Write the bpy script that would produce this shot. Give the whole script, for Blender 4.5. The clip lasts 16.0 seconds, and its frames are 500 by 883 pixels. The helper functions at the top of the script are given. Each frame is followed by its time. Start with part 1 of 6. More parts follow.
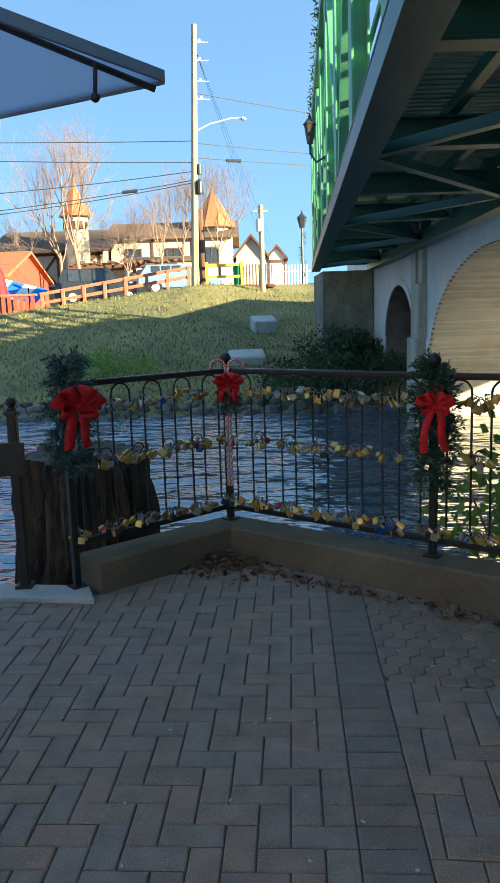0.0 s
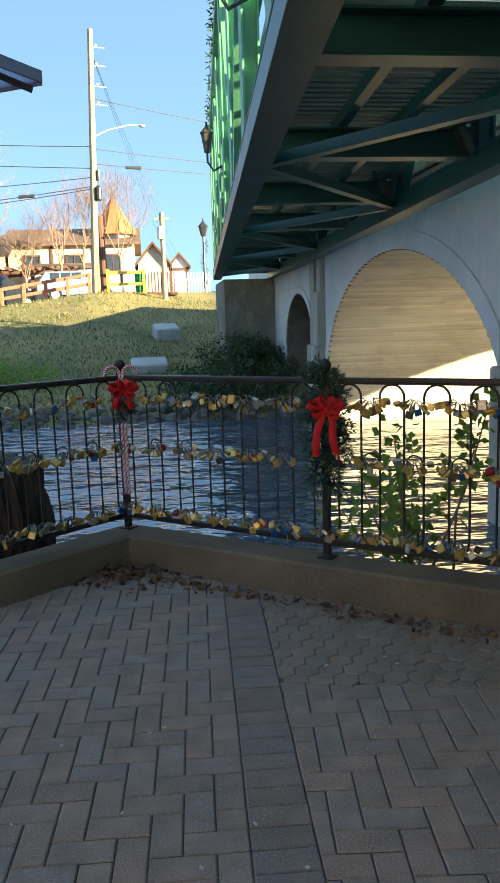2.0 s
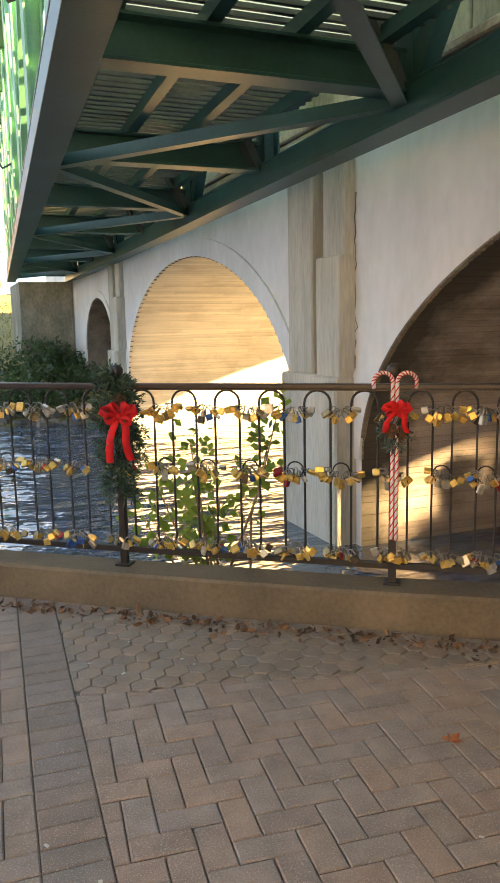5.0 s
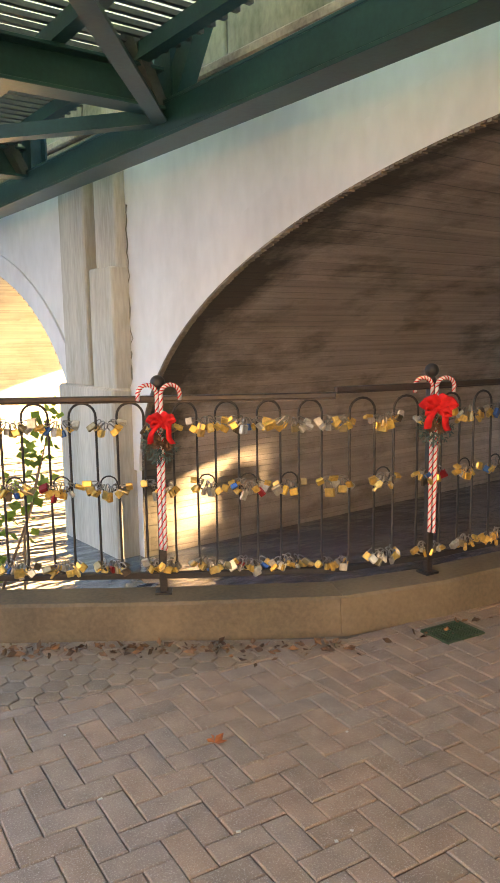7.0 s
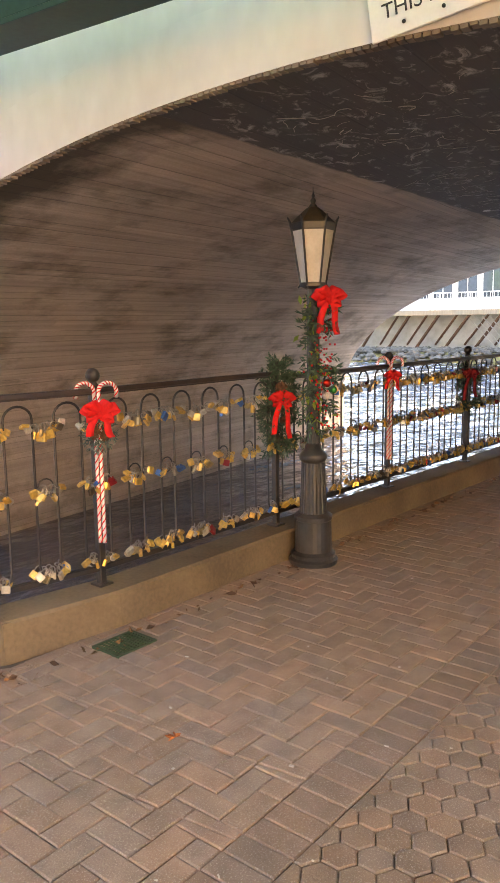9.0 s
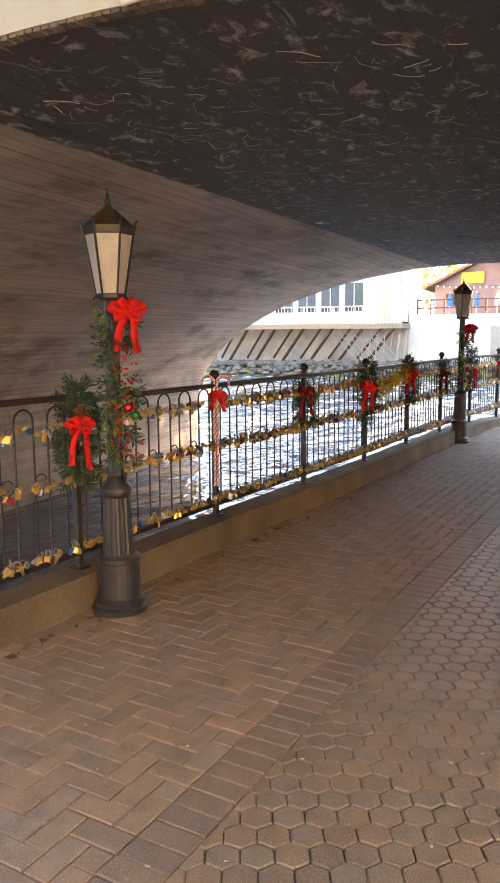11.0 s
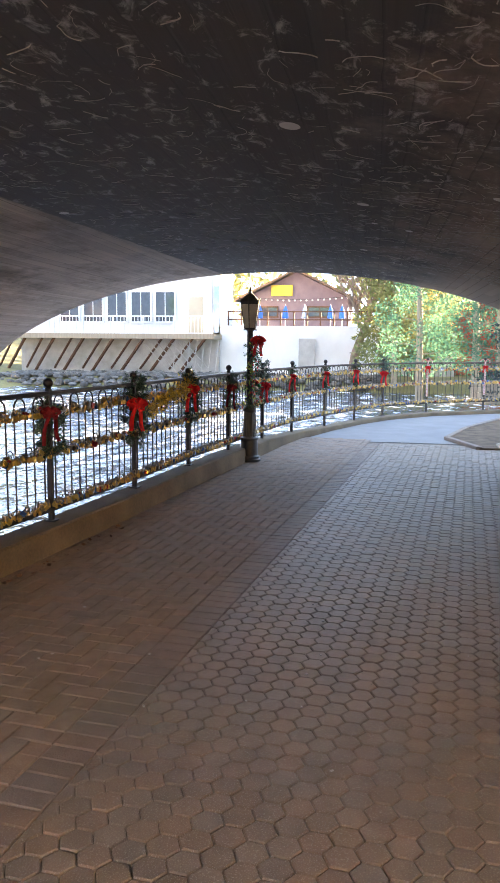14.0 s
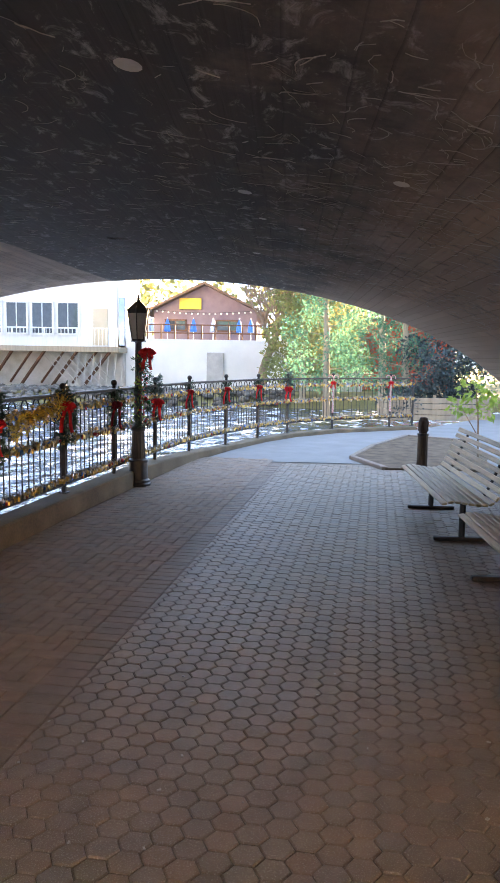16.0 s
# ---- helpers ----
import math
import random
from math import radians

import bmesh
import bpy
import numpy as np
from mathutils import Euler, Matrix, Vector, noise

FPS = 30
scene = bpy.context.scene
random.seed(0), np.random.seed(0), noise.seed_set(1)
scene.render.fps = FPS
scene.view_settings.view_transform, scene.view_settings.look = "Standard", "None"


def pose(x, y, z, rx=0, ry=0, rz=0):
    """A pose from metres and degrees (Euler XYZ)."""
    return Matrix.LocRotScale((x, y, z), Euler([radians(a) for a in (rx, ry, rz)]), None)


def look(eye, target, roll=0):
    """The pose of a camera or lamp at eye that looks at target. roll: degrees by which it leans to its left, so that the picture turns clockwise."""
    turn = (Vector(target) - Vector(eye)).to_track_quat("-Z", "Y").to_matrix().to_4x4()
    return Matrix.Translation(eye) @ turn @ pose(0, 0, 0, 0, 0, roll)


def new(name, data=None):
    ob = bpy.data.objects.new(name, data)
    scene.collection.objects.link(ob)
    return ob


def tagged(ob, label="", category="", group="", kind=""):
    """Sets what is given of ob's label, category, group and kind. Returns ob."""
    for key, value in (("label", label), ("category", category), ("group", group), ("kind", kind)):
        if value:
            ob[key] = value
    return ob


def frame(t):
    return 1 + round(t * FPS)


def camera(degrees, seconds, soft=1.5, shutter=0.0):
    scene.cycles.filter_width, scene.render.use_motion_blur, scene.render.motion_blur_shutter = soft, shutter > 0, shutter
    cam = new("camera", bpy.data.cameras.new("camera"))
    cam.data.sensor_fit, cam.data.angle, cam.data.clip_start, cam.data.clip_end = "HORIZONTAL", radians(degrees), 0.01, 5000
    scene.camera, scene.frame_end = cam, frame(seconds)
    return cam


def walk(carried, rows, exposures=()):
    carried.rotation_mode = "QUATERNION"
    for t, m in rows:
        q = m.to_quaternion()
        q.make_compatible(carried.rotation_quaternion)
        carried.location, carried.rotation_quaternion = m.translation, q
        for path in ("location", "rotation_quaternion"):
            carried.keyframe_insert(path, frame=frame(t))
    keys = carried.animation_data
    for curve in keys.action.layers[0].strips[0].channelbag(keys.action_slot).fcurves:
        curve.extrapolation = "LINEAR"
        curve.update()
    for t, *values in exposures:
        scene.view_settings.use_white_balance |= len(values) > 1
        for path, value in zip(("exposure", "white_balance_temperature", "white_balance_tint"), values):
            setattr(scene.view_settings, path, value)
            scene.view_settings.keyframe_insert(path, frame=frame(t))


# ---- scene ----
cam = camera(36.7, 16.0)
PATH = [
    (0, (-0.13, 0.002, 1.604), (-0.13, 1.976, 1.281), -1.8),
    (0.5, (-0.113, -0.004, 1.606), (-0.064, 1.97, 1.284), -1.8),
    (1, (-0.089, -0.007, 1.6), (0.019, 1.964, 1.282), -1.9),
    (1.5, (-0.074, -0.003, 1.593), (0.102, 1.965, 1.28), -1.8),
    (2, (-0.059, -0.003, 1.591), (0.187, 1.958, 1.281), -1.8),
    (2.5, (-0.054, -0.01, 1.59), (0.274, 1.938, 1.282), -1.8),
    (3, (-0.04, -0.009, 1.585), (0.369, 1.925, 1.278), -1.7),
    (5.5, (0.031, -0.041, 1.592), (0.862, 1.752, 1.282), -1.0),
    (6, (0.059, -0.06, 1.594), (0.993, 1.681, 1.284), -0.9),
    (6.5, (0.101, -0.086, 1.602), (1.158, 1.584, 1.296), -0.9),
    (7, (0.139, -0.116, 1.602), (1.344, 1.454, 1.31), -0.8),
    (7.5, (0.19, -0.164, 1.603), (1.532, 1.291, 1.32), -0.9),
    (8, (0.287, -0.244, 1.65), (1.749, 1.086, 1.345), -1.2),
    (8.5, (0.382, -0.275, 1.641), (1.957, 0.92, 1.334), -1.2),
    (9, (0.538, -0.282, 1.635), (2.205, 0.778, 1.324), -0.8),
    (9.5, (0.695, -0.3, 1.644), (2.423, 0.659, 1.338), -0.6),
    (10, (0.862, -0.338, 1.647), (2.625, 0.558, 1.347), -0.5),
    (12.5, (1.802, -0.538, 1.675), (3.702, 0.029, 1.412), 0.2),
    (13, (1.969, -0.6, 1.678), (3.889, -0.104, 1.414), 0.5),
    (13.5, (2.187, -0.632, 1.665), (4.128, -0.225, 1.402), 0.5),
    (14, (2.393, -0.668, 1.662), (4.35, -0.343, 1.406), 0.5),
    (14.5, (2.607, -0.755, 1.665), (4.571, -0.484, 1.406), 0.8),
    (15, (2.812, -0.824, 1.675), (4.785, -0.621, 1.418), 1.2),
    (15.5, (3.034, -0.84, 1.653), (5.016, -0.709, 1.416), 1.3),
    (16, (3.318, -0.824, 1.654), (5.304, -0.727, 1.438), 1.0),
]
EXPOSURES = [(0.0, 2.05, 6000, -6), (1.5, 2.2, 6400, -3), (3.0, 2.65, 7300, 2), (5.5, 3.75, 10200, 14), (7.5, 4.25, 9500, 16), (8.5, 4.55, 9900, 19), (10.0, 4.55, 9900, 20), (12.5, 4.35, 8900, 19), (14.0, 4.22, 8200, 17), (16.0, 4.1, 8000, 17)]
walk(cam, [(t, look(eye, target, roll)) for t, eye, target, roll in PATH], EXPOSURES)


# ---- light ----
SUN_AZ, SUN_EL = math.atan2(-0.514, 0.857), radians(12.5)
to_sun = Vector((math.cos(SUN_EL) * math.cos(SUN_AZ), math.cos(SUN_EL) * math.sin(SUN_AZ), math.sin(SUN_EL)))
world = bpy.data.worlds.new("sky")
scene.world = world
world.use_nodes = True
wn = world.node_tree.nodes
sky = wn.new("ShaderNodeTexSky")
sky.sky_type, sky.sun_disc = "NISHITA", False
sky.sun_elevation, sky.sun_rotation = radians(24), math.pi / 2 - SUN_AZ
sky.dust_density, sky.air_density, sky.ozone_density = 0.15, 1.15, 1.25
wtc, wup = wn.new("ShaderNodeTexCoord"), wn.new("ShaderNodeVectorMath")
wup.operation, wup.inputs[1].default_value = "ADD", (0, 0, 0.48)
world.node_tree.links.new(wtc.outputs["Generated"], wup.inputs[0])
world.node_tree.links.new(wup.outputs[0], sky.inputs[0])
world.node_tree.links.new(sky.outputs[0], wn["Background"].inputs[0])
wn["Background"].inputs[1].default_value = 0.115
sun_data = bpy.data.lights.new("sun", "SUN")
sun_data.energy, sun_data.angle, sun_data.color = 5.6, radians(0.6), (1.0, 0.82, 0.56)
sun = new("sun", sun_data)
sun.matrix_world = look(to_sun * 80, (0, 0, 0))


# ---- materials ----
def mat(name, c1, c2=None, rough=0.7, metal=0.0, scale=6.0, stretch=(1, 1, 1), bump=0.2, fine=60.0, vary="", palette=None, spread=0.25, spec=0.5, speck=0.0):
    """Two colours mixed by coarse and fine noise, with relief; vary shifts it piece by piece."""
    m = bpy.data.materials.new(name)
    m.use_nodes = True
    nt = m.node_tree
    n, l = nt.nodes, nt.links
    b = n["Principled BSDF"]
    b.inputs["Roughness"].default_value, b.inputs["Metallic"].default_value = rough, metal
    b.inputs["Specular IOR Level"].default_value = spec
    c2 = c2 or tuple(v * 0.7 for v in c1)
    tc, mp = n.new("ShaderNodeTexCoord"), n.new("ShaderNodeMapping")
    mp.inputs["Scale"].default_value = stretch
    l.new(tc.outputs["Object"], mp.inputs["Vector"])
    a, f = n.new("ShaderNodeTexNoise"), n.new("ShaderNodeTexNoise")
    a.inputs["Scale"].default_value, f.inputs["Scale"].default_value = scale, fine
    a.inputs["Detail"].default_value, f.inputs["Detail"].default_value = 6, 3
    l.new(mp.outputs[0], a.inputs["Vector"]), l.new(mp.outputs[0], f.inputs["Vector"])
    add = n.new("ShaderNodeMath")
    add.operation = "MULTIPLY_ADD"
    add.inputs[1].default_value = 0.45
    l.new(f.outputs[0], add.inputs[0]), l.new(a.outputs[0], add.inputs[2])
    ramp = n.new("ShaderNodeMapRange")
    ramp.inputs[1].default_value, ramp.inputs[2].default_value = 0.5, 0.95
    l.new(add.outputs[0], ramp.inputs[0])
    mix = n.new("ShaderNodeMix")
    mix.data_type = "RGBA"
    mix.inputs[6].default_value, mix.inputs[7].default_value = (*c1, 1), (*c2, 1)
    l.new(ramp.outputs[0], mix.inputs[0])
    out = mix.outputs[2]
    if vary:
        r = n.new("ShaderNodeObjectInfo") if vary == "object" else n.new("ShaderNodeNewGeometry")
        rnd = r.outputs["Random"] if vary == "object" else r.outputs["Random Per Island"]
        if palette:
            cr = n.new("ShaderNodeValToRGB")
            cr.color_ramp.interpolation = "CONSTANT"
            while len(cr.color_ramp.elements) < len(palette):
                cr.color_ramp.elements.new(0.5)
            for i, c in enumerate(palette):
                cr.color_ramp.elements[i].position, cr.color_ramp.elements[i].color = i / len(palette), (*c, 1)
            l.new(rnd, cr.inputs[0])
            mul = n.new("ShaderNodeMix")
            mul.data_type, mul.blend_type = "RGBA", "MULTIPLY"
            mul.inputs[0].default_value = 1.0
            l.new(cr.outputs[0], mul.inputs[6]), l.new(out, mul.inputs[7])
            out = mul.outputs[2]
        else:
            hs, mr = n.new("ShaderNodeHueSaturation"), n.new("ShaderNodeMapRange")
            mr.inputs[3].default_value, mr.inputs[4].default_value = 1 - spread, 1 + spread
            l.new(rnd, mr.inputs[0]), l.new(mr.outputs[0], hs.inputs["Value"]), l.new(out, hs.inputs["Color"])
            out = hs.outputs[0]
    if speck:
        sn, sr, sm = n.new("ShaderNodeTexNoise"), n.new("ShaderNodeMapRange"), n.new("ShaderNodeMix")
        sn.inputs["Scale"].default_value, sn.inputs["Detail"].default_value = 190, 2
        sr.inputs[1].default_value, sr.inputs[2].default_value, sr.inputs[4].default_value = 0.56, 0.70, speck
        sm.data_type, sm.inputs[7].default_value = "RGBA", (0.48, 0.44, 0.40, 1)
        l.new(tc.outputs["Object"], sn.inputs["Vector"]), l.new(sn.outputs[0], sr.inputs[0]), l.new(sr.outputs[0], sm.inputs[0]), l.new(out, sm.inputs[6])
        out = sm.outputs[2]
    l.new(out, b.inputs["Base Color"])
    if bump:
        bp = n.new("ShaderNodeBump")
        bp.inputs["Strength"].default_value, bp.inputs["Distance"].default_value = bump, 0.01
        l.new(add.outputs[0], bp.inputs["Height"]), l.new(bp.outputs[0], b.inputs["Normal"])
    return m


def vault_material(name, c1, c2, arch, soot_line=None):
    """Board-marked concrete with boards along the vault; soot above the path where soot_line is given."""
    m = mat(name, c1, c2, rough=0.9, scale=0.7, bump=0.0)
    nt = m.node_tree
    n, l = nt.nodes, nt.links
    b = n["Principled BSDF"]
    base = b.inputs["Base Color"].links[0].from_socket
    tc, mp, st = n.new("ShaderNodeTexCoord"), n.new("ShaderNodeMapping"), n.new("ShaderNodeTexNoise")
    mp.inputs["Scale"].default_value = (0.22, 13, 13)
    st.inputs["Scale"].default_value, st.inputs["Detail"].default_value = 1.6, 5
    l.new(tc.outputs["Object"], mp.inputs[0]), l.new(mp.outputs[0], st.inputs["Vector"])
    mr = n.new("ShaderNodeMapRange")
    mr.inputs[1].default_value, mr.inputs[2].default_value, mr.inputs[3].default_value, mr.inputs[4].default_value = 0.34, 0.62, 0.82, 1.04
    l.new(st.outputs[0], mr.inputs[0])
    mul = n.new("ShaderNodeMix")
    mul.data_type, mul.blend_type = "RGBA", "MULTIPLY"
    mul.inputs[0].default_value = 1.0
    l.new(base, mul.inputs[6]), l.new(mr.outputs[0], mul.inputs[7])
    out = mul.outputs[2]
    bl, br, bm, bx = n.new("ShaderNodeTexNoise"), n.new("ShaderNodeMapRange"), n.new("ShaderNodeMapping"), n.new("ShaderNodeMix")
    bm.inputs["Scale"].default_value = (0.8, 1.6, 1.6)
    bl.inputs["Scale"].default_value, bl.inputs["Detail"].default_value, bl.inputs["Roughness"].default_value = 1.5, 8, 0.68
    br.inputs[1].default_value, br.inputs[2].default_value, br.inputs[4].default_value = 0.49, 0.66, 0.6 if soot_line else 0.3
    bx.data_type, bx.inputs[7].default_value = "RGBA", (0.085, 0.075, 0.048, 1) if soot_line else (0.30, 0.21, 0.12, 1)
    l.new(tc.outputs["Object"], bm.inputs[0]), l.new(bm.outputs[0], bl.inputs["Vector"]), l.new(bl.outputs[0], br.inputs[0])
    l.new(br.outputs[0], bx.inputs[0]), l.new(out, bx.inputs[6])
    out = bx.outputs[2]
    if soot_line:
        sep, lim, sub, wob = n.new("ShaderNodeSeparateXYZ"), n.new("ShaderNodeMath"), n.new("ShaderNodeMath"), n.new("ShaderNodeTexNoise")
        l.new(tc.outputs["Object"], sep.inputs[0])
        lim.operation, lim.inputs[1].default_value, lim.inputs[2].default_value = "MULTIPLY_ADD", soot_line[1], soot_line[0]
        l.new(sep.outputs[0], lim.inputs[0])
        sub.operation = "SUBTRACT"
        l.new(lim.outputs[0], sub.inputs[0]), l.new(sep.outputs[1], sub.inputs[1])
        wob.inputs["Scale"].default_value, wob.inputs["Detail"].default_value = 2.2, 6
        l.new(tc.outputs["Object"], wob.inputs["Vector"])
        a2 = n.new("ShaderNodeMath")
        a2.operation, a2.inputs[1].default_value = "MULTIPLY_ADD", 0.10
        l.new(wob.outputs[0], a2.inputs[0]), l.new(sub.outputs[0], a2.inputs[2])
        edge = n.new("ShaderNodeMapRange")
        edge.inputs[1].default_value, edge.inputs[2].default_value = 0.045, 0.070
        l.new(a2.outputs[0], edge.inputs[0])
        # pale flaked patches and scratches on the soot
        fl, fm, fr = n.new("ShaderNodeTexNoise"), n.new("ShaderNodeMapping"), n.new("ShaderNodeMapRange")
        fm.inputs["Scale"].default_value = (4.6, 7.0, 7.0)
        fl.inputs["Scale"].default_value, fl.inputs["Detail"].default_value, fl.inputs["Roughness"].default_value = 1.3, 9, 0.72
        fl.inputs["Distortion"].default_value = 0.8
        fr.inputs[1].default_value, fr.inputs[2].default_value = 0.545, 0.68
        l.new(tc.outputs["Object"], fm.inputs[0]), l.new(fm.outputs[0], fl.inputs["Vector"]), l.new(fl.outputs[0], fr.inputs[0])
        sc = n.new("ShaderNodeMix")
        sc.data_type = "RGBA"
        sc.inputs[6].default_value, sc.inputs[7].default_value = (0.072, 0.070, 0.070, 1), (0.46, 0.45, 0.45, 1)
        l.new(fr.outputs[0], sc.inputs[0])
        # soot thins out to scraped brown concrete low on the land side
        lw, ln, lm, lx = n.new("ShaderNodeMapRange"), n.new("ShaderNodeTexNoise"), n.new("ShaderNodeMath"), n.new("ShaderNodeMix")
        lw.inputs[1].default_value, lw.inputs[2].default_value, lw.inputs[3].default_value, lw.inputs[4].default_value = -0.4, -2.4, -0.22, 0.5
        ln.inputs["Scale"].default_value, ln.inputs["Detail"].default_value, ln.inputs["Roughness"].default_value = 1.1, 9, 0.7
        lm.operation, lm.use_clamp = "ADD", True
        lr = n.new("ShaderNodeMapRange")
        lr.inputs[1].default_value, lr.inputs[2].default_value = 0.38, 0.78
        l.new(sep.outputs[1], lw.inputs[0]), l.new(tc.outputs["Object"], ln.inputs["Vector"])
        l.new(lw.outputs[0], lm.inputs[0]), l.new(ln.outputs[0], lm.inputs[1]), l.new(lm.outputs[0], lr.inputs[0])
        lx.data_type, lx.inputs[7].default_value = "RGBA", (0.42, 0.325, 0.27, 1)
        l.new(lr.outputs[0], lx.inputs[0]), l.new(sc.outputs[2], lx.inputs[6])
        sheen = n.new("ShaderNodeMapRange")
        sheen.inputs[3].default_value, sheen.inputs[4].default_value = 0.9, 0.82
        l.new(edge.outputs[0], sheen.inputs[0]), l.new(sheen.outputs[0], b.inputs["Roughness"])
        # damp mould spreading in from the river mouth of the vault
        dx, dn, dm, dr, dk = n.new("ShaderNodeMapRange"), n.new("ShaderNodeTexNoise"), n.new("ShaderNodeMath"), n.new("ShaderNodeMapRange"), n.new("ShaderNodeMix")
        dx.inputs[1].default_value, dx.inputs[2].default_value, dx.inputs[3].default_value, dx.inputs[4].default_value = 3.6, 4.7, 0.34, -0.3
        dn.inputs["Scale"].default_value, dn.inputs["Detail"].default_value, dn.inputs["Roughness"].default_value = 1.3, 8, 0.66
        dm.operation = "ADD"
        dr.inputs[1].default_value, dr.inputs[2].default_value, dr.inputs[4].default_value = 0.50, 0.74, 0.9
        l.new(sep.outputs[0], dx.inputs[0]), l.new(tc.outputs["Object"], dn.inputs["Vector"])
        l.new(dx.outputs[0], dm.inputs[0]), l.new(dn.outputs[0], dm.inputs[1]), l.new(dm.outputs[0], dr.inputs[0])
        dk.data_type, dk.inputs[7].default_value = "RGBA", (0.060, 0.050, 0.034, 1)
        l.new(dr.outputs[0], dk.inputs[0]), l.new(out, dk.inputs[6])
        out = dk.outputs[2]
        fin = n.new("ShaderNodeMix")
        fin.data_type = "RGBA"
        l.new(edge.outputs[0], fin.inputs[0]), l.new(out, fin.inputs[6]), l.new(lx.outputs[2], fin.inputs[7])
        out = fin.outputs[2]
    # formwork boards: narrow strips along the vault with dark joints and uneven tone
    def calc(op, a, c=None):
        k = n.new("ShaderNodeMath")
        k.operation = op
        for i, v in enumerate((a, c)):
            if v is not None:
                if isinstance(v, (int, float)):
                    k.inputs[i].default_value = v
                else:
                    l.new(v, k.inputs[i])
        return k.outputs[0]
    sp = n.new("ShaderNodeSeparateXYZ")
    l.new(tc.outputs["Object"], sp.inputs[0])
    ang = calc("ARCTAN2", calc("DIVIDE", calc("SUBTRACT", sp.outputs[2], arch[2]), arch[3]), calc("DIVIDE", calc("SUBTRACT", sp.outputs[1], arch[0]), arch[1]))
    strip = calc("MULTIPLY", ang, arch[1] / 0.125)
    warp = n.new("ShaderNodeTexNoise")
    warp.inputs["Scale"].default_value, warp.inputs["Detail"].default_value = 2.5, 4
    l.new(tc.outputs["Object"], warp.inputs["Vector"])
    strip = calc("ADD", strip, calc("MULTIPLY", warp.outputs[0], 0.30))
    row = calc("FLOOR", strip)
    piece = calc("FLOOR", calc("ADD", calc("DIVIDE", sp.outputs[0], 2.7), calc("MULTIPLY", row, 0.37)))
    cell, tone = n.new("ShaderNodeCombineXYZ"), n.new("ShaderNodeTexWhiteNoise")
    l.new(row, cell.inputs[0]), l.new(piece, cell.inputs[1]), l.new(cell.outputs[0], tone.inputs[0])
    gap, gr = calc("FRACT", strip), n.new("ShaderNodeMapRange")
    gr.inputs[1].default_value, gr.inputs[2].default_value, gr.inputs[3].default_value, gr.inputs[4].default_value = 0.0, 0.14, 1.0, 0.0
    l.new(gap, gr.inputs[0])
    worn = n.new("ShaderNodeTexNoise")
    worn.inputs["Scale"].default_value, worn.inputs["Detail"].default_value = 1.4, 6
    l.new(mp.outputs[0], worn.inputs["Vector"])
    wr = n.new("ShaderNodeMapRange")
    wr.inputs[1].default_value, wr.inputs[2].default_value = 0.38, 0.55
    l.new(worn.outputs[0], wr.inputs[0])
    joint = calc("MULTIPLY", gr.outputs[0], wr.outputs[0])
    shade = calc("SUBTRACT", calc("ADD", 0.90, calc("MULTIPLY", tone.outputs[0], 0.18)), calc("MULTIPLY", joint, 0.5 if soot_line else 0.28))
    bmul = n.new("ShaderNodeMix")
    bmul.data_type, bmul.blend_type = "RGBA", "MULTIPLY"
    bmul.inputs[0].default_value = 1.0
    l.new(out, bmul.inputs[6]), l.new(shade, bmul.inputs[7])
    out = bmul.outputs[2]
    l.new(out, b.inputs["Base Color"])
    bp = n.new("ShaderNodeBump")
    bp.inputs["Strength"].default_value, bp.inputs["Distance"].default_value = 0.6, 0.02
    l.new(calc("SUBTRACT", calc("MULTIPLY", st.outputs[0], 0.6), calc("MULTIPLY", joint, 0.5)), bp.inputs["Height"]), l.new(bp.outputs[0], b.inputs["Normal"])
    return m


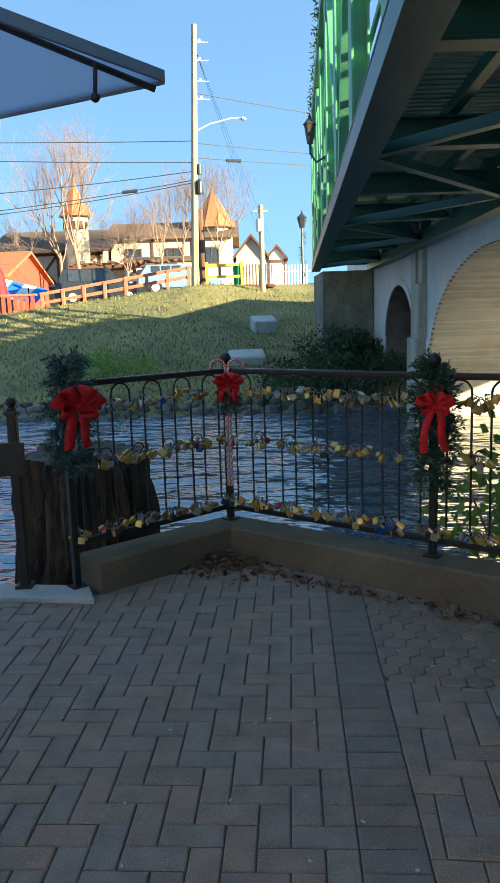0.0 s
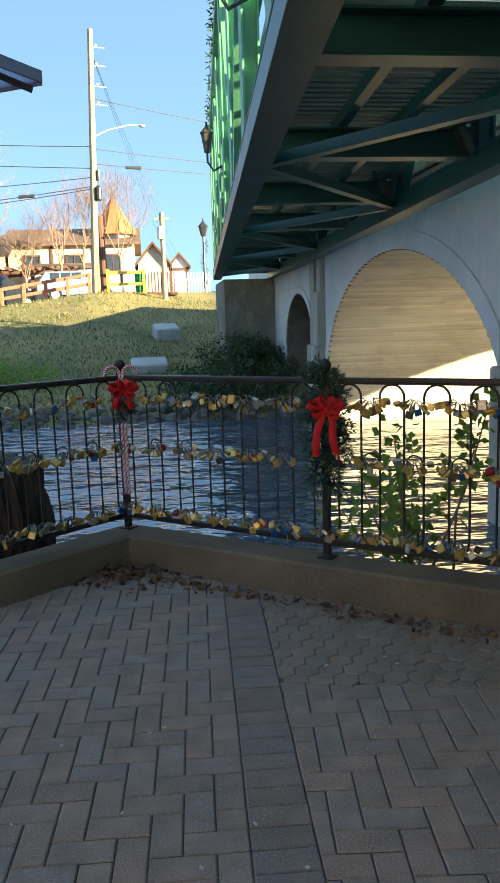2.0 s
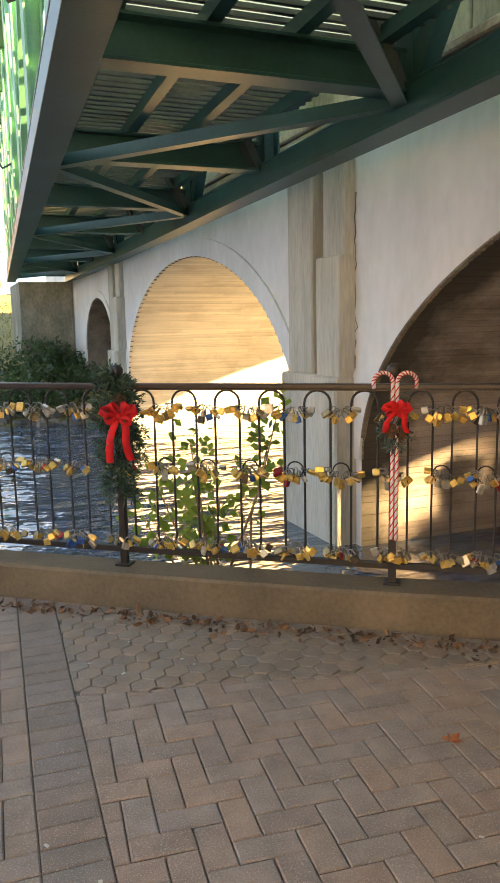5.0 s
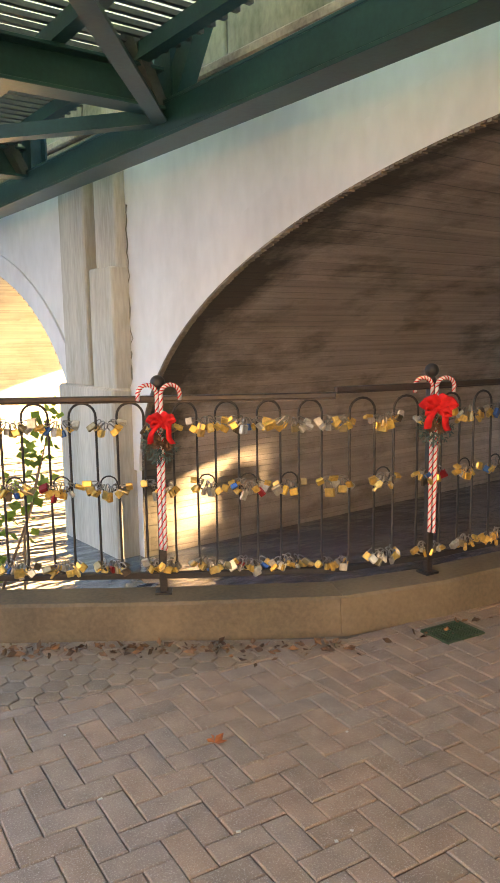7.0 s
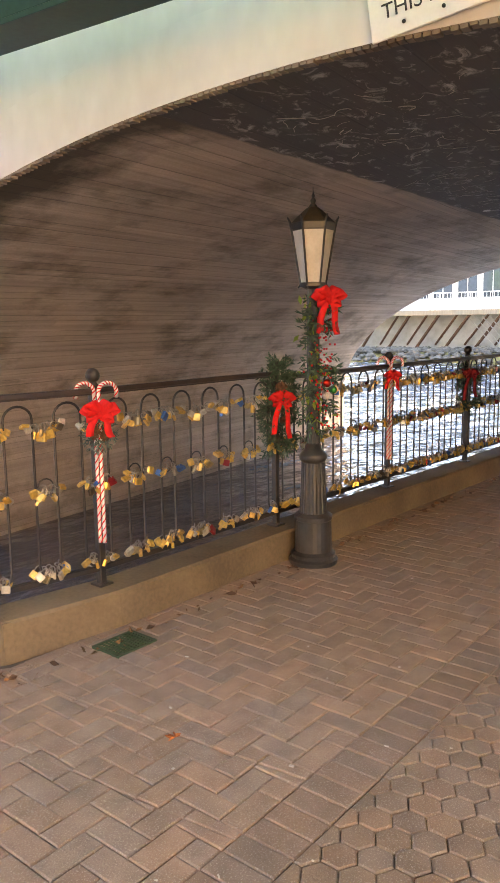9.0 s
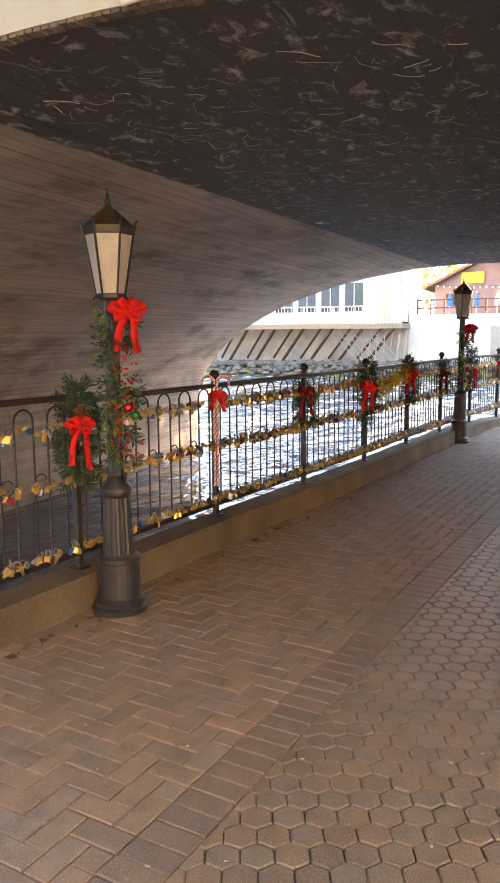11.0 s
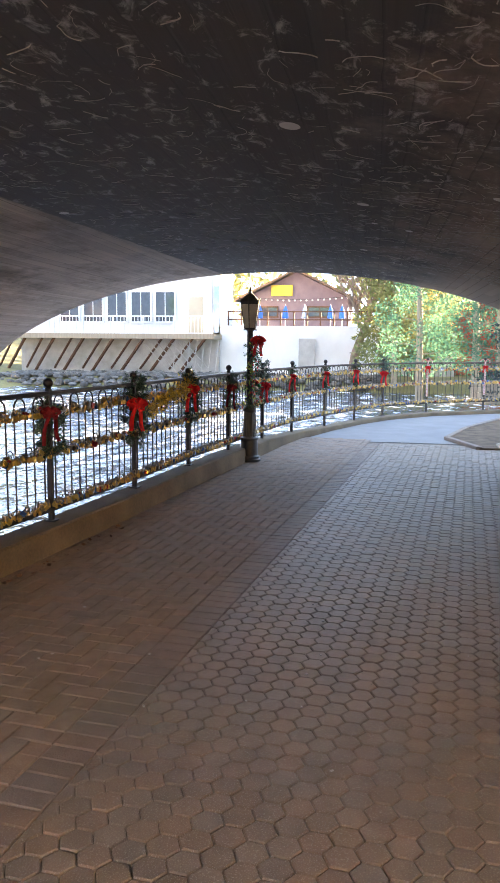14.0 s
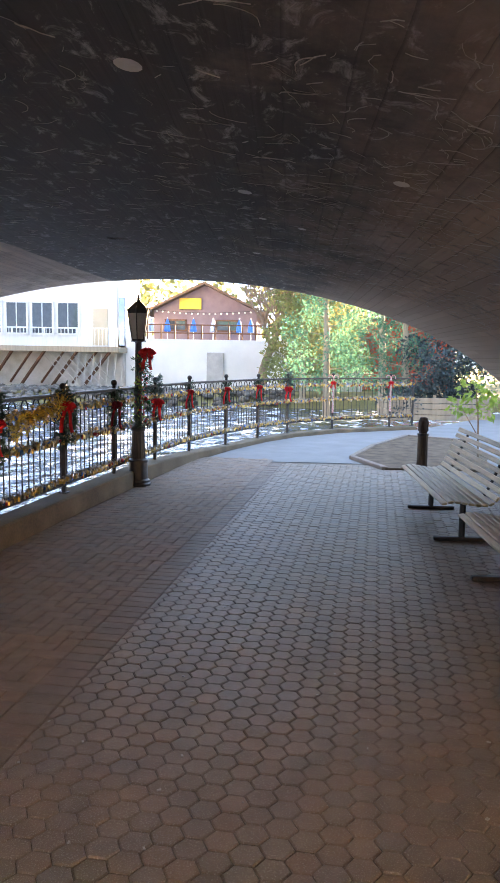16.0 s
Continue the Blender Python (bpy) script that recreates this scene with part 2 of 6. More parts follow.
def water_material():
    m = mat("river_water", (0.030, 0.075, 0.150), (0.05, 0.085, 0.12), rough=0.04, scale=0.5, bump=0)
    n, l = m.node_tree.nodes, m.node_tree.links
    tc, w1, w2 = n.new("ShaderNodeTexCoord"), n.new("ShaderNodeTexNoise"), n.new("ShaderNodeTexNoise")
    mp = n.new("ShaderNodeMapping")
    mp.inputs["Scale"].default_value = (0.55, 1.0, 1.0)
    l.new(tc.outputs["Object"], mp.inputs[0])
    for w, s in ((w1, 2.2), (w2, 7.0)):
        w.inputs["Scale"].default_value, w.inputs["Detail"].default_value = s, 3
        l.new(mp.outputs[0], w.inputs["Vector"])
    b1, b2 = n.new("ShaderNodeBump"), n.new("ShaderNodeBump")
    b1.inputs["Strength"].default_value, b1.inputs["Distance"].default_value = 0.85, 0.20
    b2.inputs["Strength"].default_value, b2.inputs["Distance"].default_value = 0.4, 0.05
    l.new(w1.outputs[0], b1.inputs["Height"]), l.new(w2.outputs[0], b2.inputs["Height"]), l.new(b1.outputs[0], b2.inputs["Normal"])
    l.new(b2.outputs[0], n["Principled BSDF"].inputs["Normal"])
    n["Principled BSDF"].inputs["IOR"].default_value = 2.8
    # white riffles downstream of the bridge
    b = n["Principled BSDF"]
    base = b.inputs["Base Color"].links[0].from_socket
    sep, mk, fo, fr, mu, mx = n.new("ShaderNodeSeparateXYZ"), n.new("ShaderNodeMapRange"), n.new("ShaderNodeTexNoise"), n.new("ShaderNodeMapRange"), n.new("ShaderNodeMath"), n.new("ShaderNodeMix")
    l.new(tc.outputs["Object"], sep.inputs[0]), l.new(sep.outputs[0], mk.inputs[0])
    mk.inputs[1].default_value, mk.inputs[2].default_value = 8.0, 15.0
    fo.inputs["Scale"].default_value, fo.inputs["Detail"].default_value, fo.inputs["Roughness"].default_value = 1.7, 6, 0.65
    l.new(mp.outputs[0], fo.inputs["Vector"]), l.new(fo.outputs[0], fr.inputs[0])
    fr.inputs[1].default_value, fr.inputs[2].default_value = 0.52, 0.64
    mu.operation = "MULTIPLY"
    l.new(mk.outputs[0], mu.inputs[0]), l.new(fr.outputs[0], mu.inputs[1])
    mx.data_type = "RGBA"
    mx.inputs[7].default_value = (0.72, 0.76, 0.80, 1)
    l.new(mu.outputs[0], mx.inputs[0]), l.new(base, mx.inputs[6]), l.new(mx.outputs[2], b.inputs["Base Color"])
    rg = n.new("ShaderNodeMapRange")
    rg.inputs[3].default_value, rg.inputs[4].default_value = 0.04, 0.6
    l.new(mu.outputs[0], rg.inputs[0]), l.new(rg.outputs[0], b.inputs["Roughness"])
    return m


PAVER_PAL = [(0.95, 0.97, 1.0), (1.04, 0.98, 0.94), (0.90, 0.89, 0.88), (1.10, 1.0, 0.93), (1.0, 1.0, 1.0), (0.97, 0.92, 0.87)]
m_paver = mat("paver_piece", (0.31, 0.235, 0.185), (0.205, 0.157, 0.126), rough=0.75, spec=0.4, speck=0.5, scale=9, bump=0.5, fine=120, vary="object", palette=PAVER_PAL)
m_paver_far = mat("paver_field", (0.31, 0.235, 0.185), (0.205, 0.157, 0.126), rough=0.75, spec=0.4, speck=0.5, scale=9, bump=0.5, fine=120, vary="island", palette=PAVER_PAL)
m_hex = mat("paver_hexagon", (0.262, 0.200, 0.150), (0.175, 0.135, 0.104), rough=0.52, spec=0.5, speck=0.5, scale=7, bump=0.5, fine=110, vary="island", palette=PAVER_PAL)
m_soldier = mat("paver_border", (0.235, 0.182, 0.146), (0.165, 0.130, 0.106), rough=0.66, spec=0.45, speck=0.5, scale=9, bump=0.5, fine=120, vary="island", palette=PAVER_PAL)
m_sand = mat("joint_sand", (0.16, 0.13, 0.102), (0.10, 0.082, 0.066), rough=0.95, scale=20, bump=0.4)
m_curb = mat("curb_concrete", (0.195, 0.145, 0.090), (0.095, 0.074, 0.048), rough=0.9, scale=2.2, bump=0.35, fine=45)
m_pale = mat("pale_concrete", (0.52, 0.50, 0.46), (0.36, 0.34, 0.31), rough=0.9, scale=2.0, bump=0.3, fine=40)
m_white = mat("painted_concrete", (0.74, 0.725, 0.70), (0.58, 0.565, 0.535), rough=0.8, scale=0.9, bump=0.06, fine=9, stretch=(1, 1, 0.5))
m_pil = mat("weathered_pilaster", (0.58, 0.55, 0.47), (0.30, 0.28, 0.22), rough=0.88, scale=1.6, bump=0.35, fine=26, stretch=(1.4, 1.4, 0.22))
m_moss = mat("mossy_parapet", (0.30, 0.28, 0.22), (0.10, 0.105, 0.075), rough=0.95, scale=1.6, bump=0.5, fine=22, stretch=(1, 1, 0.6))
m_cornice = mat("stained_cornice", (0.34, 0.28, 0.22), (0.13, 0.10, 0.08), rough=0.95, scale=2.5, bump=0.4, fine=30)
m_vault = vault_material("sooty_vault", (0.56, 0.455, 0.38), (0.38, 0.31, 0.255), (0.88, 5.2, 0.3, 2.45), (2.42, -0.052))
# First vault's concrete paler and yellower: its sunlit glow is in the colour.
m_vault2 = vault_material("sunlit_toned_vault", (0.77, 0.67, 0.52), (0.65, 0.55, 0.41), (11.5, 4.1, 0.3, 2.32))
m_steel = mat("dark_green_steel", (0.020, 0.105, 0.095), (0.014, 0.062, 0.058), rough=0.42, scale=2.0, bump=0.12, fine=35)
# Same green paint as above, brightened as if sunlit.
m_steel2 = mat("sun_bright_green_steel", (0.16, 0.42, 0.19), (0.11, 0.30, 0.16), rough=0.45, scale=2.0, bump=0.1)
m_steel3 = mat("grey_brace_steel", (0.10, 0.12, 0.11), (0.05, 0.065, 0.06), rough=0.5, scale=3, bump=0.15)
m_tin = mat("galvanised_deck", (0.80, 0.76, 0.74), (0.62, 0.59, 0.57), rough=0.45, metal=0.2, scale=3, bump=0.08)
# Warm translucency brightens the underside in place of light off the water.
m_sheet = mat("translucent_deck_sheet", (0.72, 0.68, 0.66), (0.58, 0.55, 0.53), rough=0.5, scale=3, bump=0.05)
_n, _l = m_sheet.node_tree.nodes, m_sheet.node_tree.links
_t, _m = _n.new("ShaderNodeBsdfTranslucent"), _n.new("ShaderNodeMixShader")
_t.inputs[0].default_value = (0.95, 0.78, 0.56, 1)
_m.inputs[0].default_value = 0.85
_l.new(_n["Principled BSDF"].outputs[0], _m.inputs[1]), _l.new(_t.outputs[0], _m.inputs[2]), _l.new(_m.outputs[0], _n["Material Output"].inputs[0])
m_iron = mat("black_iron", (0.020, 0.019, 0.019), (0.045, 0.036, 0.030), rough=0.45, metal=0.3, scale=14, bump=0.25, fine=90)
m_rail = mat("worn_top_rail", (0.035, 0.026, 0.023), (0.060, 0.042, 0.034), rough=0.42, metal=0.25, scale=10, bump=0.2)
m_lamp = mat("lamp_black_paint", (0.030, 0.032, 0.034), (0.055, 0.055, 0.054), rough=0.38, metal=0.2, scale=9, bump=0.15)
m_roofm = mat("lamp_bronze_roof", (0.10, 0.085, 0.055), (0.055, 0.045, 0.03), rough=0.5, metal=0.4, scale=12, bump=0.2)
m_pane = mat("frosted_pane", (0.56, 0.55, 0.51), (0.42, 0.41, 0.37), rough=0.35, scale=8, bump=0.05)
LOCK_PAL = [(1.0, 0.66, 0.20), (0.95, 0.60, 0.18), (0.72, 0.70, 0.66), (1.05, 0.74, 0.28), (0.92, 0.60, 0.22), (0.16, 0.13, 0.10), (0.90, 0.66, 0.26), (0.8, 0.78, 0.72), (0.86, 0.55, 0.17), (0.95, 0.68, 0.24), (0.42, 0.34, 0.2), (0.98, 0.68, 0.2), (0.9, 0.62, 0.2), (0.70, 0.66, 0.60), (1.0, 0.7, 0.25), (0.55, 0.50, 0.42), (0.9, 0.6, 0.2), (0.06, 0.20, 0.62), (0.95, 0.65, 0.2), (0.5, 0.04, 0.05)]
m_lock = mat("padlock_body", (0.86, 0.82, 0.74), (0.46, 0.43, 0.38), rough=0.32, metal=0.6, scale=40, bump=0.1, vary="object", palette=LOCK_PAL)
m_lock_far = mat("padlock_bodies", (0.86, 0.82, 0.74), (0.46, 0.43, 0.38), rough=0.32, metal=0.6, scale=40, bump=0.1, vary="island", palette=LOCK_PAL)
m_shackle = mat("steel_shackle", (0.36, 0.34, 0.31), (0.18, 0.16, 0.14), rough=0.3, metal=0.95, scale=40, bump=0.05)
m_chalk = mat("pale_chalk", (0.60, 0.56, 0.52), (0.38, 0.34, 0.31), rough=0.95, scale=12, bump=0)
m_fir = mat("fir_needles", (0.030, 0.070, 0.040), (0.055, 0.10, 0.055), rough=0.7, scale=30, bump=0, vary="island", spread=0.5)
m_fir_blue = mat("blue_fir_needles", (0.05, 0.095, 0.085), (0.09, 0.14, 0.12), rough=0.7, scale=30, bump=0, vary="island", spread=0.5)
m_red = mat("red_velvet", (0.72, 0.010, 0.016), (0.52, 0.005, 0.010), rough=0.75, scale=25, bump=0.15)
m_dred = mat("dark_red_velvet", (0.22, 0.004, 0.012), (0.14, 0.003, 0.008), rough=0.8, scale=25, bump=0.15)
m_cane = mat("candy_white", (0.74, 0.70, 0.66), (0.6, 0.56, 0.52), rough=0.5, scale=20, bump=0.05)
m_cone = mat("pine_cone", (0.20, 0.10, 0.05), (0.10, 0.05, 0.03), rough=0.8, scale=50, bump=0.4)
m_gold = mat("gold_leaf_garland", (0.62, 0.44, 0.06), (0.42, 0.28, 0.04), rough=0.45, scale=30, bump=0, vary="island", spread=0.5)
m_ball_r = mat("red_bauble", (0.6, 0.03, 0.02), rough=0.15, metal=0.4, bump=0)
m_ball_g = mat("green_bauble", (0.02, 0.28, 0.05), rough=0.15, metal=0.4, bump=0)
m_ball_w = mat("pearl_bauble", (0.7, 0.62, 0.55), rough=0.2, metal=0.3, bump=0)
m_leafy = mat("bush_leaves", (0.10, 0.19, 0.035), (0.18, 0.26, 0.06), rough=0.55, scale=20, bump=0, vary="island", spread=0.5)
m_dkleaf = mat("dark_shrub_leaves", (0.016, 0.035, 0.036), (0.035, 0.06, 0.058), rough=0.45, scale=20, bump=0, vary="island", spread=0.6)
m_ivy = mat("ivy_leaves", (0.02, 0.05, 0.022), (0.045, 0.08, 0.03), rough=0.45, scale=20, bump=0, vary="island", spread=0.6)
m_conifer = mat("conifer_foliage", (0.05, 0.15, 0.095), (0.09, 0.21, 0.12), rough=0.7, scale=10, bump=0, vary="island", spread=0.5)
m_autumn = mat("autumn_foliage", (0.26, 0.23, 0.07), (0.13, 0.19, 0.07), rough=0.7, scale=10, bump=0, vary="island", spread=0.5)
m_litter = mat("dead_leaves", (0.17, 0.085, 0.04), (0.09, 0.05, 0.03), rough=0.85, scale=30, bump=0, vary="island", spread=0.7)
m_orange = mat("orange_leaf", (0.42, 0.12, 0.03), (0.26, 0.07, 0.02), rough=0.8, scale=40, bump=0.1)
m_bark = mat("stump_bark", (0.115, 0.075, 0.052), (0.022, 0.016, 0.013), rough=0.95, scale=5, bump=0.9, fine=22, stretch=(3, 3, 0.5))
m_twig = mat("bare_twigs", (0.34, 0.225, 0.15), (0.20, 0.125, 0.085), rough=0.9, scale=5, bump=0.2)
m_rock = mat("river_rock", (0.15, 0.13, 0.108), (0.075, 0.066, 0.055), rough=0.8, scale=5, bump=0.4, vary="island", spread=0.5)
m_ground = mat("ground_earth", (0.10, 0.085, 0.06), (0.06, 0.05, 0.035), rough=0.95, scale=2, bump=0.4)
m_grass = mat("bank_grass", (0.30, 0.235, 0.085), (0.115, 0.11, 0.04), rough=0.95, scale=0.45, bump=0.6, fine=14)
m_asphalt = mat("asphalt", (0.085, 0.085, 0.088), (0.055, 0.055, 0.057), rough=0.9, scale=4, bump=0.3, fine=80)
m_path = mat("light_path", (0.27, 0.27, 0.27), (0.21, 0.21, 0.21), rough=0.85, scale=2, bump=0.2, fine=70)
m_dirt = mat("bed_soil", (0.20, 0.145, 0.10), (0.09, 0.066, 0.048), spec=0.2, rough=0.95, scale=5, bump=0.6)
m_slat = mat("varnished_slat", (0.52, 0.34, 0.16), (0.34, 0.22, 0.10), rough=0.5, scale=6, bump=0.2, stretch=(1, 9, 9), vary="object", spread=0.2)
m_canvas = mat("grey_canvas", (0.50, 0.55, 0.64), (0.44, 0.49, 0.58), rough=0.85, scale=1.5, bump=0.08)
_n, _l = m_canvas.node_tree.nodes, m_canvas.node_tree.links
_t, _m = _n.new("ShaderNodeBsdfTranslucent"), _n.new("ShaderNodeMixShader")
_t.inputs[0].default_value = (0.74, 0.79, 0.90, 1)
_m.inputs[0].default_value = 0.78
_l.new(_n["Principled BSDF"].outputs[0], _m.inputs[1]), _l.new(_t.outputs[0], _m.inputs[2]), _l.new(_m.outputs[0], _n["Material Output"].inputs[0])
m_canvas_dk = mat("dark_canvas_band", (0.32, 0.36, 0.46), (0.26, 0.30, 0.39), rough=0.85, scale=3, bump=0.1)
for leaf_mat, tint, share in ((m_leafy, (0.34, 0.46, 0.08), 0.5), (m_conifer, (0.10, 0.26, 0.17), 0.40), (m_autumn, (0.30, 0.28, 0.12), 0.30), (m_ivy, (0.06, 0.14, 0.04), 0.3)):
    _n, _l = leaf_mat.node_tree.nodes, leaf_mat.node_tree.links
    _t, _m = _n.new("ShaderNodeBsdfTranslucent"), _n.new("ShaderNodeMixShader")
    _t.inputs[0].default_value = (*tint, 1)
    _m.inputs[0].default_value = share
    _l.new(_n["Principled BSDF"].outputs[0], _m.inputs[1]), _l.new(_t.outputs[0], _m.inputs[2]), _l.new(_m.outputs[0], _n["Material Output"].inputs[0])
m_pole = mat("weathered_pole", (0.42, 0.34, 0.24), (0.27, 0.21, 0.15), rough=0.9, scale=2.5, bump=0.4, stretch=(4, 4, 0.4))
m_wire = mat("black_cable", (0.03, 0.035, 0.04), rough=0.6, bump=0)
m_cream = mat("cream_stucco", (0.62, 0.54, 0.40), (0.50, 0.42, 0.30), rough=0.9, scale=0.8, bump=0.2)
m_tan = mat("tan_stucco", (0.40, 0.335, 0.26), (0.30, 0.25, 0.19), rough=0.9, scale=0.8, bump=0.2)
m_whitew = mat("white_siding", (0.78, 0.77, 0.74), (0.66, 0.65, 0.62), rough=0.7, scale=0.8, bump=0.1)
m_timber = mat("brown_timber", (0.15, 0.065, 0.035), (0.085, 0.04, 0.022), rough=0.8, scale=3, bump=0.2)
m_roofr = mat("orange_roof_tile", (0.48, 0.17, 0.065), (0.32, 0.11, 0.045), rough=0.85, scale=5, bump=0.5)
m_roofb = mat("brown_roof", (0.20, 0.12, 0.075), (0.12, 0.075, 0.05), rough=0.9, scale=4, bump=0.4)
m_redwood = mat("red_painted_wood", (0.50, 0.085, 0.045), (0.36, 0.06, 0.035), rough=0.7, scale=4, bump=0.2)
m_redrail = mat("salmon_painted_rail", (0.58, 0.18, 0.09), (0.46, 0.13, 0.07), rough=0.7, scale=4, bump=0.2)
m_yellow = mat("yellow_paint", (0.68, 0.48, 0.06), (0.56, 0.38, 0.05), rough=0.6, scale=4, bump=0.1)
m_greenp = mat("green_paint", (0.03, 0.26, 0.10), rough=0.6, bump=0.1)
m_blue = mat("blue_canvas", (0.02, 0.16, 0.60), (0.015, 0.12, 0.48), rough=0.8, scale=6, bump=0.1)
m_glassd = mat("dark_window_glass", (0.05, 0.06, 0.07), (0.03, 0.035, 0.045), rough=0.06, bump=0)
m_purple = mat("mauve_siding", (0.23, 0.17, 0.19), (0.18, 0.13, 0.15), rough=0.8, scale=2, bump=0.2)
m_carg = mat("grey_car_paint", (0.06, 0.066, 0.076), rough=0.25, metal=0.5, bump=0)
m_carw = mat("pale_blue_car_paint", (0.30, 0.42, 0.62), rough=0.25, metal=0.3, bump=0)
m_tyre = mat("tyre_rubber", (0.02, 0.02, 0.02), rough=0.9, bump=0)
m_grate = mat("green_grate", (0.035, 0.085, 0.045), (0.05, 0.07, 0.045), rough=0.6, metal=0.3, scale=20, bump=0.3)
m_signw = mat("white_sign_board", (0.80, 0.80, 0.79), (0.72, 0.72, 0.71), rough=0.5, scale=3, bump=0.05)
m_ink = mat("dark_lettering", (0.03, 0.03, 0.035), rough=0.5, bump=0)
m_water = water_material()


# ---- mesh helpers ----
class Shape:
    """Vertices and faces of one mesh, filled by simple solids."""

    def __init__(self):
        self.v, self.f = [], []

    def put(self, vs, fs, m=None):
        o = len(self.v)
        self.v += [tuple(m @ Vector(p)) for p in vs] if m else [tuple(p) for p in vs]
        self.f += [tuple(i + o for i in f) for f in fs]
        return self

    def box(self, cx, cy, cz, sx, sy, sz, m=None, bev=0.0):
        x, y, z = sx / 2, sy / 2, sz / 2
        b = min(bev, x * 0.9, y * 0.9, z * 0.9)
        if not b:
            vs = [(cx + i * x, cy + j * y, cz + k * z) for k in (-1, 1) for j in (-1, 1) for i in (-1, 1)]
            return self.put(vs, [(0, 2, 3, 1), (4, 5, 7, 6), (0, 1, 5, 4), (2, 6, 7, 3), (0, 4, 6, 2), (1, 3, 7, 5)], m)
        prof = [(-x + b, -y), (x - b, -y), (x, -y + b), (x, y - b), (x - b, y), (-x + b, y), (-x, y - b), (-x, -y + b)]
        s = [(1 - b / x, 1 - b / y, -z), (1, 1, -z + b), (1, 1, z - b), (1 - b / x, 1 - b / y, z)]
        vs = [(cx + px * a, cy + py * c, cz + h) for a, c, h in s for px, py in prof]
        fs = [tuple(reversed(range(8))), tuple(range(24, 32))]
        fs += [(r * 8 + i, r * 8 + (i + 1) % 8, r * 8 + 8 + (i + 1) % 8, r * 8 + 8 + i) for r in range(3) for i in range(8)]
        return self.put(vs, fs, m)

    def beam(self, a, b, w, h, bev=0.0):
        """A bar of w by h (h upright) from a to b."""
        a, b = Vector(a), Vector(b)
        d = b - a
        q = d.to_track_quat("X", "Z").to_matrix().to_4x4()
        return self.box(0, 0, 0, d.length, w, h, Matrix.Translation((a + b) / 2) @ q, bev)

    def lathe(self, prof, n=16, m=None, close=True):
        vs = [(r * math.cos(2 * math.pi * i / n), r * math.sin(2 * math.pi * i / n), z) for r, z in prof for i in range(n)]
        fs = [(k * n + i, k * n + (i + 1) % n, k * n + n + (i + 1) % n, k * n + n + i) for k in range(len(prof) - 1) for i in range(n)]
        if close:
            fs += [tuple(reversed(range(n))), tuple(range((len(prof) - 1) * n, len(prof) * n))]
        return self.put(vs, fs, m)

    def ball(self, c, r, n=10, squash=1.0):
        return self.lathe([(max(1e-4, r * math.sin(math.pi * k / n)), -r * squash * math.cos(math.pi * k / n)) for k in range(n + 1)], n + 2, Matrix.Translation(c))

    def tube(self, pts, r, n=6, caps=True):
        pts = [Vector(p) for p in pts]
        rs = r if isinstance(r, (list, tuple)) else [r] * len(pts)
        vs, up = [], None
        for i, p in enumerate(pts):
            d = (pts[min(i + 1, len(pts) - 1)] - pts[max(i - 1, 0)]).normalized()
            if up is None:
                up = d.orthogonal().normalized()
            up = (up - d * up.dot(d)).normalized()
            w = d.cross(up)
            vs += [p + (up * math.cos(2 * math.pi * k / n) + w * math.sin(2 * math.pi * k / n)) * rs[i] for k in range(n)]
        fs = [(i * n + k, i * n + (k + 1) % n, i * n + n + (k + 1) % n, i * n + n + k) for i in range(len(pts) - 1) for k in range(n)]
        if caps:
            fs += [tuple(reversed(range(n))), tuple(range((len(pts) - 1) * n, len(pts) * n))]
        return self.put(vs, fs)

    def prism(self, poly, z0, z1, m=None):
        n = len(poly)
        vs = [(x, y, z0) for x, y in poly] + [(x, y, z1) for x, y in poly]
        return self.put(vs, [tuple(reversed(range(n))), tuple(range(n, 2 * n))] + [(i, (i + 1) % n, n + (i + 1) % n, n + i) for i in range(n)], m)

    def leaf(self, p, d, size, width=0.4, curl=0.0):
        """A small pointed leaf of four corners at p along d."""
        p, d = Vector(p), Vector(d).normalized()
        s = d.orthogonal()
        s.rotate(Matrix.Rotation(random.uniform(0, 6.283), 3, d))
        s.normalize()
        k = d.cross(s) * curl * size
        return self.put([p, p + d * size * 0.5 + s * size * width * 0.5, p + d * size + k, p + d * size * 0.5 - s * size * width * 0.5], [(0, 1, 2), (0, 2, 3)])

    def mesh(self, name, material, smooth=False):
        me = bpy.data.meshes.new(name)
        me.from_pydata(self.v, [], self.f)
        me.materials.append(material)
        if smooth:
            me.polygons.foreach_set("use_smooth", [True] * len(me.polygons))
        me.update()
        return me


def root(name, at=(0, 0, 0), label="", category="", group="", kind="", turn=0.0):
    e = new(name)
    e.empty_display_size = 0.2
    e.matrix_basis = pose(*at, 0, 0, turn)
    return tagged(e, label, category, group, kind)


def part(name, shape, material, parent, label="", smooth=False):
    """One mesh under a thing or a part, in its parent's own axes."""
    ob = new(name, shape if isinstance(shape, bpy.types.Mesh) else shape.mesh(name, material, smooth))
    ob.parent = parent
    return tagged(ob, label)


def thing(name, shape, material, label, category, group="", kind="", smooth=False, at=None):
    ob = new(name, shape if isinstance(shape, bpy.types.Mesh) else shape.mesh(name, material, smooth))
    if at is not None:
        ob.matrix_basis = at
    return tagged(ob, label, category, group, kind)

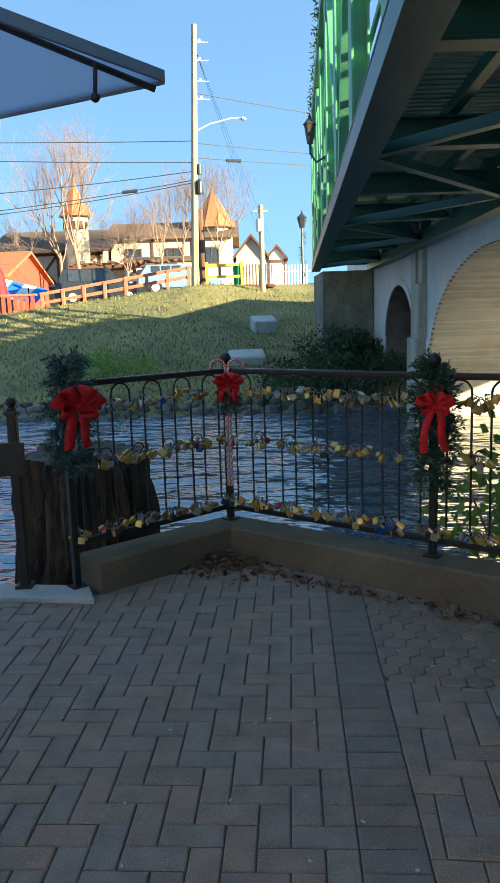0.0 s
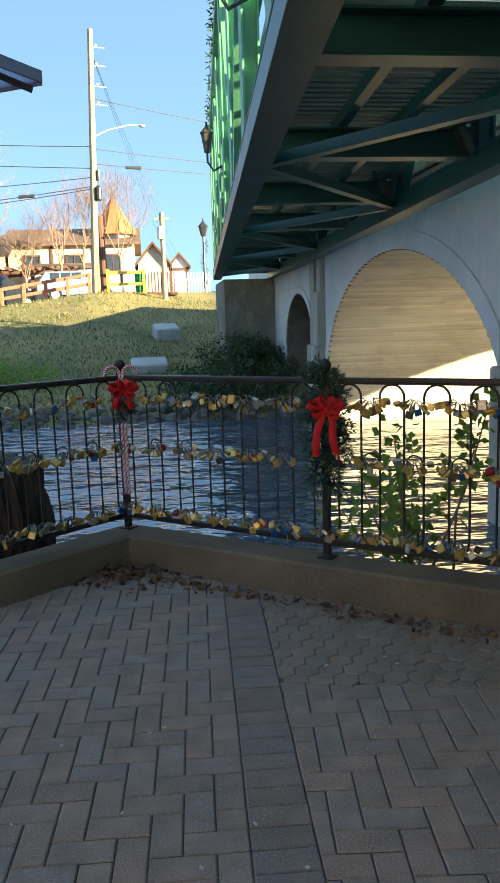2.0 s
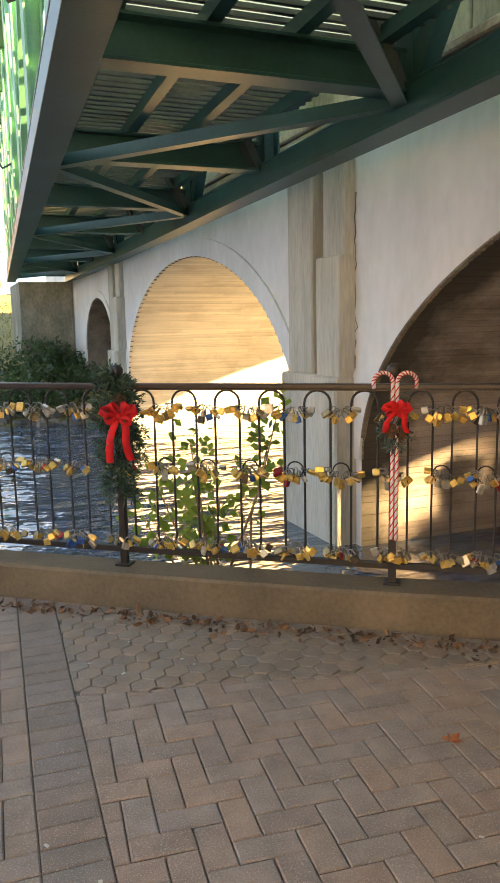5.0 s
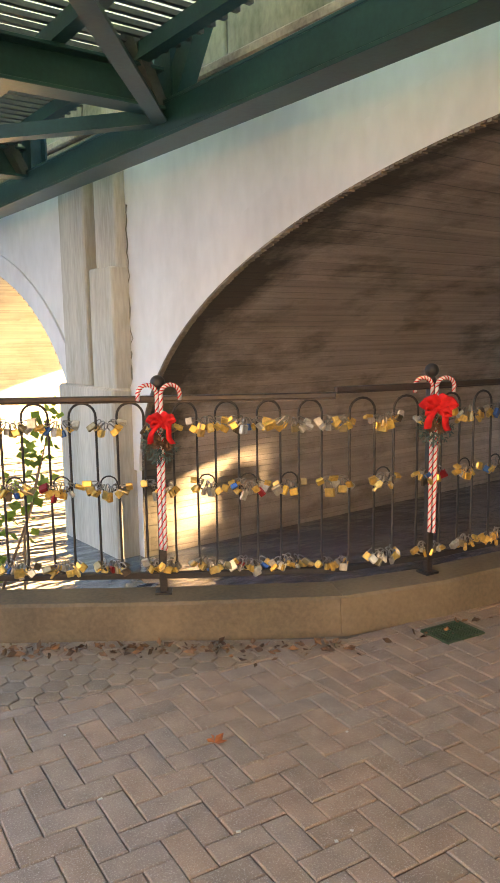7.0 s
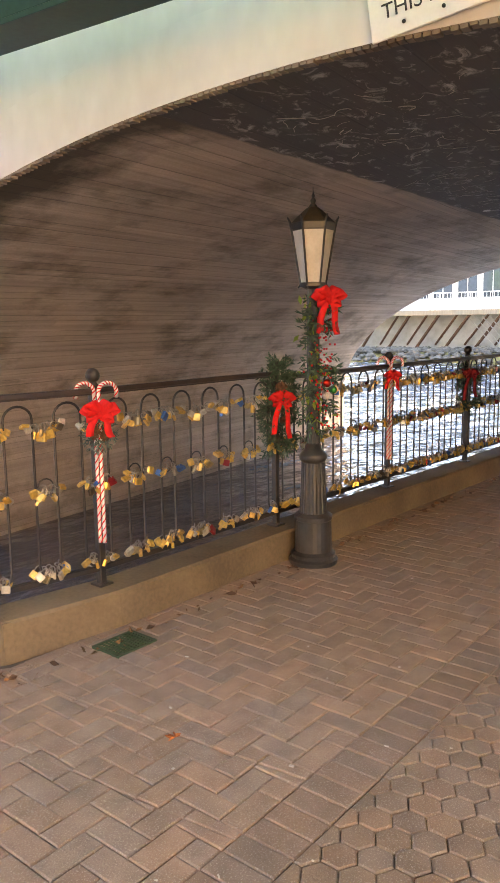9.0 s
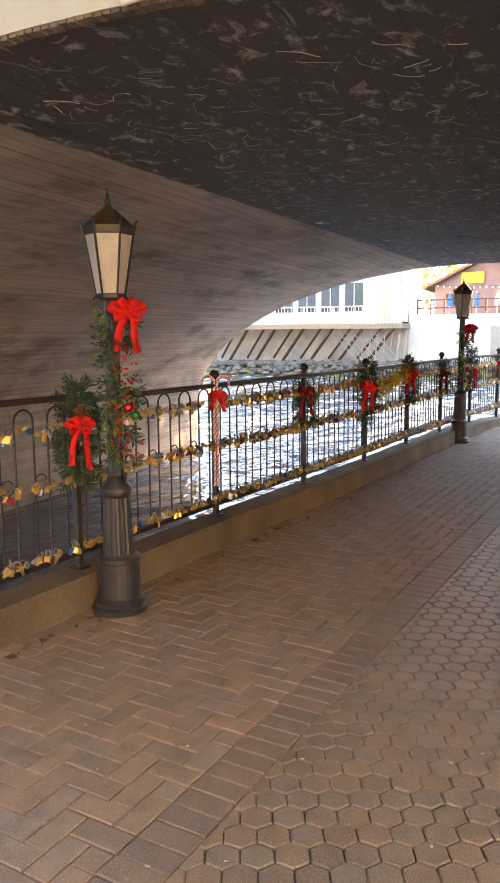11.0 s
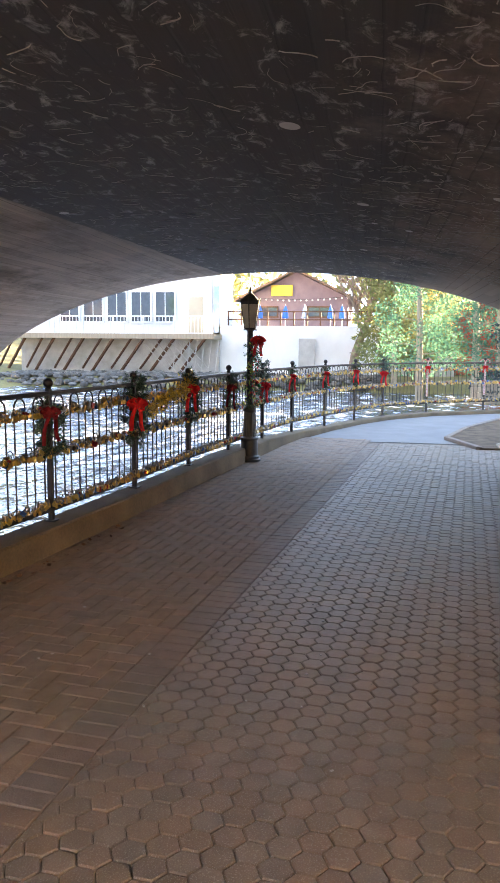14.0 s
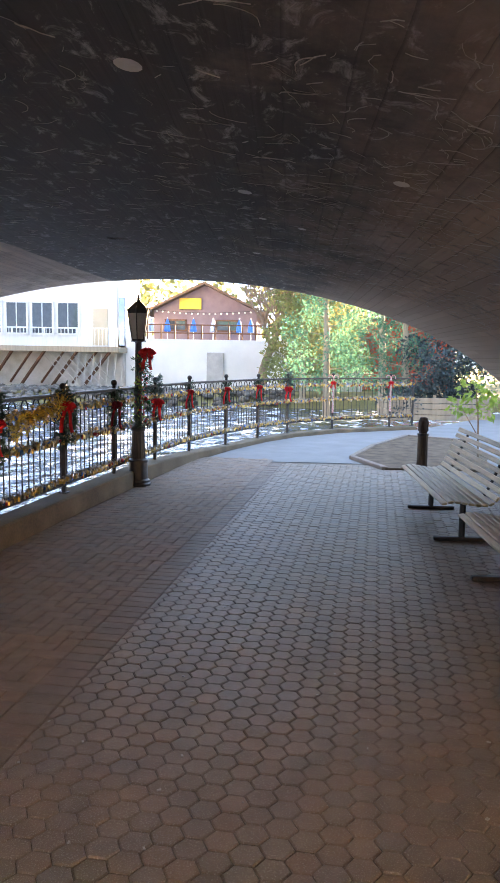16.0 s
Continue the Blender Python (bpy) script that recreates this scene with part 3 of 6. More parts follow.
# ---- plan ----
POSTS = [(-1.208, 4.397), (-0.283, 5.208), (0.916, 4.236), (2.155, 3.296), (3.505, 2.60), (5.064, 2.385), (6.63, 2.177), (8.14, 1.944), (9.67, 1.73), (11.185, 1.547),
         (12.614, 1.335), (14.2, 1.10), (15.75, 0.80), (17.25, 0.314), (18.6, -0.23), (19.77, -0.83), (21.02, -1.88), (22.0, -3.34), (22.4, -3.96)]
KINK = (2.93, 2.77)
LINE = POSTS[:4] + [KINK] + POSTS[4:]
WATER = -0.55
FACE, BACK = 3.6, 14.0
ARCHES = [(0.88, 5.2, 0.3, 2.45), (11.5, 4.1, 0.3, 2.32), (18.65, 1.75, 0.9, 1.38)]


def fence_y(x):
    pts = [(-60, 9.0), (-9, 6.2), (-3.2, 4.75)] + LINE[:1] + [LINE[1]] + LINE[2:17] + [(23.5, -4.5), (40, -14), (90, -30)]
    for (x0, y0), (x1, y1) in zip(pts, pts[1:]):
        if x0 <= x <= x1:
            return y0 + (y1 - y0) * (x - x0) / (x1 - x0)
    return pts[-1][1]


def crest(x):
    return max(0.9, min(3.1, 2.0 + 0.145 * (x + 9.4)))


def ground_z(x, y):
    fy = fence_y(x)
    if y < fy + 0.1:
        return -0.08 if x < 30 else -0.08
    low = -1.5
    z = low + max(0.0, min(1.0, 1 - (y - fy - 0.1) / 0.9)) * 0.75 if x < 3 else low
    bank = -0.75 + (0.195 + 0.035 * max(0.0, min(1.0, (2.5 - x) / 5))) * (y - 16.2) + 0.12 * noise.noise((x * 0.25, y * 0.25, 0))
    if y > 14.5:
        z = max(z, min(bank, crest(x)))
    far = -0.7 + 0.4 * (x - 38)
    if x > 37:
        z = max(z, min(far, -0.05))
    return z


# ground and water
xs = np.concatenate([np.arange(-300, -40, 26), np.arange(-40, -10, 2.5), np.arange(-10, 26, 0.5), np.arange(26, 60, 2), np.arange(60, 330, 27)])
ys = np.concatenate([np.arange(-300, -20, 28), np.arange(-20, -5, 2.5), np.arange(-5, 38, 0.5), np.arange(38, 60, 2), np.arange(60, 400, 30)])
g = Shape()
g.v = [(float(x), float(y), ground_z(float(x), float(y))) for y in ys for x in xs]
nx = len(xs)
g.f = [(j * nx + i, j * nx + i + 1, j * nx + nx + i + 1, j * nx + nx + i) for j in range(len(ys) - 1) for i in range(nx - 1)]
thing("ground", g, m_grass, "grassy river bank and level ground in low winter sun", "ground", kind="structure", smooth=True)
w = Shape().put([(-120, -60, WATER), (150, -60, WATER), (150, 18.5, WATER), (-120, 18.5, WATER)], [(0, 1, 2, 3)])
thing("river", w, m_water, "rippled dark river reflecting blue sky", "river", kind="structure")


# ---- paving ----
def clip(poly, a, b, c):
    """The part of a convex polygon where a*x + b*y <= c."""
    out = []
    for (x0, y0), (x1, y1) in zip(poly, poly[1:] + poly[:1]):
        d0, d1 = a * x0 + b * y0 - c, a * x1 + b * y1 - c
        if d0 <= 0:
            out.append((x0, y0))
        if d0 * d1 < 0:
            t = d0 / (d0 - d1)
            out.append((x0 + t * (x1 - x0), y0 + t * (y1 - y0)))
    return out


def area(p):
    return 0.5 * sum(a[0] * b[1] - b[0] * a[1] for a, b in zip(p, p[1:] + p[:1]))


def inset(poly, d):
    n, out = len(poly), []
    for i in range(n):
        (x0, y0), (x1, y1), (x2, y2) = poly[i - 1], poly[i], poly[(i + 1) % n]
        e1, e2 = Vector((x1 - x0, y1 - y0)), Vector((x2 - x1, y2 - y1))
        if e1.length < 1e-5 or e2.length < 1e-5:
            out.append((x1, y1))
            continue
        n1, n2 = Vector((-e1.y, e1.x)).normalized(), Vector((-e2.y, e2.x)).normalized()
        m = n1 + n2
        k = d / max(0.35, 1 + n1.dot(n2))
        out.append((x1 + m.x * k, y1 + m.y * k))
    return out


def half(p, q):
    """The half-plane to the left of the way from p to q."""
    dx, dy = q[0] - p[0], q[1] - p[1]
    return dy, -dx, dy * p[0] - dx * p[1]


def paver(s, poly, top):
    a, b = inset(poly, 0.0018), inset(poly, 0.0072)
    n = len(poly)
    tx, ty = random.uniform(-0.006, 0.006), random.uniform(-0.006, 0.006)
    cx, cy = sum(p[0] for p in poly) / n, sum(p[1] for p in poly) / n
    h = lambda x, y, z: (x, y, z + tx * (x - cx) + ty * (y - cy))
    vs = [h(x, y, -0.05) for x, y in a] + [h(x, y, top - 0.005) for x, y in a] + [h(x, y, top) for x, y in b]
    s.put(vs, [tuple(range(2 * n, 3 * n))] + [(r * n + i, r * n + (i + 1) % n, r * n + n + (i + 1) % n, r * n + n + i) for r in (0, 1) for i in range(n)])


def field(cells, zone):
    for c in cells:
        if not any(abs(v) > 60 for v in c[0]):
            p = c
            for hp in zone:
                p = clip(p, *hp)
                if len(p) < 3:
                    break
            else:
                q = [p[i] for i in range(len(p)) if math.dist(p[i], p[i - 1]) > 0.008]
                if len(q) >= 3 and area(q) > 0.0012:
                    yield q


def herringbone(origin, turn, ilo, ihi, jlo, jhi, w=0.104):
    co, si = math.cos(turn), math.sin(turn)
    for j in range(jlo, jhi):
        for i in range(ilo, ihi):
            k = (i - j) % 4
            if k == 0:
                r = (i * w, j * w, 2 * w, w)
            elif k == 3:
                r = (i * w, j * w, w, 2 * w)
            else:
                continue
            x, y, a, b = r
            yield [(origin[0] + co * u - si * v, origin[1] + si * u + co * v) for u, v in ((x, y), (x + a, y), (x + a, y + b), (x, y + b))]


def hexagons(origin, turn, ilo, ihi, jlo, jhi, flat=0.112):
    co, si, r = math.cos(turn), math.sin(turn), flat / math.sqrt(3)
    for j in range(jlo, jhi):
        for i in range(ilo, ihi):
            cx, cy = (i + 0.5 * (j % 2)) * flat, j * 1.5 * r
            yield [(origin[0] + co * (cx + r * math.cos(a)) - si * (cy + r * math.sin(a)), origin[1] + si * (cx + r * math.cos(a)) + co * (cy + r * math.sin(a)))
                   for a in [math.pi / 6 + k * math.pi / 3 for k in range(6)]]


def soldiers(p, q, length, w=0.104):
    p, q = Vector(p), Vector(q)
    d = (q - p).normalized()
    s = Vector((-d.y, d.x))
    for k in range(int((q - p).length / w)):
        a, b = p + d * w * k, p + d * w * (k + 1)
        yield [tuple(a), tuple(b), tuple(b + s * length), tuple(a + s * length)]


floor = thing("floor", Shape().prism([(-9, -6), (15.6, -6), (15.6, 1.2), (5.0, 2.4), (2.95, 2.76), (-0.28, 5.18), (-1.2, 4.4), (-9, 5.6)], -0.07, -0.015), m_sand,
              "herringbone and hexagon paver walkway on dark sand joints", "floor", kind="structure")
# left courtyard edge line of the upright course and the course along the path
A0, A1 = (0.055, 0.2), (0.315, 4.6)
B0, B1 = (0.30, 0.98), (15.45, -0.78)
dA = Vector((A1[0] - A0[0], A1[1] - A0[1])).normalized()
A0r, A1r = (A0[0] + dA.y * 0.206, A0[1] - dA.x * 0.206), (A1[0] + dA.y * 0.206, A1[1] - dA.x * 0.206)
dB = Vector((B1[0] - B0[0], B1[1] - B0[1])).normalized()
B0u, B1u = (B0[0] - dB.y * 0.206, B0[1] + dB.x * 0.206), (B1[0] - dB.y * 0.206, B1[1] + dB.x * 0.206)
tA, tB = math.atan2(dA.y, dA.x) - math.pi / 2, math.atan2(dB.y, dB.x)
H0, H1 = (0.40, 3.14), (2.35, 2.62)
FRONT = [half(p, q) for p, q in (((2.82, 2.56), (0.9, 4.05)), ((0.9, 4.05), (-0.29, 5.0)))]
CURB_E = [half((15.6, 0.70), (2.80, 2.57))]
CURB_L = [half((-0.29, 4.98), (-1.15, 4.24)), half((-1.1, 4.2), (-4.0, 4.6))]
near, far_f, far_h, far_s = [], Shape(), Shape(), Shape()
random.seed(3)


def lay(cells, zone, bulk, close=None):
    for p in field(cells, zone):
        top = random.gauss(0.0, 0.0012)
        cx, cy = sum(a[0] for a in p) / len(p), sum(a[1] for a in p) / len(p)
        if close and close(cx, cy):
            near.append((p, top))
        else:
            paver(bulk, p, top)


lay(herringbone(A0, tA, -34, 3, 2, 48), [half(A0, A1), (-1, 0, 1.12)] + FRONT[1:] + CURB_L[:1], far_f, lambda x, y: -0.75 < x < 0.3 and 1.9 < y < 3.1)
lay(herringbone(A0, tA, -34, 3, 2, 48), [(1, 0, -1.12)] + CURB_L[1:], far_f)
lay(soldiers((A0r[0], A0r[1]), A1r, 0.206), FRONT, far_s)
lay(herringbone(B0u, tB, -8, 150, -2, 24), [half(A1r, A0r), half(B0u, B1u), half(H1, H0), (1, 0, 2.35)] + FRONT[:1], far_f, lambda x, y: 1.0 < x < 2.35 and 0.9 < y < 2.0)
lay(herringbone(B0u, tB, -8, 150, -2, 24), [half(B0u, B1u), (-1, 0, -2.35), (1, 0, 2.75)] + FRONT[:1], far_f, lambda x, y: 0.8 < y < 2.0)
lay(herringbone(B0u, tB, -8, 150, -2, 24), [half(B0u, B1u), (-1, 0, -2.75)] + CURB_E, far_f, lambda x, y: x < 3.4 and 0.8 < y < 2.0)
lay(hexagons(H0, tB, -8, 30, -12, 30), [half(A1r, A0r), half(H0, H1)] + FRONT[:1], far_h)
lay(soldiers(B0, B1, 0.206), [half(A1r, A0r)], far_s)
lay(hexagons(B0, tB, 2, 138, -34, 3), [half(B1, B0), (-1, 0, -0.3), (0, -1, 3.6), (1, 0, 15.4)], far_h)

# ---- curb along the railing ----
def offset_line(line, d):
    """A polyline moved d to its right side, with mitred corners."""
    out = []
    for i, p in enumerate(line):
        dirs = []
        if i:
            dirs.append((Vector(p) - Vector(line[i - 1])).normalized())
        if i < len(line) - 1:
            dirs.append((Vector(line[i + 1]) - Vector(p)).normalized())
        n = [Vector((v.y, -v.x)) for v in dirs]
        m = n[0] if len(n) == 1 else (n[0] + n[1]) / (1 + n[0].dot(n[1]))
        out.append((p[0] + m.x * d, p[1] + m.y * d))
    return out


start = Vector(POSTS[0]) + (Vector(POSTS[1]) - Vector(POSTS[0])).normalized() * 0.07
cl = [tuple(start)] + LINE[1:]
s = Shape()
fr, bk, fr2, bk2 = offset_line(cl, 0.165), offset_line(cl, -0.10), offset_line(cl, 0.15), offset_line(cl, -0.085)
ft = offset_line(cl, 0.18)
kerb_top = lambda x: 0.2 - 0.13 * max(0.0, min(1.0, (x - 13.5) / 3.5))
n = len(cl)
rows = [[(x, y, -0.08) for x, y in ft], [(x, y, kerb_top(x) - 0.015) for x, y in fr], [(x, y, kerb_top(x)) for x, y in fr2], [(x, y, kerb_top(x)) for x, y in bk2], [(x, y, kerb_top(x) - 0.015) for x, y in bk], [(x, y, -1.3) for x, y in bk]]
s.v = [p for r in rows for p in r]
s.f = [(r * n + i, r * n + i + 1, r * n + n + i + 1, r * n + n + i) for r in range(5) for i in range(n - 1)]
s.f += [tuple(r * n for r in range(6)), tuple(r * n + n - 1 for r in reversed(range(6)))]
kerb = thing("curb", s, m_curb, "stained tan concrete kerb under the railing", "kerb", kind="structure")
for (x, y), (u, v) in zip(fr2[4:5], bk2[4:5]):
    d = (Vector((x, y)) - Vector((u, v))).normalized() * 0.022
    part("kerb_joint", Shape().beam((u, v, 0.2), (x, y, 0.2), 0.012, 0.008).beam((x + d.x * 0.6, y + d.y * 0.6, 0.195), (x + d.x * 1.3, y + d.y * 1.3, 0.0), 0.05, 0.012), m_curb, kerb, "rough mortar joint")
s = Shape().prism([(-1.06, 4.16), (-1.14, 4.40), (-4.2, 4.86), (-4.2, 4.62)], -0.08, 0.025)
thing("low_curb", s, m_pale, "low pale concrete edging strip", "kerb", kind="structure")

# ---- road bridge ----
def intrados(y):
    for c, a, z0, h in ARCHES:
        d = abs(y - c) / a
        if d < 1:
            return z0 + h * math.sqrt(1 - d * d)
    return None


bridge = root("road_bridge", (FACE, 7, 0), "white-painted concrete arch road bridge with weathered pilasters", "bridge")


def bpart(name, shape, material, label="", smooth=False):
    ob = part(name, shape, material, bridge, label, smooth)
    ob.location = (-FACE, -7, 0)
    return ob


TOP = 3.38
for xf, xin in ((FACE, FACE + 0.5), (BACK, BACK - 0.5)):
    s = Shape()
    yy = sorted(set([-12, 28] + [c + a * math.cos(math.pi * k / 48) for c, a, z0, h in ARCHES for k in range(49)] + [-6, 6.6, 16.2, 21]))
    for y0, y1 in zip(yy, yy[1:]):
        ym = (y0 + y1) / 2
        if intrados(ym) is None:
            b0 = b1 = -1.6
        else:
            b0 = intrados(y0) or [z0 for c, a, z0, h in ARCHES if abs(ym - c) < a][0]
            b1 = intrados(y1) or [z0 for c, a, z0, h in ARCHES if abs(ym - c) < a][0]
        s.put([(xf, y0, b0), (xf, y1, b1), (xf, y1, TOP), (xf, y0, TOP)], [(0, 1, 2, 3)])
        if intrados(ym) is None and ym > 6.0:
            s.put([(xf, y0, b0), (xf, y1, b1), (xin, y1, b1), (xin, y0, b0)], [(0, 3, 2, 1)])
    bpart("spandrel_wall", s, m_white, "streaked white-painted concrete")
for k, (c, a, z0, h) in enumerate(ARCHES):
    s = Shape()
    prof = [(c + a, -1.6)] + [(c + a * math.cos(math.pi * i / 64), z0 + h * math.sin(math.pi * i / 64)) for i in range(65)] + [(c - a, -1.6)]
    xs_ = np.linspace(FACE, BACK, 22)
    s.v = [(float(x), y, z) for x in xs_ for y, z in prof]
    q = len(prof)
    s.f = [(i * q + j, i * q + j + 1, i * q + q + j + 1, i * q + q + j) for i in range(len(xs_) - 1) for j in range(q - 1)]
    # Second vault takes the sunlit tone; third a dark colour for its shade.
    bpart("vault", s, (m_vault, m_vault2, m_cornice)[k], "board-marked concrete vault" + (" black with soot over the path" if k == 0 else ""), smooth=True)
    # raised ring round the opening
    s = Shape()
    w = (0.34, 0.26, 0.16)[k]
    inn = [(c + a * math.cos(math.pi * i / 64), z0 + h * math.sin(math.pi * i / 64)) for i in range(65)]
    out = [(c + (a + w) * math.cos(math.pi * i / 64), z0 + (h + w) * math.sin(math.pi * i / 64)) for i in range(65)]
    x0, x1 = FACE - 0.028, FACE + 0.02
    s.v = [(x1, *p) for p in inn] + [(x0, *p) for p in inn] + [(x0, *p) for p in out] + [(x1, *p) for p in out]
    s.f = [(r * 65 + i, r * 65 + i + 1, r * 65 + 65 + i + 1, r * 65 + 65 + i) for r in range(3) for i in range(64)]
    bpart("arch_ring", s, m_white)
    # drip lip of rough mortar under the ring
    s = Shape()
    random.seed(k)
    for i in range(420 if k == 0 else 60):
        t = math.pi * (0.03 + 0.94 * i / (420 if k == 0 else 60))
        y, z = c + a * math.cos(t), z0 + h * math.sin(t)
        s.box(FACE + 0.0, y, z - 0.006, 0.05, 0.03, random.uniform(0.012, 0.03))
    tagged(bpart("mortar_lip", s, m_cornice), kind="stuff")


def pilaster(y0, y1, y2, y3):
    """Two unequal shafts side by side on a block footing."""
    bpart("pilaster", Shape().box(FACE - 0.07, (y2 + y3) / 2, 1.15, 0.16, y3 - y2, 4.46, None, 0.015), m_pil, "rain-streaked pilaster")
    bpart("pilaster", Shape().box(FACE - 0.05, (y0 + y1) / 2, 1.15, 0.12, y1 - y0, 4.46, None, 0.015).box(FACE - 0.085, (y0 + y1) / 2, 0.35, 0.19, y1 - y0 + 0.04, 3.7, None, 0.015), m_pil, "rain-streaked pilaster")
    bpart("footing", Shape().box(FACE - 0.09, (y0 + y3) / 2, -0.36, 0.27, y3 - y0 + 0.08, 2.88, None, 0.02), m_pil, "stained concrete footing")


pilaster(6.22, 6.64, 6.80, 7.36)
pilaster(15.75, 16.1, 16.2, 16.62)
pilaster(-5.6, -5.2, -5.0, -4.5)
random.seed(15)
for y0, z0, z1, w in ((6.20, 0.9, 2.75, 0.007), (6.72, 1.0, 3.3, 0.012), (7.44, 1.1, 3.2, 0.004)):
    xx = FACE - 0.003 if y0 != 6.72 else FACE - 0.01
    pts = [(xx, y0 + random.gauss(0, 0.006 if y0 == 6.72 else 0.014), z0 + (z1 - z0) * i / 26) for i in range(27)]
    bpart("crack", Shape().tube(pts, [w * random.uniform(0.5, 1.3) for _ in pts], 5), m_moss, "dark crack filled with moss")
bpart("cornice", Shape().box(FACE + 0.03, 4.25, TOP + 0.03, 0.20, 32.5, 0.10, None, 0.02).box(FACE + 0.03, 4.25, TOP + 0.12, 0.28, 32.5, 0.08, None, 0.015), m_cornice, "brown-stained cornice ledge")
# Made-up open balustrade: lets low sun through onto the far bank.
for k in range(9, 13):
    yc = -11 + 2.4 * k
    s = Shape().box(FACE + 0.12, yc, TOP + 0.22, 0.26, 2.38, 0.12, None, 0.01).box(FACE + 0.12, yc, TOP + 0.98, 0.24, 2.38, 0.10, None, 0.01).box(FACE + 0.12, yc - 1.1, TOP + 0.60, 0.24, 0.18, 0.66)
    for i in range(6):
        s.box(FACE + 0.12, yc - 0.8 + 0.36 * i, TOP + 0.60, 0.10, 0.10, 0.66)
    bpart("balustrade_panel", s, m_moss, "mossy open concrete balustrade added to let sun onto the bank")
for k in range(9):
    bpart("parapet_panel", Shape().box(FACE + 0.12, -11 + 2.4 * k, TOP + 0.62, 0.26, 2.38, 0.92, None, 0.012), m_moss, "mossy concrete parapet")
bpart("parapet", Shape().box(BACK - 0.12, -1, TOP + 0.55, 0.26, 22, 1.1), m_moss, "mossy concrete parapet")
# Opened here too, so the back edge does not block that sun.
for k in range(4):
    yc = 11.2 + 2.4 * k
    s = Shape().box(BACK - 0.12, yc, TOP + 0.22, 0.26, 2.38, 0.12).box(BACK - 0.12, yc, TOP + 0.98, 0.24, 2.38, 0.10).box(BACK - 0.12, yc - 1.1, TOP + 0.60, 0.24, 0.18, 0.66)
    bpart("balustrade_panel", s, m_moss, "mossy open concrete balustrade added to let sun onto the bank")
bpart("roadway", Shape().box((FACE + BACK) / 2, 8, TOP - 0.02, BACK - FACE - 0.6, 40, 0.2), m_asphalt)

# ---- steel footbridge beside it ----
truss = root("truss_footbridge", (2, 7, 0), "dark green steel truss footbridge with corrugated metal deck", "bridge")


def tpart(name, shape, material, label=""):
    ob = part(name, shape, material, truss, label)
    ob.location = (-2, -7, 0)
    return ob


ZB, ZT = 2.88, 6.6
xl = lambda y: 0.76 + 0.066 * (y - 4.5)
xr = lambda y: 3.03 + 0.030 * (y - 4.45)
JOINTS = [4.45 + 2.6 * k for k in range(-5, 8)]
Y0, Y1 = JOINTS[0], JOINTS[-1]
# Sun-bright tone on left truss and top chords; dark tone elsewhere.
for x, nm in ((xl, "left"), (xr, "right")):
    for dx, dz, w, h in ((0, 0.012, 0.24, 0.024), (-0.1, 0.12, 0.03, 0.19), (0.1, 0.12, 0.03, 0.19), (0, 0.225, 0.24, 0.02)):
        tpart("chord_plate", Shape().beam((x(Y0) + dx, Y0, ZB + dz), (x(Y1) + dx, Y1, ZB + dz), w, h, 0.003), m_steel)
    tpart("top_chord", Shape().beam((x(Y0), Y0, ZT), (x(Y1), Y1, ZT), 0.22, 0.22), m_steel2, "green chord in a sunlit tone")
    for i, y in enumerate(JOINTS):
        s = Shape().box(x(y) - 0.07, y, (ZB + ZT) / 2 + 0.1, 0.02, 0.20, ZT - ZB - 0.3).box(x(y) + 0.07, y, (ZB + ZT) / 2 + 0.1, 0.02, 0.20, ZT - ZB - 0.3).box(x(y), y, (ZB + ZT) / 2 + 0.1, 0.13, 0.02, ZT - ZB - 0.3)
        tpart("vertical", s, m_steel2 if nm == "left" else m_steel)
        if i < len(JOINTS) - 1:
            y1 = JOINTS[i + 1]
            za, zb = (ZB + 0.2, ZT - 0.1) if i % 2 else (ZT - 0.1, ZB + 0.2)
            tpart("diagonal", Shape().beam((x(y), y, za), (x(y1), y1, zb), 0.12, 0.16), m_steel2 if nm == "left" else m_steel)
            s = Shape()
            for z in (3.95, 4.35, 4.75):
                s.beam((x(y) + 0.1, y, z), (x(y1) + 0.1, y1, z), 0.03, 0.06)
            tpart("side_rail", s, m_steel2 if nm == "left" else m_steel)
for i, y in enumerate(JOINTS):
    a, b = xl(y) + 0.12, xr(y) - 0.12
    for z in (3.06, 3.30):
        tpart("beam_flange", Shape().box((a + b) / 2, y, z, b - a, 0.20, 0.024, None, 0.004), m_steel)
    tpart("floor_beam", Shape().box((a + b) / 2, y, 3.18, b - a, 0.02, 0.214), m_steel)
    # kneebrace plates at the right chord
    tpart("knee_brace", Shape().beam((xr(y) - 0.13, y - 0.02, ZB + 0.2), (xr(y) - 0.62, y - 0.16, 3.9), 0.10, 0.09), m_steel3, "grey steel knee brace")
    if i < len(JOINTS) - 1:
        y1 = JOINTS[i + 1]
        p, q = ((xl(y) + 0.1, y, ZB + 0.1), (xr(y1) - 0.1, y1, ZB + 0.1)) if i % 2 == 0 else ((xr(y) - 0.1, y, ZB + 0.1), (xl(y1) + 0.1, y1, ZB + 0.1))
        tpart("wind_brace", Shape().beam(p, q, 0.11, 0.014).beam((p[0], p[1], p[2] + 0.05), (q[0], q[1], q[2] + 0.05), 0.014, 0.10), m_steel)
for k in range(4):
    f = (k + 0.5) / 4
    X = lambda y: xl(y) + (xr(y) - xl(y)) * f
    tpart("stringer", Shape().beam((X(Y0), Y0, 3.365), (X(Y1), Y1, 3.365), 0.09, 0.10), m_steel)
s = Shape()
yy = np.arange(Y0, Y1, 0.0381)
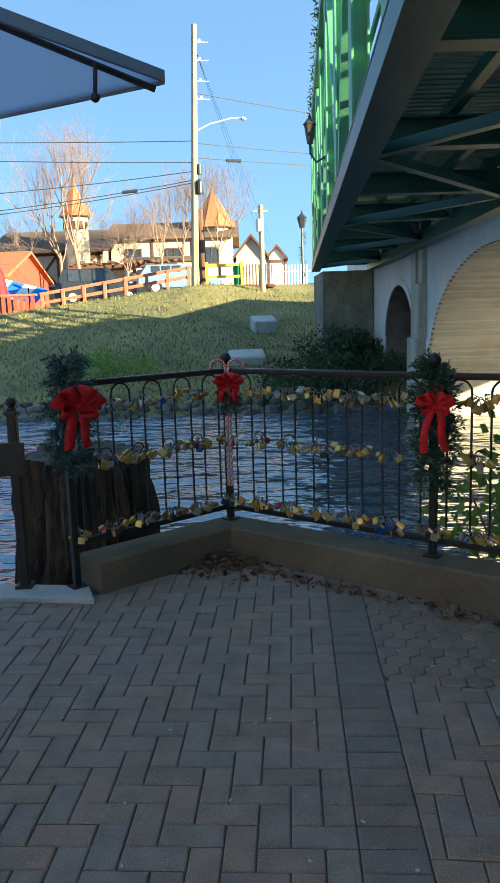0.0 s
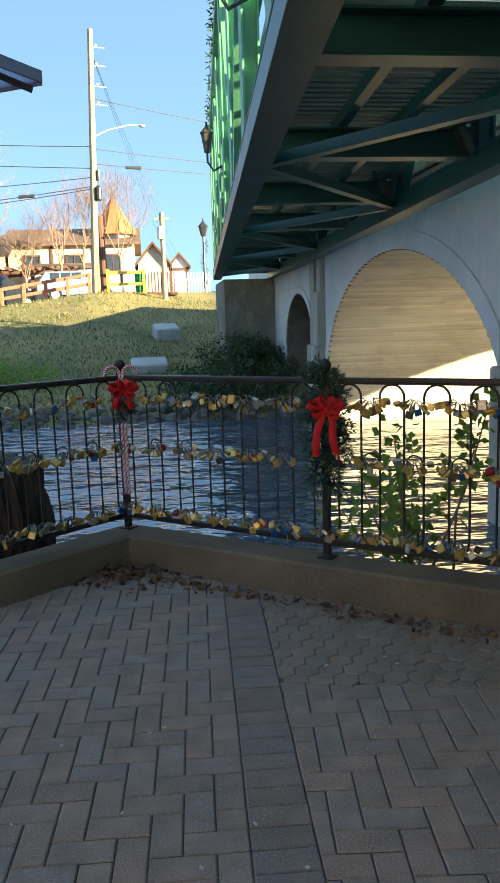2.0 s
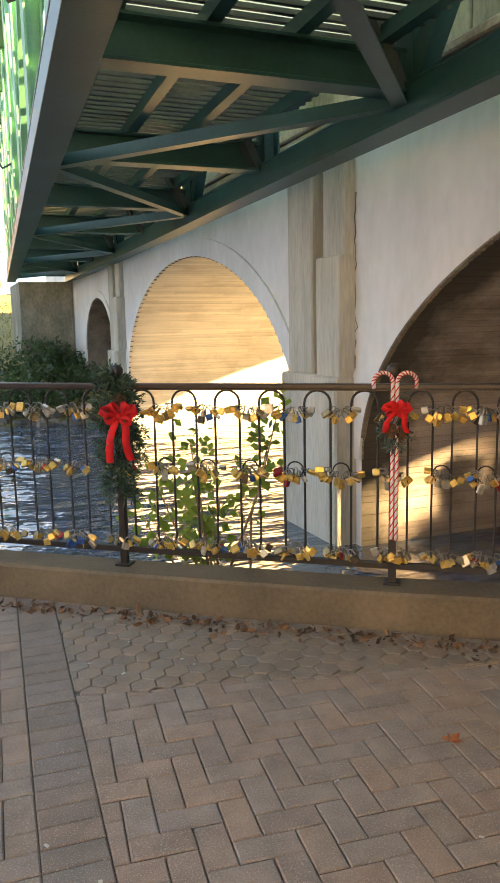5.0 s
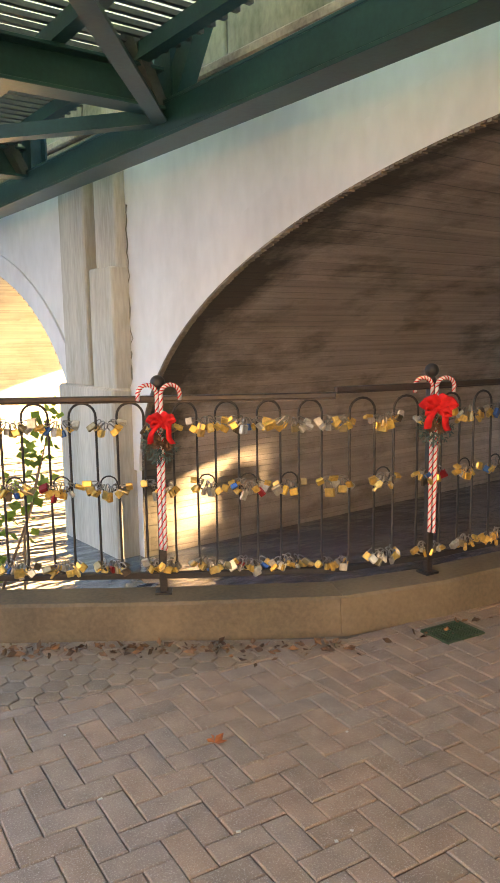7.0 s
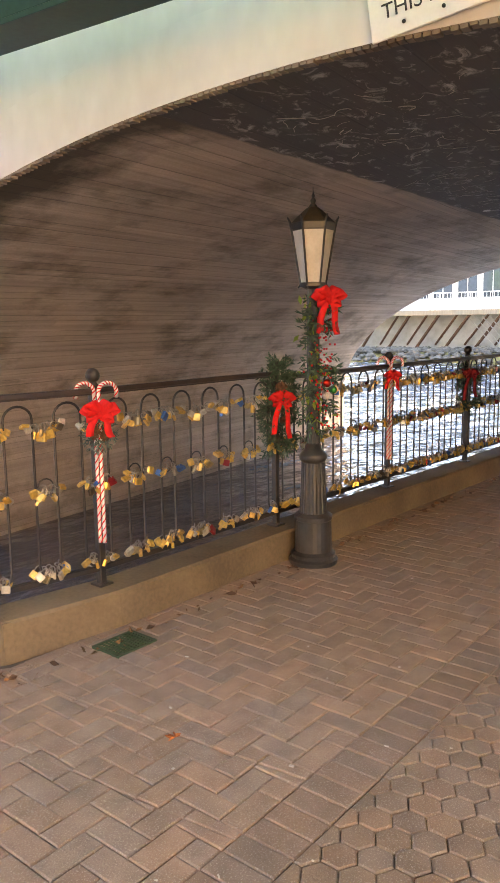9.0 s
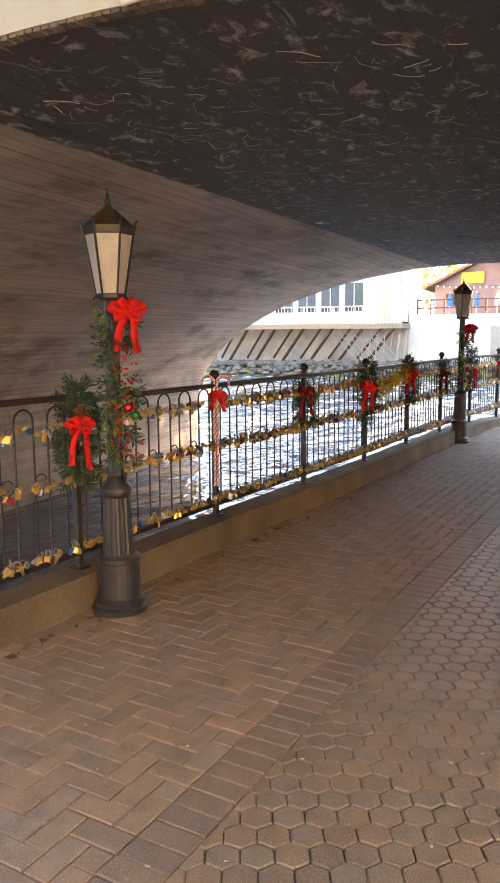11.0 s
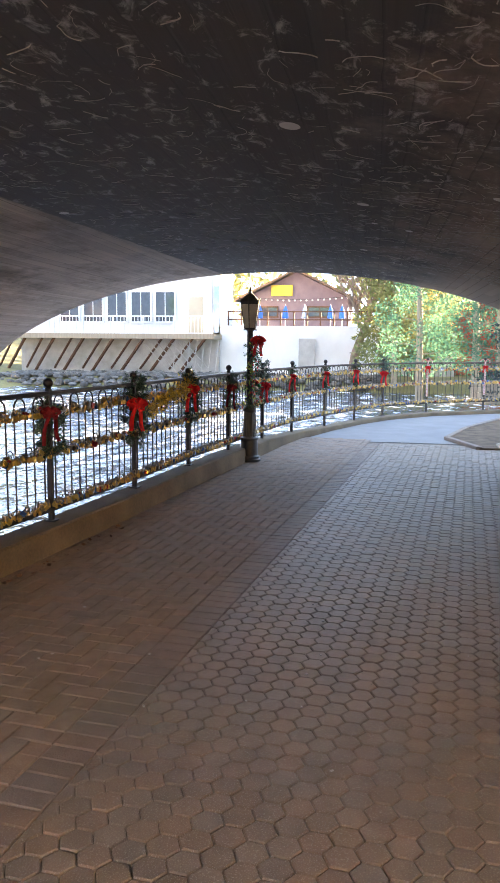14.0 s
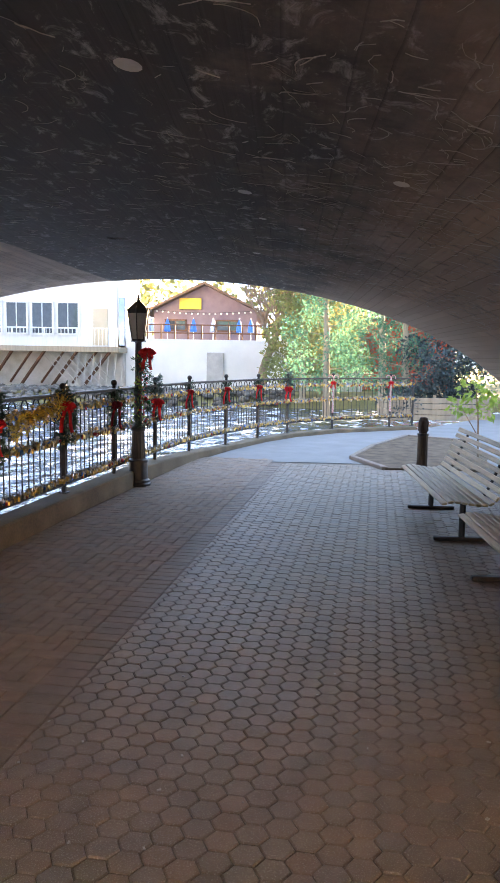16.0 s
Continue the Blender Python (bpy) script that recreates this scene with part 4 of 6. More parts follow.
for i, y in enumerate(yy):
    y, z = float(y), 3.45 + (0.02 if (i // 2) % 2 else 0.0)
    s.v += [(xl(y), y, z), (xr(y) - 0.05, y, z)]
s.f = [(2 * i, 2 * i + 1, 2 * i + 3, 2 * i + 2) for i in range(len(yy) - 1)]
# Dark bars draw the corrugation's shaded stripes.
for i in range(int((Y1 - Y0) / 0.13)):
    y = Y0 + 0.13 * (i + 0.5)
    tpart("deck_shade_bar", Shape().box((xl(y) + xr(y)) / 2, y, 3.432, xr(y) - xl(y) - 0.1, 0.040, 0.03), m_steel3)
tpart("deck", s, m_sheet, "corrugated deck sheet, translucent to brighten its underside")
s = Shape().prism([(2.12, Y1 - 0.4), (3.58, Y1 - 0.4), (3.58, Y1 + 2.5), (2.12, Y1 + 2.5)], -0.5, 2.868)
thing("abutment", s, m_moss, "streaked grey concrete footbridge abutment", "abutment", kind="structure")

thing("wall_pier", Shape().box((FACE + BACK) / 2, -4.45, 0.4, BACK - FACE - 0.1, 0.7, 3.0), m_cornice, "dark concrete pier wall behind the benches", "wall", kind="structure")

# Unseen wall added to keep skylight off the left of the floor.
thing("wall_sky_block", Shape().box(-4.95, 1.0, 3.2, 0.4, 5.0, 6.6), m_timber, "dark timber wall added out of view to block skylight", "wall", kind="structure")
# Unseen reflector: bounces warm sunlight towards the vault and paving.
thing("wall_bounce", Shape().box(-7.6, -7.0, 4.0, 0.4, 13.0, 8.2), m_tan, "plain tan stucco wall added out of view to bounce warm sun", "wall", kind="structure")

# ---- railing ----
loop = Shape()
LW, LP = 0.14, 0.25
pts = [(-LP / 2, 0, 0.315), (-LP / 2 + 0.025, 0, 0.322), (-LP / 2 + 0.045, 0, 0.342), (-LW / 2, 0, 0.385)]
pts += [(-LW / 2 * math.cos(a), 0, 1.165 + LW / 2 * math.sin(a)) for a in [math.pi * k / 10 for k in range(11)]]
pts += [(LW / 2, 0, 0.385), (LP / 2 - 0.045, 0, 0.342), (LP / 2 - 0.025, 0, 0.322), (LP / 2, 0, 0.315)]
loop.tube(pts, 0.0068, 6)
m_loop = loop.mesh("baluster_loop", m_iron, True)
ring = Shape().tube([(0.045 * math.cos(2 * math.pi * k / 14), 0, 0.80 + 0.045 * math.sin(2 * math.pi * k / 14)) for k in range(15)], 0.0045, 5).mesh("lock_ring", m_iron, True)


def railing(p, q, count, rings, low=0.2, extra=0.0, post=True, end=False):
    p, q = Vector((*p, 0)), Vector((*q, 0))
    d = q - p
    L = d.length
    e = root("iron_railing", tuple(p), "black wrought-iron railing length hung with love padlocks", "railing", "railing lengths along the river", turn=math.degrees(math.atan2(d.y, d.x)))
    part("top_rail", Shape().box(L / 2, 0, 1.256 + extra, L, 0.048, 0.030, None, 0.006).box(L / 2, 0, 1.2385 + extra, L, 0.03, 0.008), m_rail, e, "brown-black worn handrail")
    part("bottom_rail", Shape().box(L / 2, 0, 0.297, L, 0.035, 0.034, None, 0.004), m_iron, e)
    pitch = (L - 0.05) / count
    for k in range(count):
        b = part("baluster", m_loop, None, e)
        b.location, b.scale = (0.025 + pitch * (k + 0.5), 0, 0), (pitch / LP, 1, 1)
        if rings and k:
            part("lock_ring", ring, None, e).location = (0.025 + pitch * k, 0.012, 0)
    for x in ([0] if post else []) + ([L] if end else []):
        h = 1.295 - low + extra
        o = part("post", Shape().box(0, 0, h / 2, 0.042, 0.042, h, None, 0.004).box(0, 0, 0.006, 0.09, 0.09, 0.012), m_iron, e)
        o.location = (x, 0, low)
        part("ball_finial", Shape().ball((0, 0, h + 0.043), 0.04, 12).lathe([(0.018, h - 0.015), (0.026, h - 0.005), (0.018, h + 0.015)], 12), m_iron, o, smooth=True)
    return e


SEGS = []
for a, b in zip(LINE, LINE[1:]):
    SEGS.append((a, b, max(2, round(math.dist(a, b) / 0.255))))
for k, (a, b, c) in enumerate(SEGS):
    railing(a, b, c, k < 12, 0.02 if k == 0 else kerb_top(max(a[0], b[0])), 0.03 if k in (4, 5) else 0.0, k != 4, k == len(SEGS) - 1)

# ---- padlocks ----
def lock_meshes():
    out = []
    for w, h, t, r in ((0.038, 0.036, 0.017, 0.022), (0.044, 0.040, 0.019, 0.026), (0.054, 0.048, 0.022, 0.03), (0.034, 0.052, 0.017, 0.02)):
        b = Shape().box(0, 0, -0.03 - h / 2, w, t, h, None, 0.003)
        k = w * 0.36
        s = Shape().tube([(-k, 0, -0.032), (-k, 0, -0.008)] + [(-k * math.cos(a), 0, -0.008 + k * math.sin(a)) for a in [math.pi * i / 6 for i in range(1, 6)]] + [(k, 0, -0.008), (k, 0, -0.032)], 0.0032, 5)
        out.append((b, s))
    return out


LOCKS = lock_meshes()
LOCK_DATA = [(b.mesh("padlock", m_lock), s.mesh("shackle", m_shackle, True)) for b, s in LOCKS]
random.seed(11)
lock_count = 0
for k, (a, b, cnt) in enumerate(SEGS):
    A, B = Vector((*a, 0)), Vector((*b, 0))
    d = (B - A).normalized()
    L = (B - A).length
    yaw = math.atan2(d.y, d.x)
    heap = Shape(), Shape()
    dense = 1.0 if k < 7 else 1.9
    pitch = (L - 0.05) / cnt
    for row, z in enumerate((1.135, 0.80, 0.372)):
        for i in range(0, cnt + 1):
            n_l = random.randint(7, 11) if row != 1 else random.randint(6, 10)
            if k in (7, 8, 9, 10, 11, 12) or k > 12:
                n_l = int(n_l * dense)
            if i in (0, cnt):
                n_l = n_l // 2
            for j in range(n_l):
                off = (j - (n_l - 1) / 2) * (0.012 if k < 7 else 0.015) + random.gauss(0, 0.006)
                swing = max(-95, min(95, (j - (n_l - 1) / 2) * 170 / n_l + random.gauss(0, 14))) * (1.0 if row != 2 else 0.75)
                x = max(0.04, min(L - 0.04, 0.025 + pitch * i + off))
                p = A + d * x + Vector((-d.y, d.x, 0)) * random.uniform(-0.030, 0.016)
                m = Matrix.Translation((p.x, p.y, z + random.uniform(-0.016, 0.016))) @ Matrix.Rotation(yaw, 4, "Z") @ Matrix.Rotation(radians(-swing), 4, "Y") @ Matrix.Rotation(radians(random.uniform(-70, 70)), 4, "Z")
                kind = random.choice((0, 0, 0, 1, 1, 2, 3))
                if 1 <= k <= 6 and lock_count < 300 and j < 3:
                    o = thing("padlock", LOCK_DATA[kind][0], None, "small padlock closed on the iron railing", "padlock", "padlocks on the railing", at=m)
                    part("shackle", LOCK_DATA[kind][1], None, o, "steel shackle")
                    lock_count += 1
                else:
                    heap[0].put(LOCKS[kind][0].v, LOCKS[kind][0].f, m)
                    heap[1].put(LOCKS[kind][1].v, LOCKS[kind][1].f, m)
    if heap[0].v:
        o = thing("padlock_cluster", heap[0], m_lock_far, "crowd of brass and steel padlocks on the railing", "padlocks", kind="stuff")
        tagged(part("shackle_cluster", heap[1], m_shackle, o), kind="stuff")


# ---- holiday decorations ----
def needles(s, p, d, length, count, size, spread=0.9):
    """A sprig: needles set round a stem from p along d."""
    p, d = Vector(p), Vector(d).normalized()
    for i in range(count):
        t = i / count
        q = p + d * length * t
        v = Vector((random.gauss(0, 1), random.gauss(0, 1), random.gauss(0, 1))).normalized()
        v = (v - d * v.dot(d)).normalized() * spread + d * 0.8
        s.leaf(q, v, size * random.uniform(0.8, 1.25), 0.22)


def ribbon(s, pts, w, axis):
    """A strip of cloth with thickness along pts, w wide along axis."""
    a, o = Vector(axis).normalized() * w / 2, Vector((0, -0.003, 0))
    n = len(pts)
    rows = [[Vector(p) + a for p in pts], [Vector(p) - a for p in pts], [Vector(p) + o - a for p in pts], [Vector(p) + o + a for p in pts]]
    s.put([p for r in rows for p in r], [(r * n + i, r * n + i + 1, (r + 1) % 4 * n + i + 1, (r + 1) % 4 * n + i) for r in range(4) for i in range(n - 1)])


def bow(parent, c, size, material, tails=0.26):
    """Loops, knot and two tails; faces -y of its parent."""
    cx, cy, cz = c
    o = part("bow", Shape().ball((cx, cy - size * 0.3, cz), size * 0.2, 8), material, parent, "red velvet ribbon bow", True)
    for ang, k in ((20, 1), (160, 1), (55, 0.8), (125, 0.8), (-18, 0.75), (198, 0.75)):
        ca, sa = math.cos(radians(ang)), math.sin(radians(ang))
        pts = []
        for i in range(13):
            t = 2 * math.pi * i / 12
            r = size * k * 0.5 * (1 - math.cos(t))
            u = size * 0.26 * math.sin(t)
            pts.append((cx + ca * r * 0.9 - sa * u * 0.35, cy - 0.012 - abs(math.sin(t / 2)) * size * 0.35 - u * 0.25, cz + sa * r * 0.9 + ca * u * 0.55))
        s = Shape()
        ribbon(s, pts, size * 0.62, (-sa * 0.5, 0.75, ca * 0.5))
        part("loop", s, material, o, smooth=True)
    for sx in (-1, 1):
        s = Shape()
        ln = tails * random.uniform(0.85, 1.1)
        ribbon(s, [(cx + sx * (0.015 + 0.05 * t + 0.012 * math.sin(5 * t + sx)), cy - 0.03 - 0.03 * math.sin(3 * t), cz - ln * t) for t in [i / 8 for i in range(9)]], size * 0.36, (1, 0.25 * sx, 0.1))
        part("ribbon_tail", s, material, o, smooth=True)


def pinecone(parent, c, r=0.028):
    s = Shape()
    for i in range(60):
        z = 1 - 2 * (i + 0.5) / 60
        a = i * 2.399
        d = Vector((math.sqrt(1 - z * z) * math.cos(a), math.sqrt(1 - z * z) * math.sin(a), z * 1.2))
        s.leaf(Vector(c) + d * r * 0.65, d + Vector((0, 0, 0.6)), r * 0.9, 0.9)
    s.ball(c, r * 0.75, 8, 1.2)
    part("pine_cone", s, m_cone, parent, "brown pine cone")


def swag(p, top, length, width, bow_at, size, green, red, dense=80, cone=True, name="christmas_swag", label="fir swag with a red velvet bow tied to the railing post", turn=0.0):
    e = root(name, (p[0], p[1], top - length), label, "decoration", "holiday decorations on the railing", turn=turn)
    s = Shape()
    for i in range(int(dense * 1.6)):
        t = random.random()
        prof = math.sin(math.pi * (0.12 + 0.80 * t)) ** 0.7
        ang = random.uniform(0, 2 * math.pi)
        rr = width * 0.5 * prof * random.uniform(0.1, 0.75)
        q = Vector((rr * math.cos(ang), -0.035 + 0.45 * rr * math.sin(ang) - 0.01, length * t))
        d = Vector((math.cos(ang) * 0.9, math.sin(ang) * 0.5 - 0.3, random.uniform(-0.9, 0.9)))
        needles(s, q, d, 0.085, 26, 0.036)
    part("greenery", s, green, e, "dense fir sprigs")
    bow(e, (0.0, -0.10, bow_at - (top - length)), size, red)
    if cone:
        pinecone(e, (0.01, -0.105, bow_at + 0.075 - (top - length)), 0.032)
        pinecone(e, (0.035, -0.09, bow_at - 0.15 - (top - length)), 0.022)
    return e


def cane_piece(e, sx, top, bottom):
    """One striped cane: white rod with a red helix on it."""
    pts = [(sx * 0.010, -0.04 - 0.01 * sx, bottom + (top - bottom) * i / 26) for i in range(27)]
    pts += [(sx * (0.010 + 0.049 * (1 - math.cos(a))), -0.04 - 0.01 * sx, top + 0.05 * math.sin(a)) for a in [math.pi * i / 12 for i in range(1, 13)]]
    pts += [(sx * 0.108, -0.04, top - 0.03)]
    rod = part("cane", Shape().tube(pts, 0.0105, 10), m_cane, e, "white striped candy cane", True)
    for ph in (0, math.pi):
        h = []
        N = 150
        for i in range(N + 1):
            f = i / N * (len(pts) - 1)
            k = min(int(f), len(pts) - 2)
            a, b = Vector(pts[k]), Vector(pts[k + 1])
            c = a.lerp(b, f - k)
            d = (b - a).normalized()
            u = Vector((0, 1, 0))
            w = d.cross(u)
            t = i * 0.62 + ph
            h.append(c + (u * math.cos(t) + w * math.sin(t)) * 0.0085)
        part("stripe", Shape().tube(h, 0.0042, 5), m_red, rod, smooth=True)


def candy(p, bow_z=1.14, size=0.085, sprig=True, turn=0.0):
    e = root("candy_cane_ornament", (p[0], p[1], 0.45), "two striped candy canes with red bow tied to the post", "decoration", "holiday decorations on the railing", turn=turn)
    cane_piece(e, -1, 0.83, 0.0)
    cane_piece(e, 1, 0.83, 0.0)
    bow(e, (0, -0.07, bow_z - 0.45), size, m_red, 0.12)
    if sprig:
        s = Shape()
        for i in range(34):
            a = random.uniform(0, 2 * math.pi)
            needles(s, (0.02 * math.cos(a), -0.06, bow_z - 0.45 - 0.11 + 0.03 * math.sin(a)), (math.cos(a), -0.3, math.sin(a) - 0.3), 0.075, 16, 0.03)
        part("sprig", s, m_fir_blue, e, "short fir sprig")
        pinecone(e, (-0.03, -0.09, bow_z - 0.45 - 0.10), 0.026)
        pinecone(e, (0.03, -0.09, bow_z - 0.45 - 0.12), 0.022)
    return e


random.seed(21)
swag(POSTS[0], 1.42, 0.66, 0.34, 1.14, 0.175, m_fir_blue, m_red, 130, False, label="thick blue fir swag with large red bow", turn=40)
candy(POSTS[1], 1.17, 0.115, True, 10)
swag(POSTS[2], 1.34, 0.72, 0.26, 1.10, 0.12, m_fir, m_red, 130, turn=-12)
candy(POSTS[3], 1.14, 0.085, True, -25)
candy((POSTS[4][0] + 0.01, POSTS[4][1]), 1.17, 0.115, True, -35)
swag(POSTS[5], 1.36, 0.62, 0.28, 1.11, 0.105, m_fir, m_red, 120, turn=-40)
candy(POSTS[6], 1.17, 0.085, False, -50)
swag(POSTS[7], 1.20, 0.45, 0.2, 1.10, 0.09, m_fir, m_dred, 60, False, turn=-60)
swag(POSTS[8], 1.32, 0.66, 0.26, 1.05, 0.12, m_fir, m_red, 100, False, turn=-60)
swag(POSTS[9], 1.34, 0.62, 0.26, 1.12, 0.11, m_fir, m_red, 90, False, turn=-60)
swag(POSTS[10], 1.26, 0.5, 0.2, 1.06, 0.09, m_fir, m_dred, 50, False, turn=-65)
swag(POSTS[11], 1.36, 0.6, 0.24, 1.0, 0.12, m_fir_blue, m_red, 60, False, turn=-70)
for k in (12, 13, 14):
    swag(POSTS[k], 1.24, 0.42, 0.16, 1.10, 0.08, m_fir, m_red, 36, False, turn=-80)
swag(POSTS[15], 1.40, 0.42, 0.18, 1.02, 0.11, m_fir_blue, m_red, 36, False, turn=-85)
candy(POSTS[16], 1.14, 0.08, False, -90)
candy(POSTS[17], 1.14, 0.08, False, -90)
# gold leaf garland draped between two posts
s = Shape()
for i in range(620):
    t = random.random()
    a, b = Vector((*POSTS[8], 0)), Vector((*POSTS[9], 0))
    q = a.lerp(b, 0.12 + 0.86 * t)
    z = 0.98 + 0.24 * abs(t - 0.1) + random.gauss(0, 0.05)
    s.leaf((q.x + random.gauss(0, 0.03), q.y - 0.05 + random.gauss(0, 0.03), z), (random.gauss(0, 1), random.gauss(0, 1), random.gauss(0, 1)), 0.055, 0.45, 0.2)
thing("leaf_garland", s, m_gold, "yellow leaf garland draped over the railing", "garland", kind="stuff")


# ---- lamp posts ----
def lamp_post(p, name_label):
    e = root("lamp_post", (*p, 0), name_label, "street lamp", "lamp posts beside the railing")
    base = part("base", Shape().lathe([(0.165, 0), (0.168, 0.03), (0.150, 0.045), (0.152, 0.07), (0.128, 0.09), (0.122, 0.30), (0.130, 0.31), (0.130, 0.335), (0.105, 0.355)], 28), m_lamp, e, "turned cast-iron base")
    s = Shape()
    N = 48
    prof = [(0.095, 0.35), (0.088, 0.50), (0.080, 0.72)]
    s.v = [(r * (1 - 0.07 * (i % 3 == 0)) * math.cos(2 * math.pi * i / N), r * (1 - 0.07 * (i % 3 == 0)) * math.sin(2 * math.pi * i / N), z) for r, z in prof for i in range(N)]
    s.f = [(k * N + i, k * N + (i + 1) % N, k * N + N + (i + 1) % N, k * N + N + i) for k in range(2) for i in range(N)]
    part("fluted_drum", s, m_lamp, e)
    part("collar", Shape().lathe([(0.080, 0.70), (0.094, 0.725), (0.097, 0.745), (0.085, 0.765), (0.060, 0.79), (0.050, 0.83)], 24), m_lamp, e, smooth=True)
    s = Shape()
    prof = [(0.047, 0.80), (0.044, 1.3), (0.040, 1.85)]
    N = 36
    s.v = [(r * (1 - 0.10 * (i % 3 == 0)) * math.cos(2 * math.pi * i / N), r * (1 - 0.10 * (i % 3 == 0)) * math.sin(2 * math.pi * i / N), z) for r, z in prof for i in range(N)]
    s.f = [(k * N + i, k * N + (i + 1) % N, k * N + N + (i + 1) % N, k * N + N + i) for k in range(2) for i in range(N)]
    part("shaft", s, m_lamp, e)
    lan = part("lantern", Shape().lathe([(0.045, 1.79), (0.06, 1.80), (0.105, 1.815), (0.105, 1.835), (0.085, 1.845)], 6).lathe([(0.168, 2.165), (0.172, 2.175), (0.178, 2.21), (0.165, 2.222)], 6), m_lamp, e, "six-sided lantern frame")
    lan.matrix_basis = Matrix.Translation((0, 0, 0.05)) @ Matrix.Diagonal((0.83, 0.83, 1, 1))
    part("roof", Shape().lathe([(0.170, 2.218), (0.110, 2.265), (0.055, 2.305), (0.035, 2.315)], 6), m_roofm, lan, "weathered bronze roof")
    part("finial", Shape().lathe([(0.034, 2.31), (0.03, 2.325), (0.014, 2.335), (0.022, 2.35), (0.022, 2.358), (0.010, 2.37), (0.013, 2.385), (0.005, 2.40), (0.0015, 2.44)], 12), m_lamp, lan, smooth=True)
    for i in range(6):
        a0, a1 = math.pi / 3 * i, math.pi / 3 * (i + 1)
        r0, r1 = 0.094, 0.160
        q = [(r0 * math.cos(a0), r0 * math.sin(a0), 1.84), (r0 * math.cos(a1), r0 * math.sin(a1), 1.84), (r1 * math.cos(a1), r1 * math.sin(a1), 2.168), (r1 * math.cos(a0), r1 * math.sin(a0), 2.168)]
        s = Shape().put(q, [(0, 1, 2, 3)]).put([(x * 0.96, y * 0.96, z) for x, y, z in q], [(3, 2, 1, 0)])
        part("pane", s, m_pane, lan, "frosted cream pane")
        c, d = math.cos(a0), math.sin(a0)
        part("rib", Shape().tube([(0.118 * c, 0.118 * d, 1.805), (0.100 * c, 0.100 * d, 1.83), (0.168 * c, 0.168 * d, 2.17), (0.182 * c, 0.182 * d, 2.225), (0.200 * c, 0.200 * d, 2.252)], [0.006, 0.008, 0.009, 0.009, 0.006], 6), m_lamp, lan)
    return e


random.seed(31)
LAMP1, LAMP2 = (5.0, 2.05), (12.97, 1.10)
lamp_post(LAMP1, "black cast-iron lamp post with frosted six-sided lantern")
lamp_post(LAMP2, "black cast-iron lamp post with frosted six-sided lantern")


def garland(p, z0, z1, ang, label):
    e = root("lamp_garland", (p[0], p[1], z1), label, "decoration", "garlands on the lamp posts", turn=ang)
    h = z0 - z1
    g1, g2, g3 = Shape(), Shape(), Shape()
    for i in range(64):
        t = random.random()
        a = random.uniform(-2.6, -0.5)
        q = (0.05 * math.cos(a) + 0.02, 0.06 * math.sin(a), h * t)
        needles(g1, q, (math.cos(a), math.sin(a) * 0.7, random.uniform(-1, 0.2)), 0.11, 16, 0.05)
    for i in range(60):
        t = random.random()
        g2.leaf((0.05 * random.gauss(0, 1), -0.05, h * t), (random.gauss(0, 1), -0.4, random.gauss(-0.3, 1)), 0.07, 0.4)
    for i in range(150):
        t = random.random()
        g3.ball((0.05 + 0.045 * random.gauss(0, 1), -0.07 + 0.02 * random.gauss(0, 1), h * t), 0.0075, 5)
    part("greenery", g1, m_fir, e, "fir sprigs")
    part("pale_leaf_spray", g2, m_leafy, e, "pale green leaves")
    part("berry_string", g3, m_red, e, "red berry strings")
    bow(e, (0.07, -0.08, h - 0.02), 0.125, m_red, 0.22)
    for c, m in (((0.07, -0.09, h * 0.36), m_ball_r), ((0.11, -0.09, h * 0.31), m_ball_g), ((0.06, -0.10, h * 0.27), m_ball_w)):
        part("bauble", Shape().ball(c, 0.027, 10), m, e, "shiny bauble", True)


garland(LAMP1, 1.80, 0.92, -48, "red bow, berries, baubles and fir on the lamp post")
garland(LAMP2, 1.72, 0.80, -60, "red bow and berries on the lamp post")

# ---- patio umbrella ----
corner, du, dv = Vector((-0.405, 2.95, 2.47)), Vector((-0.56, -0.83, 0)), Vector((-0.875, 0.485, 0))
du.normalize(), dv.normalize()
S_ = 2.9
e = root("patio_umbrella", tuple(corner + du * S_ / 2 + dv * S_ / 2 - Vector((0, 0, 2.47))), "square grey canvas patio umbrella with dark hem", "umbrella")
base = e.matrix_basis.translation
cs = [corner - base, corner + du * S_ - base, corner + du * S_ + dv * S_ - base, corner + dv * S_ - base]
apex = sum(cs, Vector()) / 4 + Vector((0, 0, 0.75))
part("canopy", Shape().put(cs + [apex], [(0, 1, 4), (1, 2, 4), (2, 3, 4), (3, 0, 4)]).put([c + Vector((0, 0, 0.008)) for c in cs + [apex]], [(1, 0, 4), (2, 1, 4), (3, 2, 4), (0, 3, 4)]), m_canvas, e)
for a, b in zip(cs, cs[1:] + cs[:1]):
    d = (b - a).normalized()
    part("hem", Shape().beam(a + Vector((0, 0, 0.02)), b + Vector((0, 0, 0.012)), 0.012, 0.04), m_canvas_dk, e, "dark hem band")
for c in cs:
    part("rib", Shape().tube([c * 0.985 + Vector((0, 0, 0.01)), apex - Vector((0, 0, 0.03))], 0.012, 6), m_iron, e)
part("pole", Shape().tube([(0, 0, 0), (0, 0, 3.3)], 0.03, 10).lathe([(0.3, 0), (0.3, 0.06), (0.05, 0.09)], 20), m_iron, e)
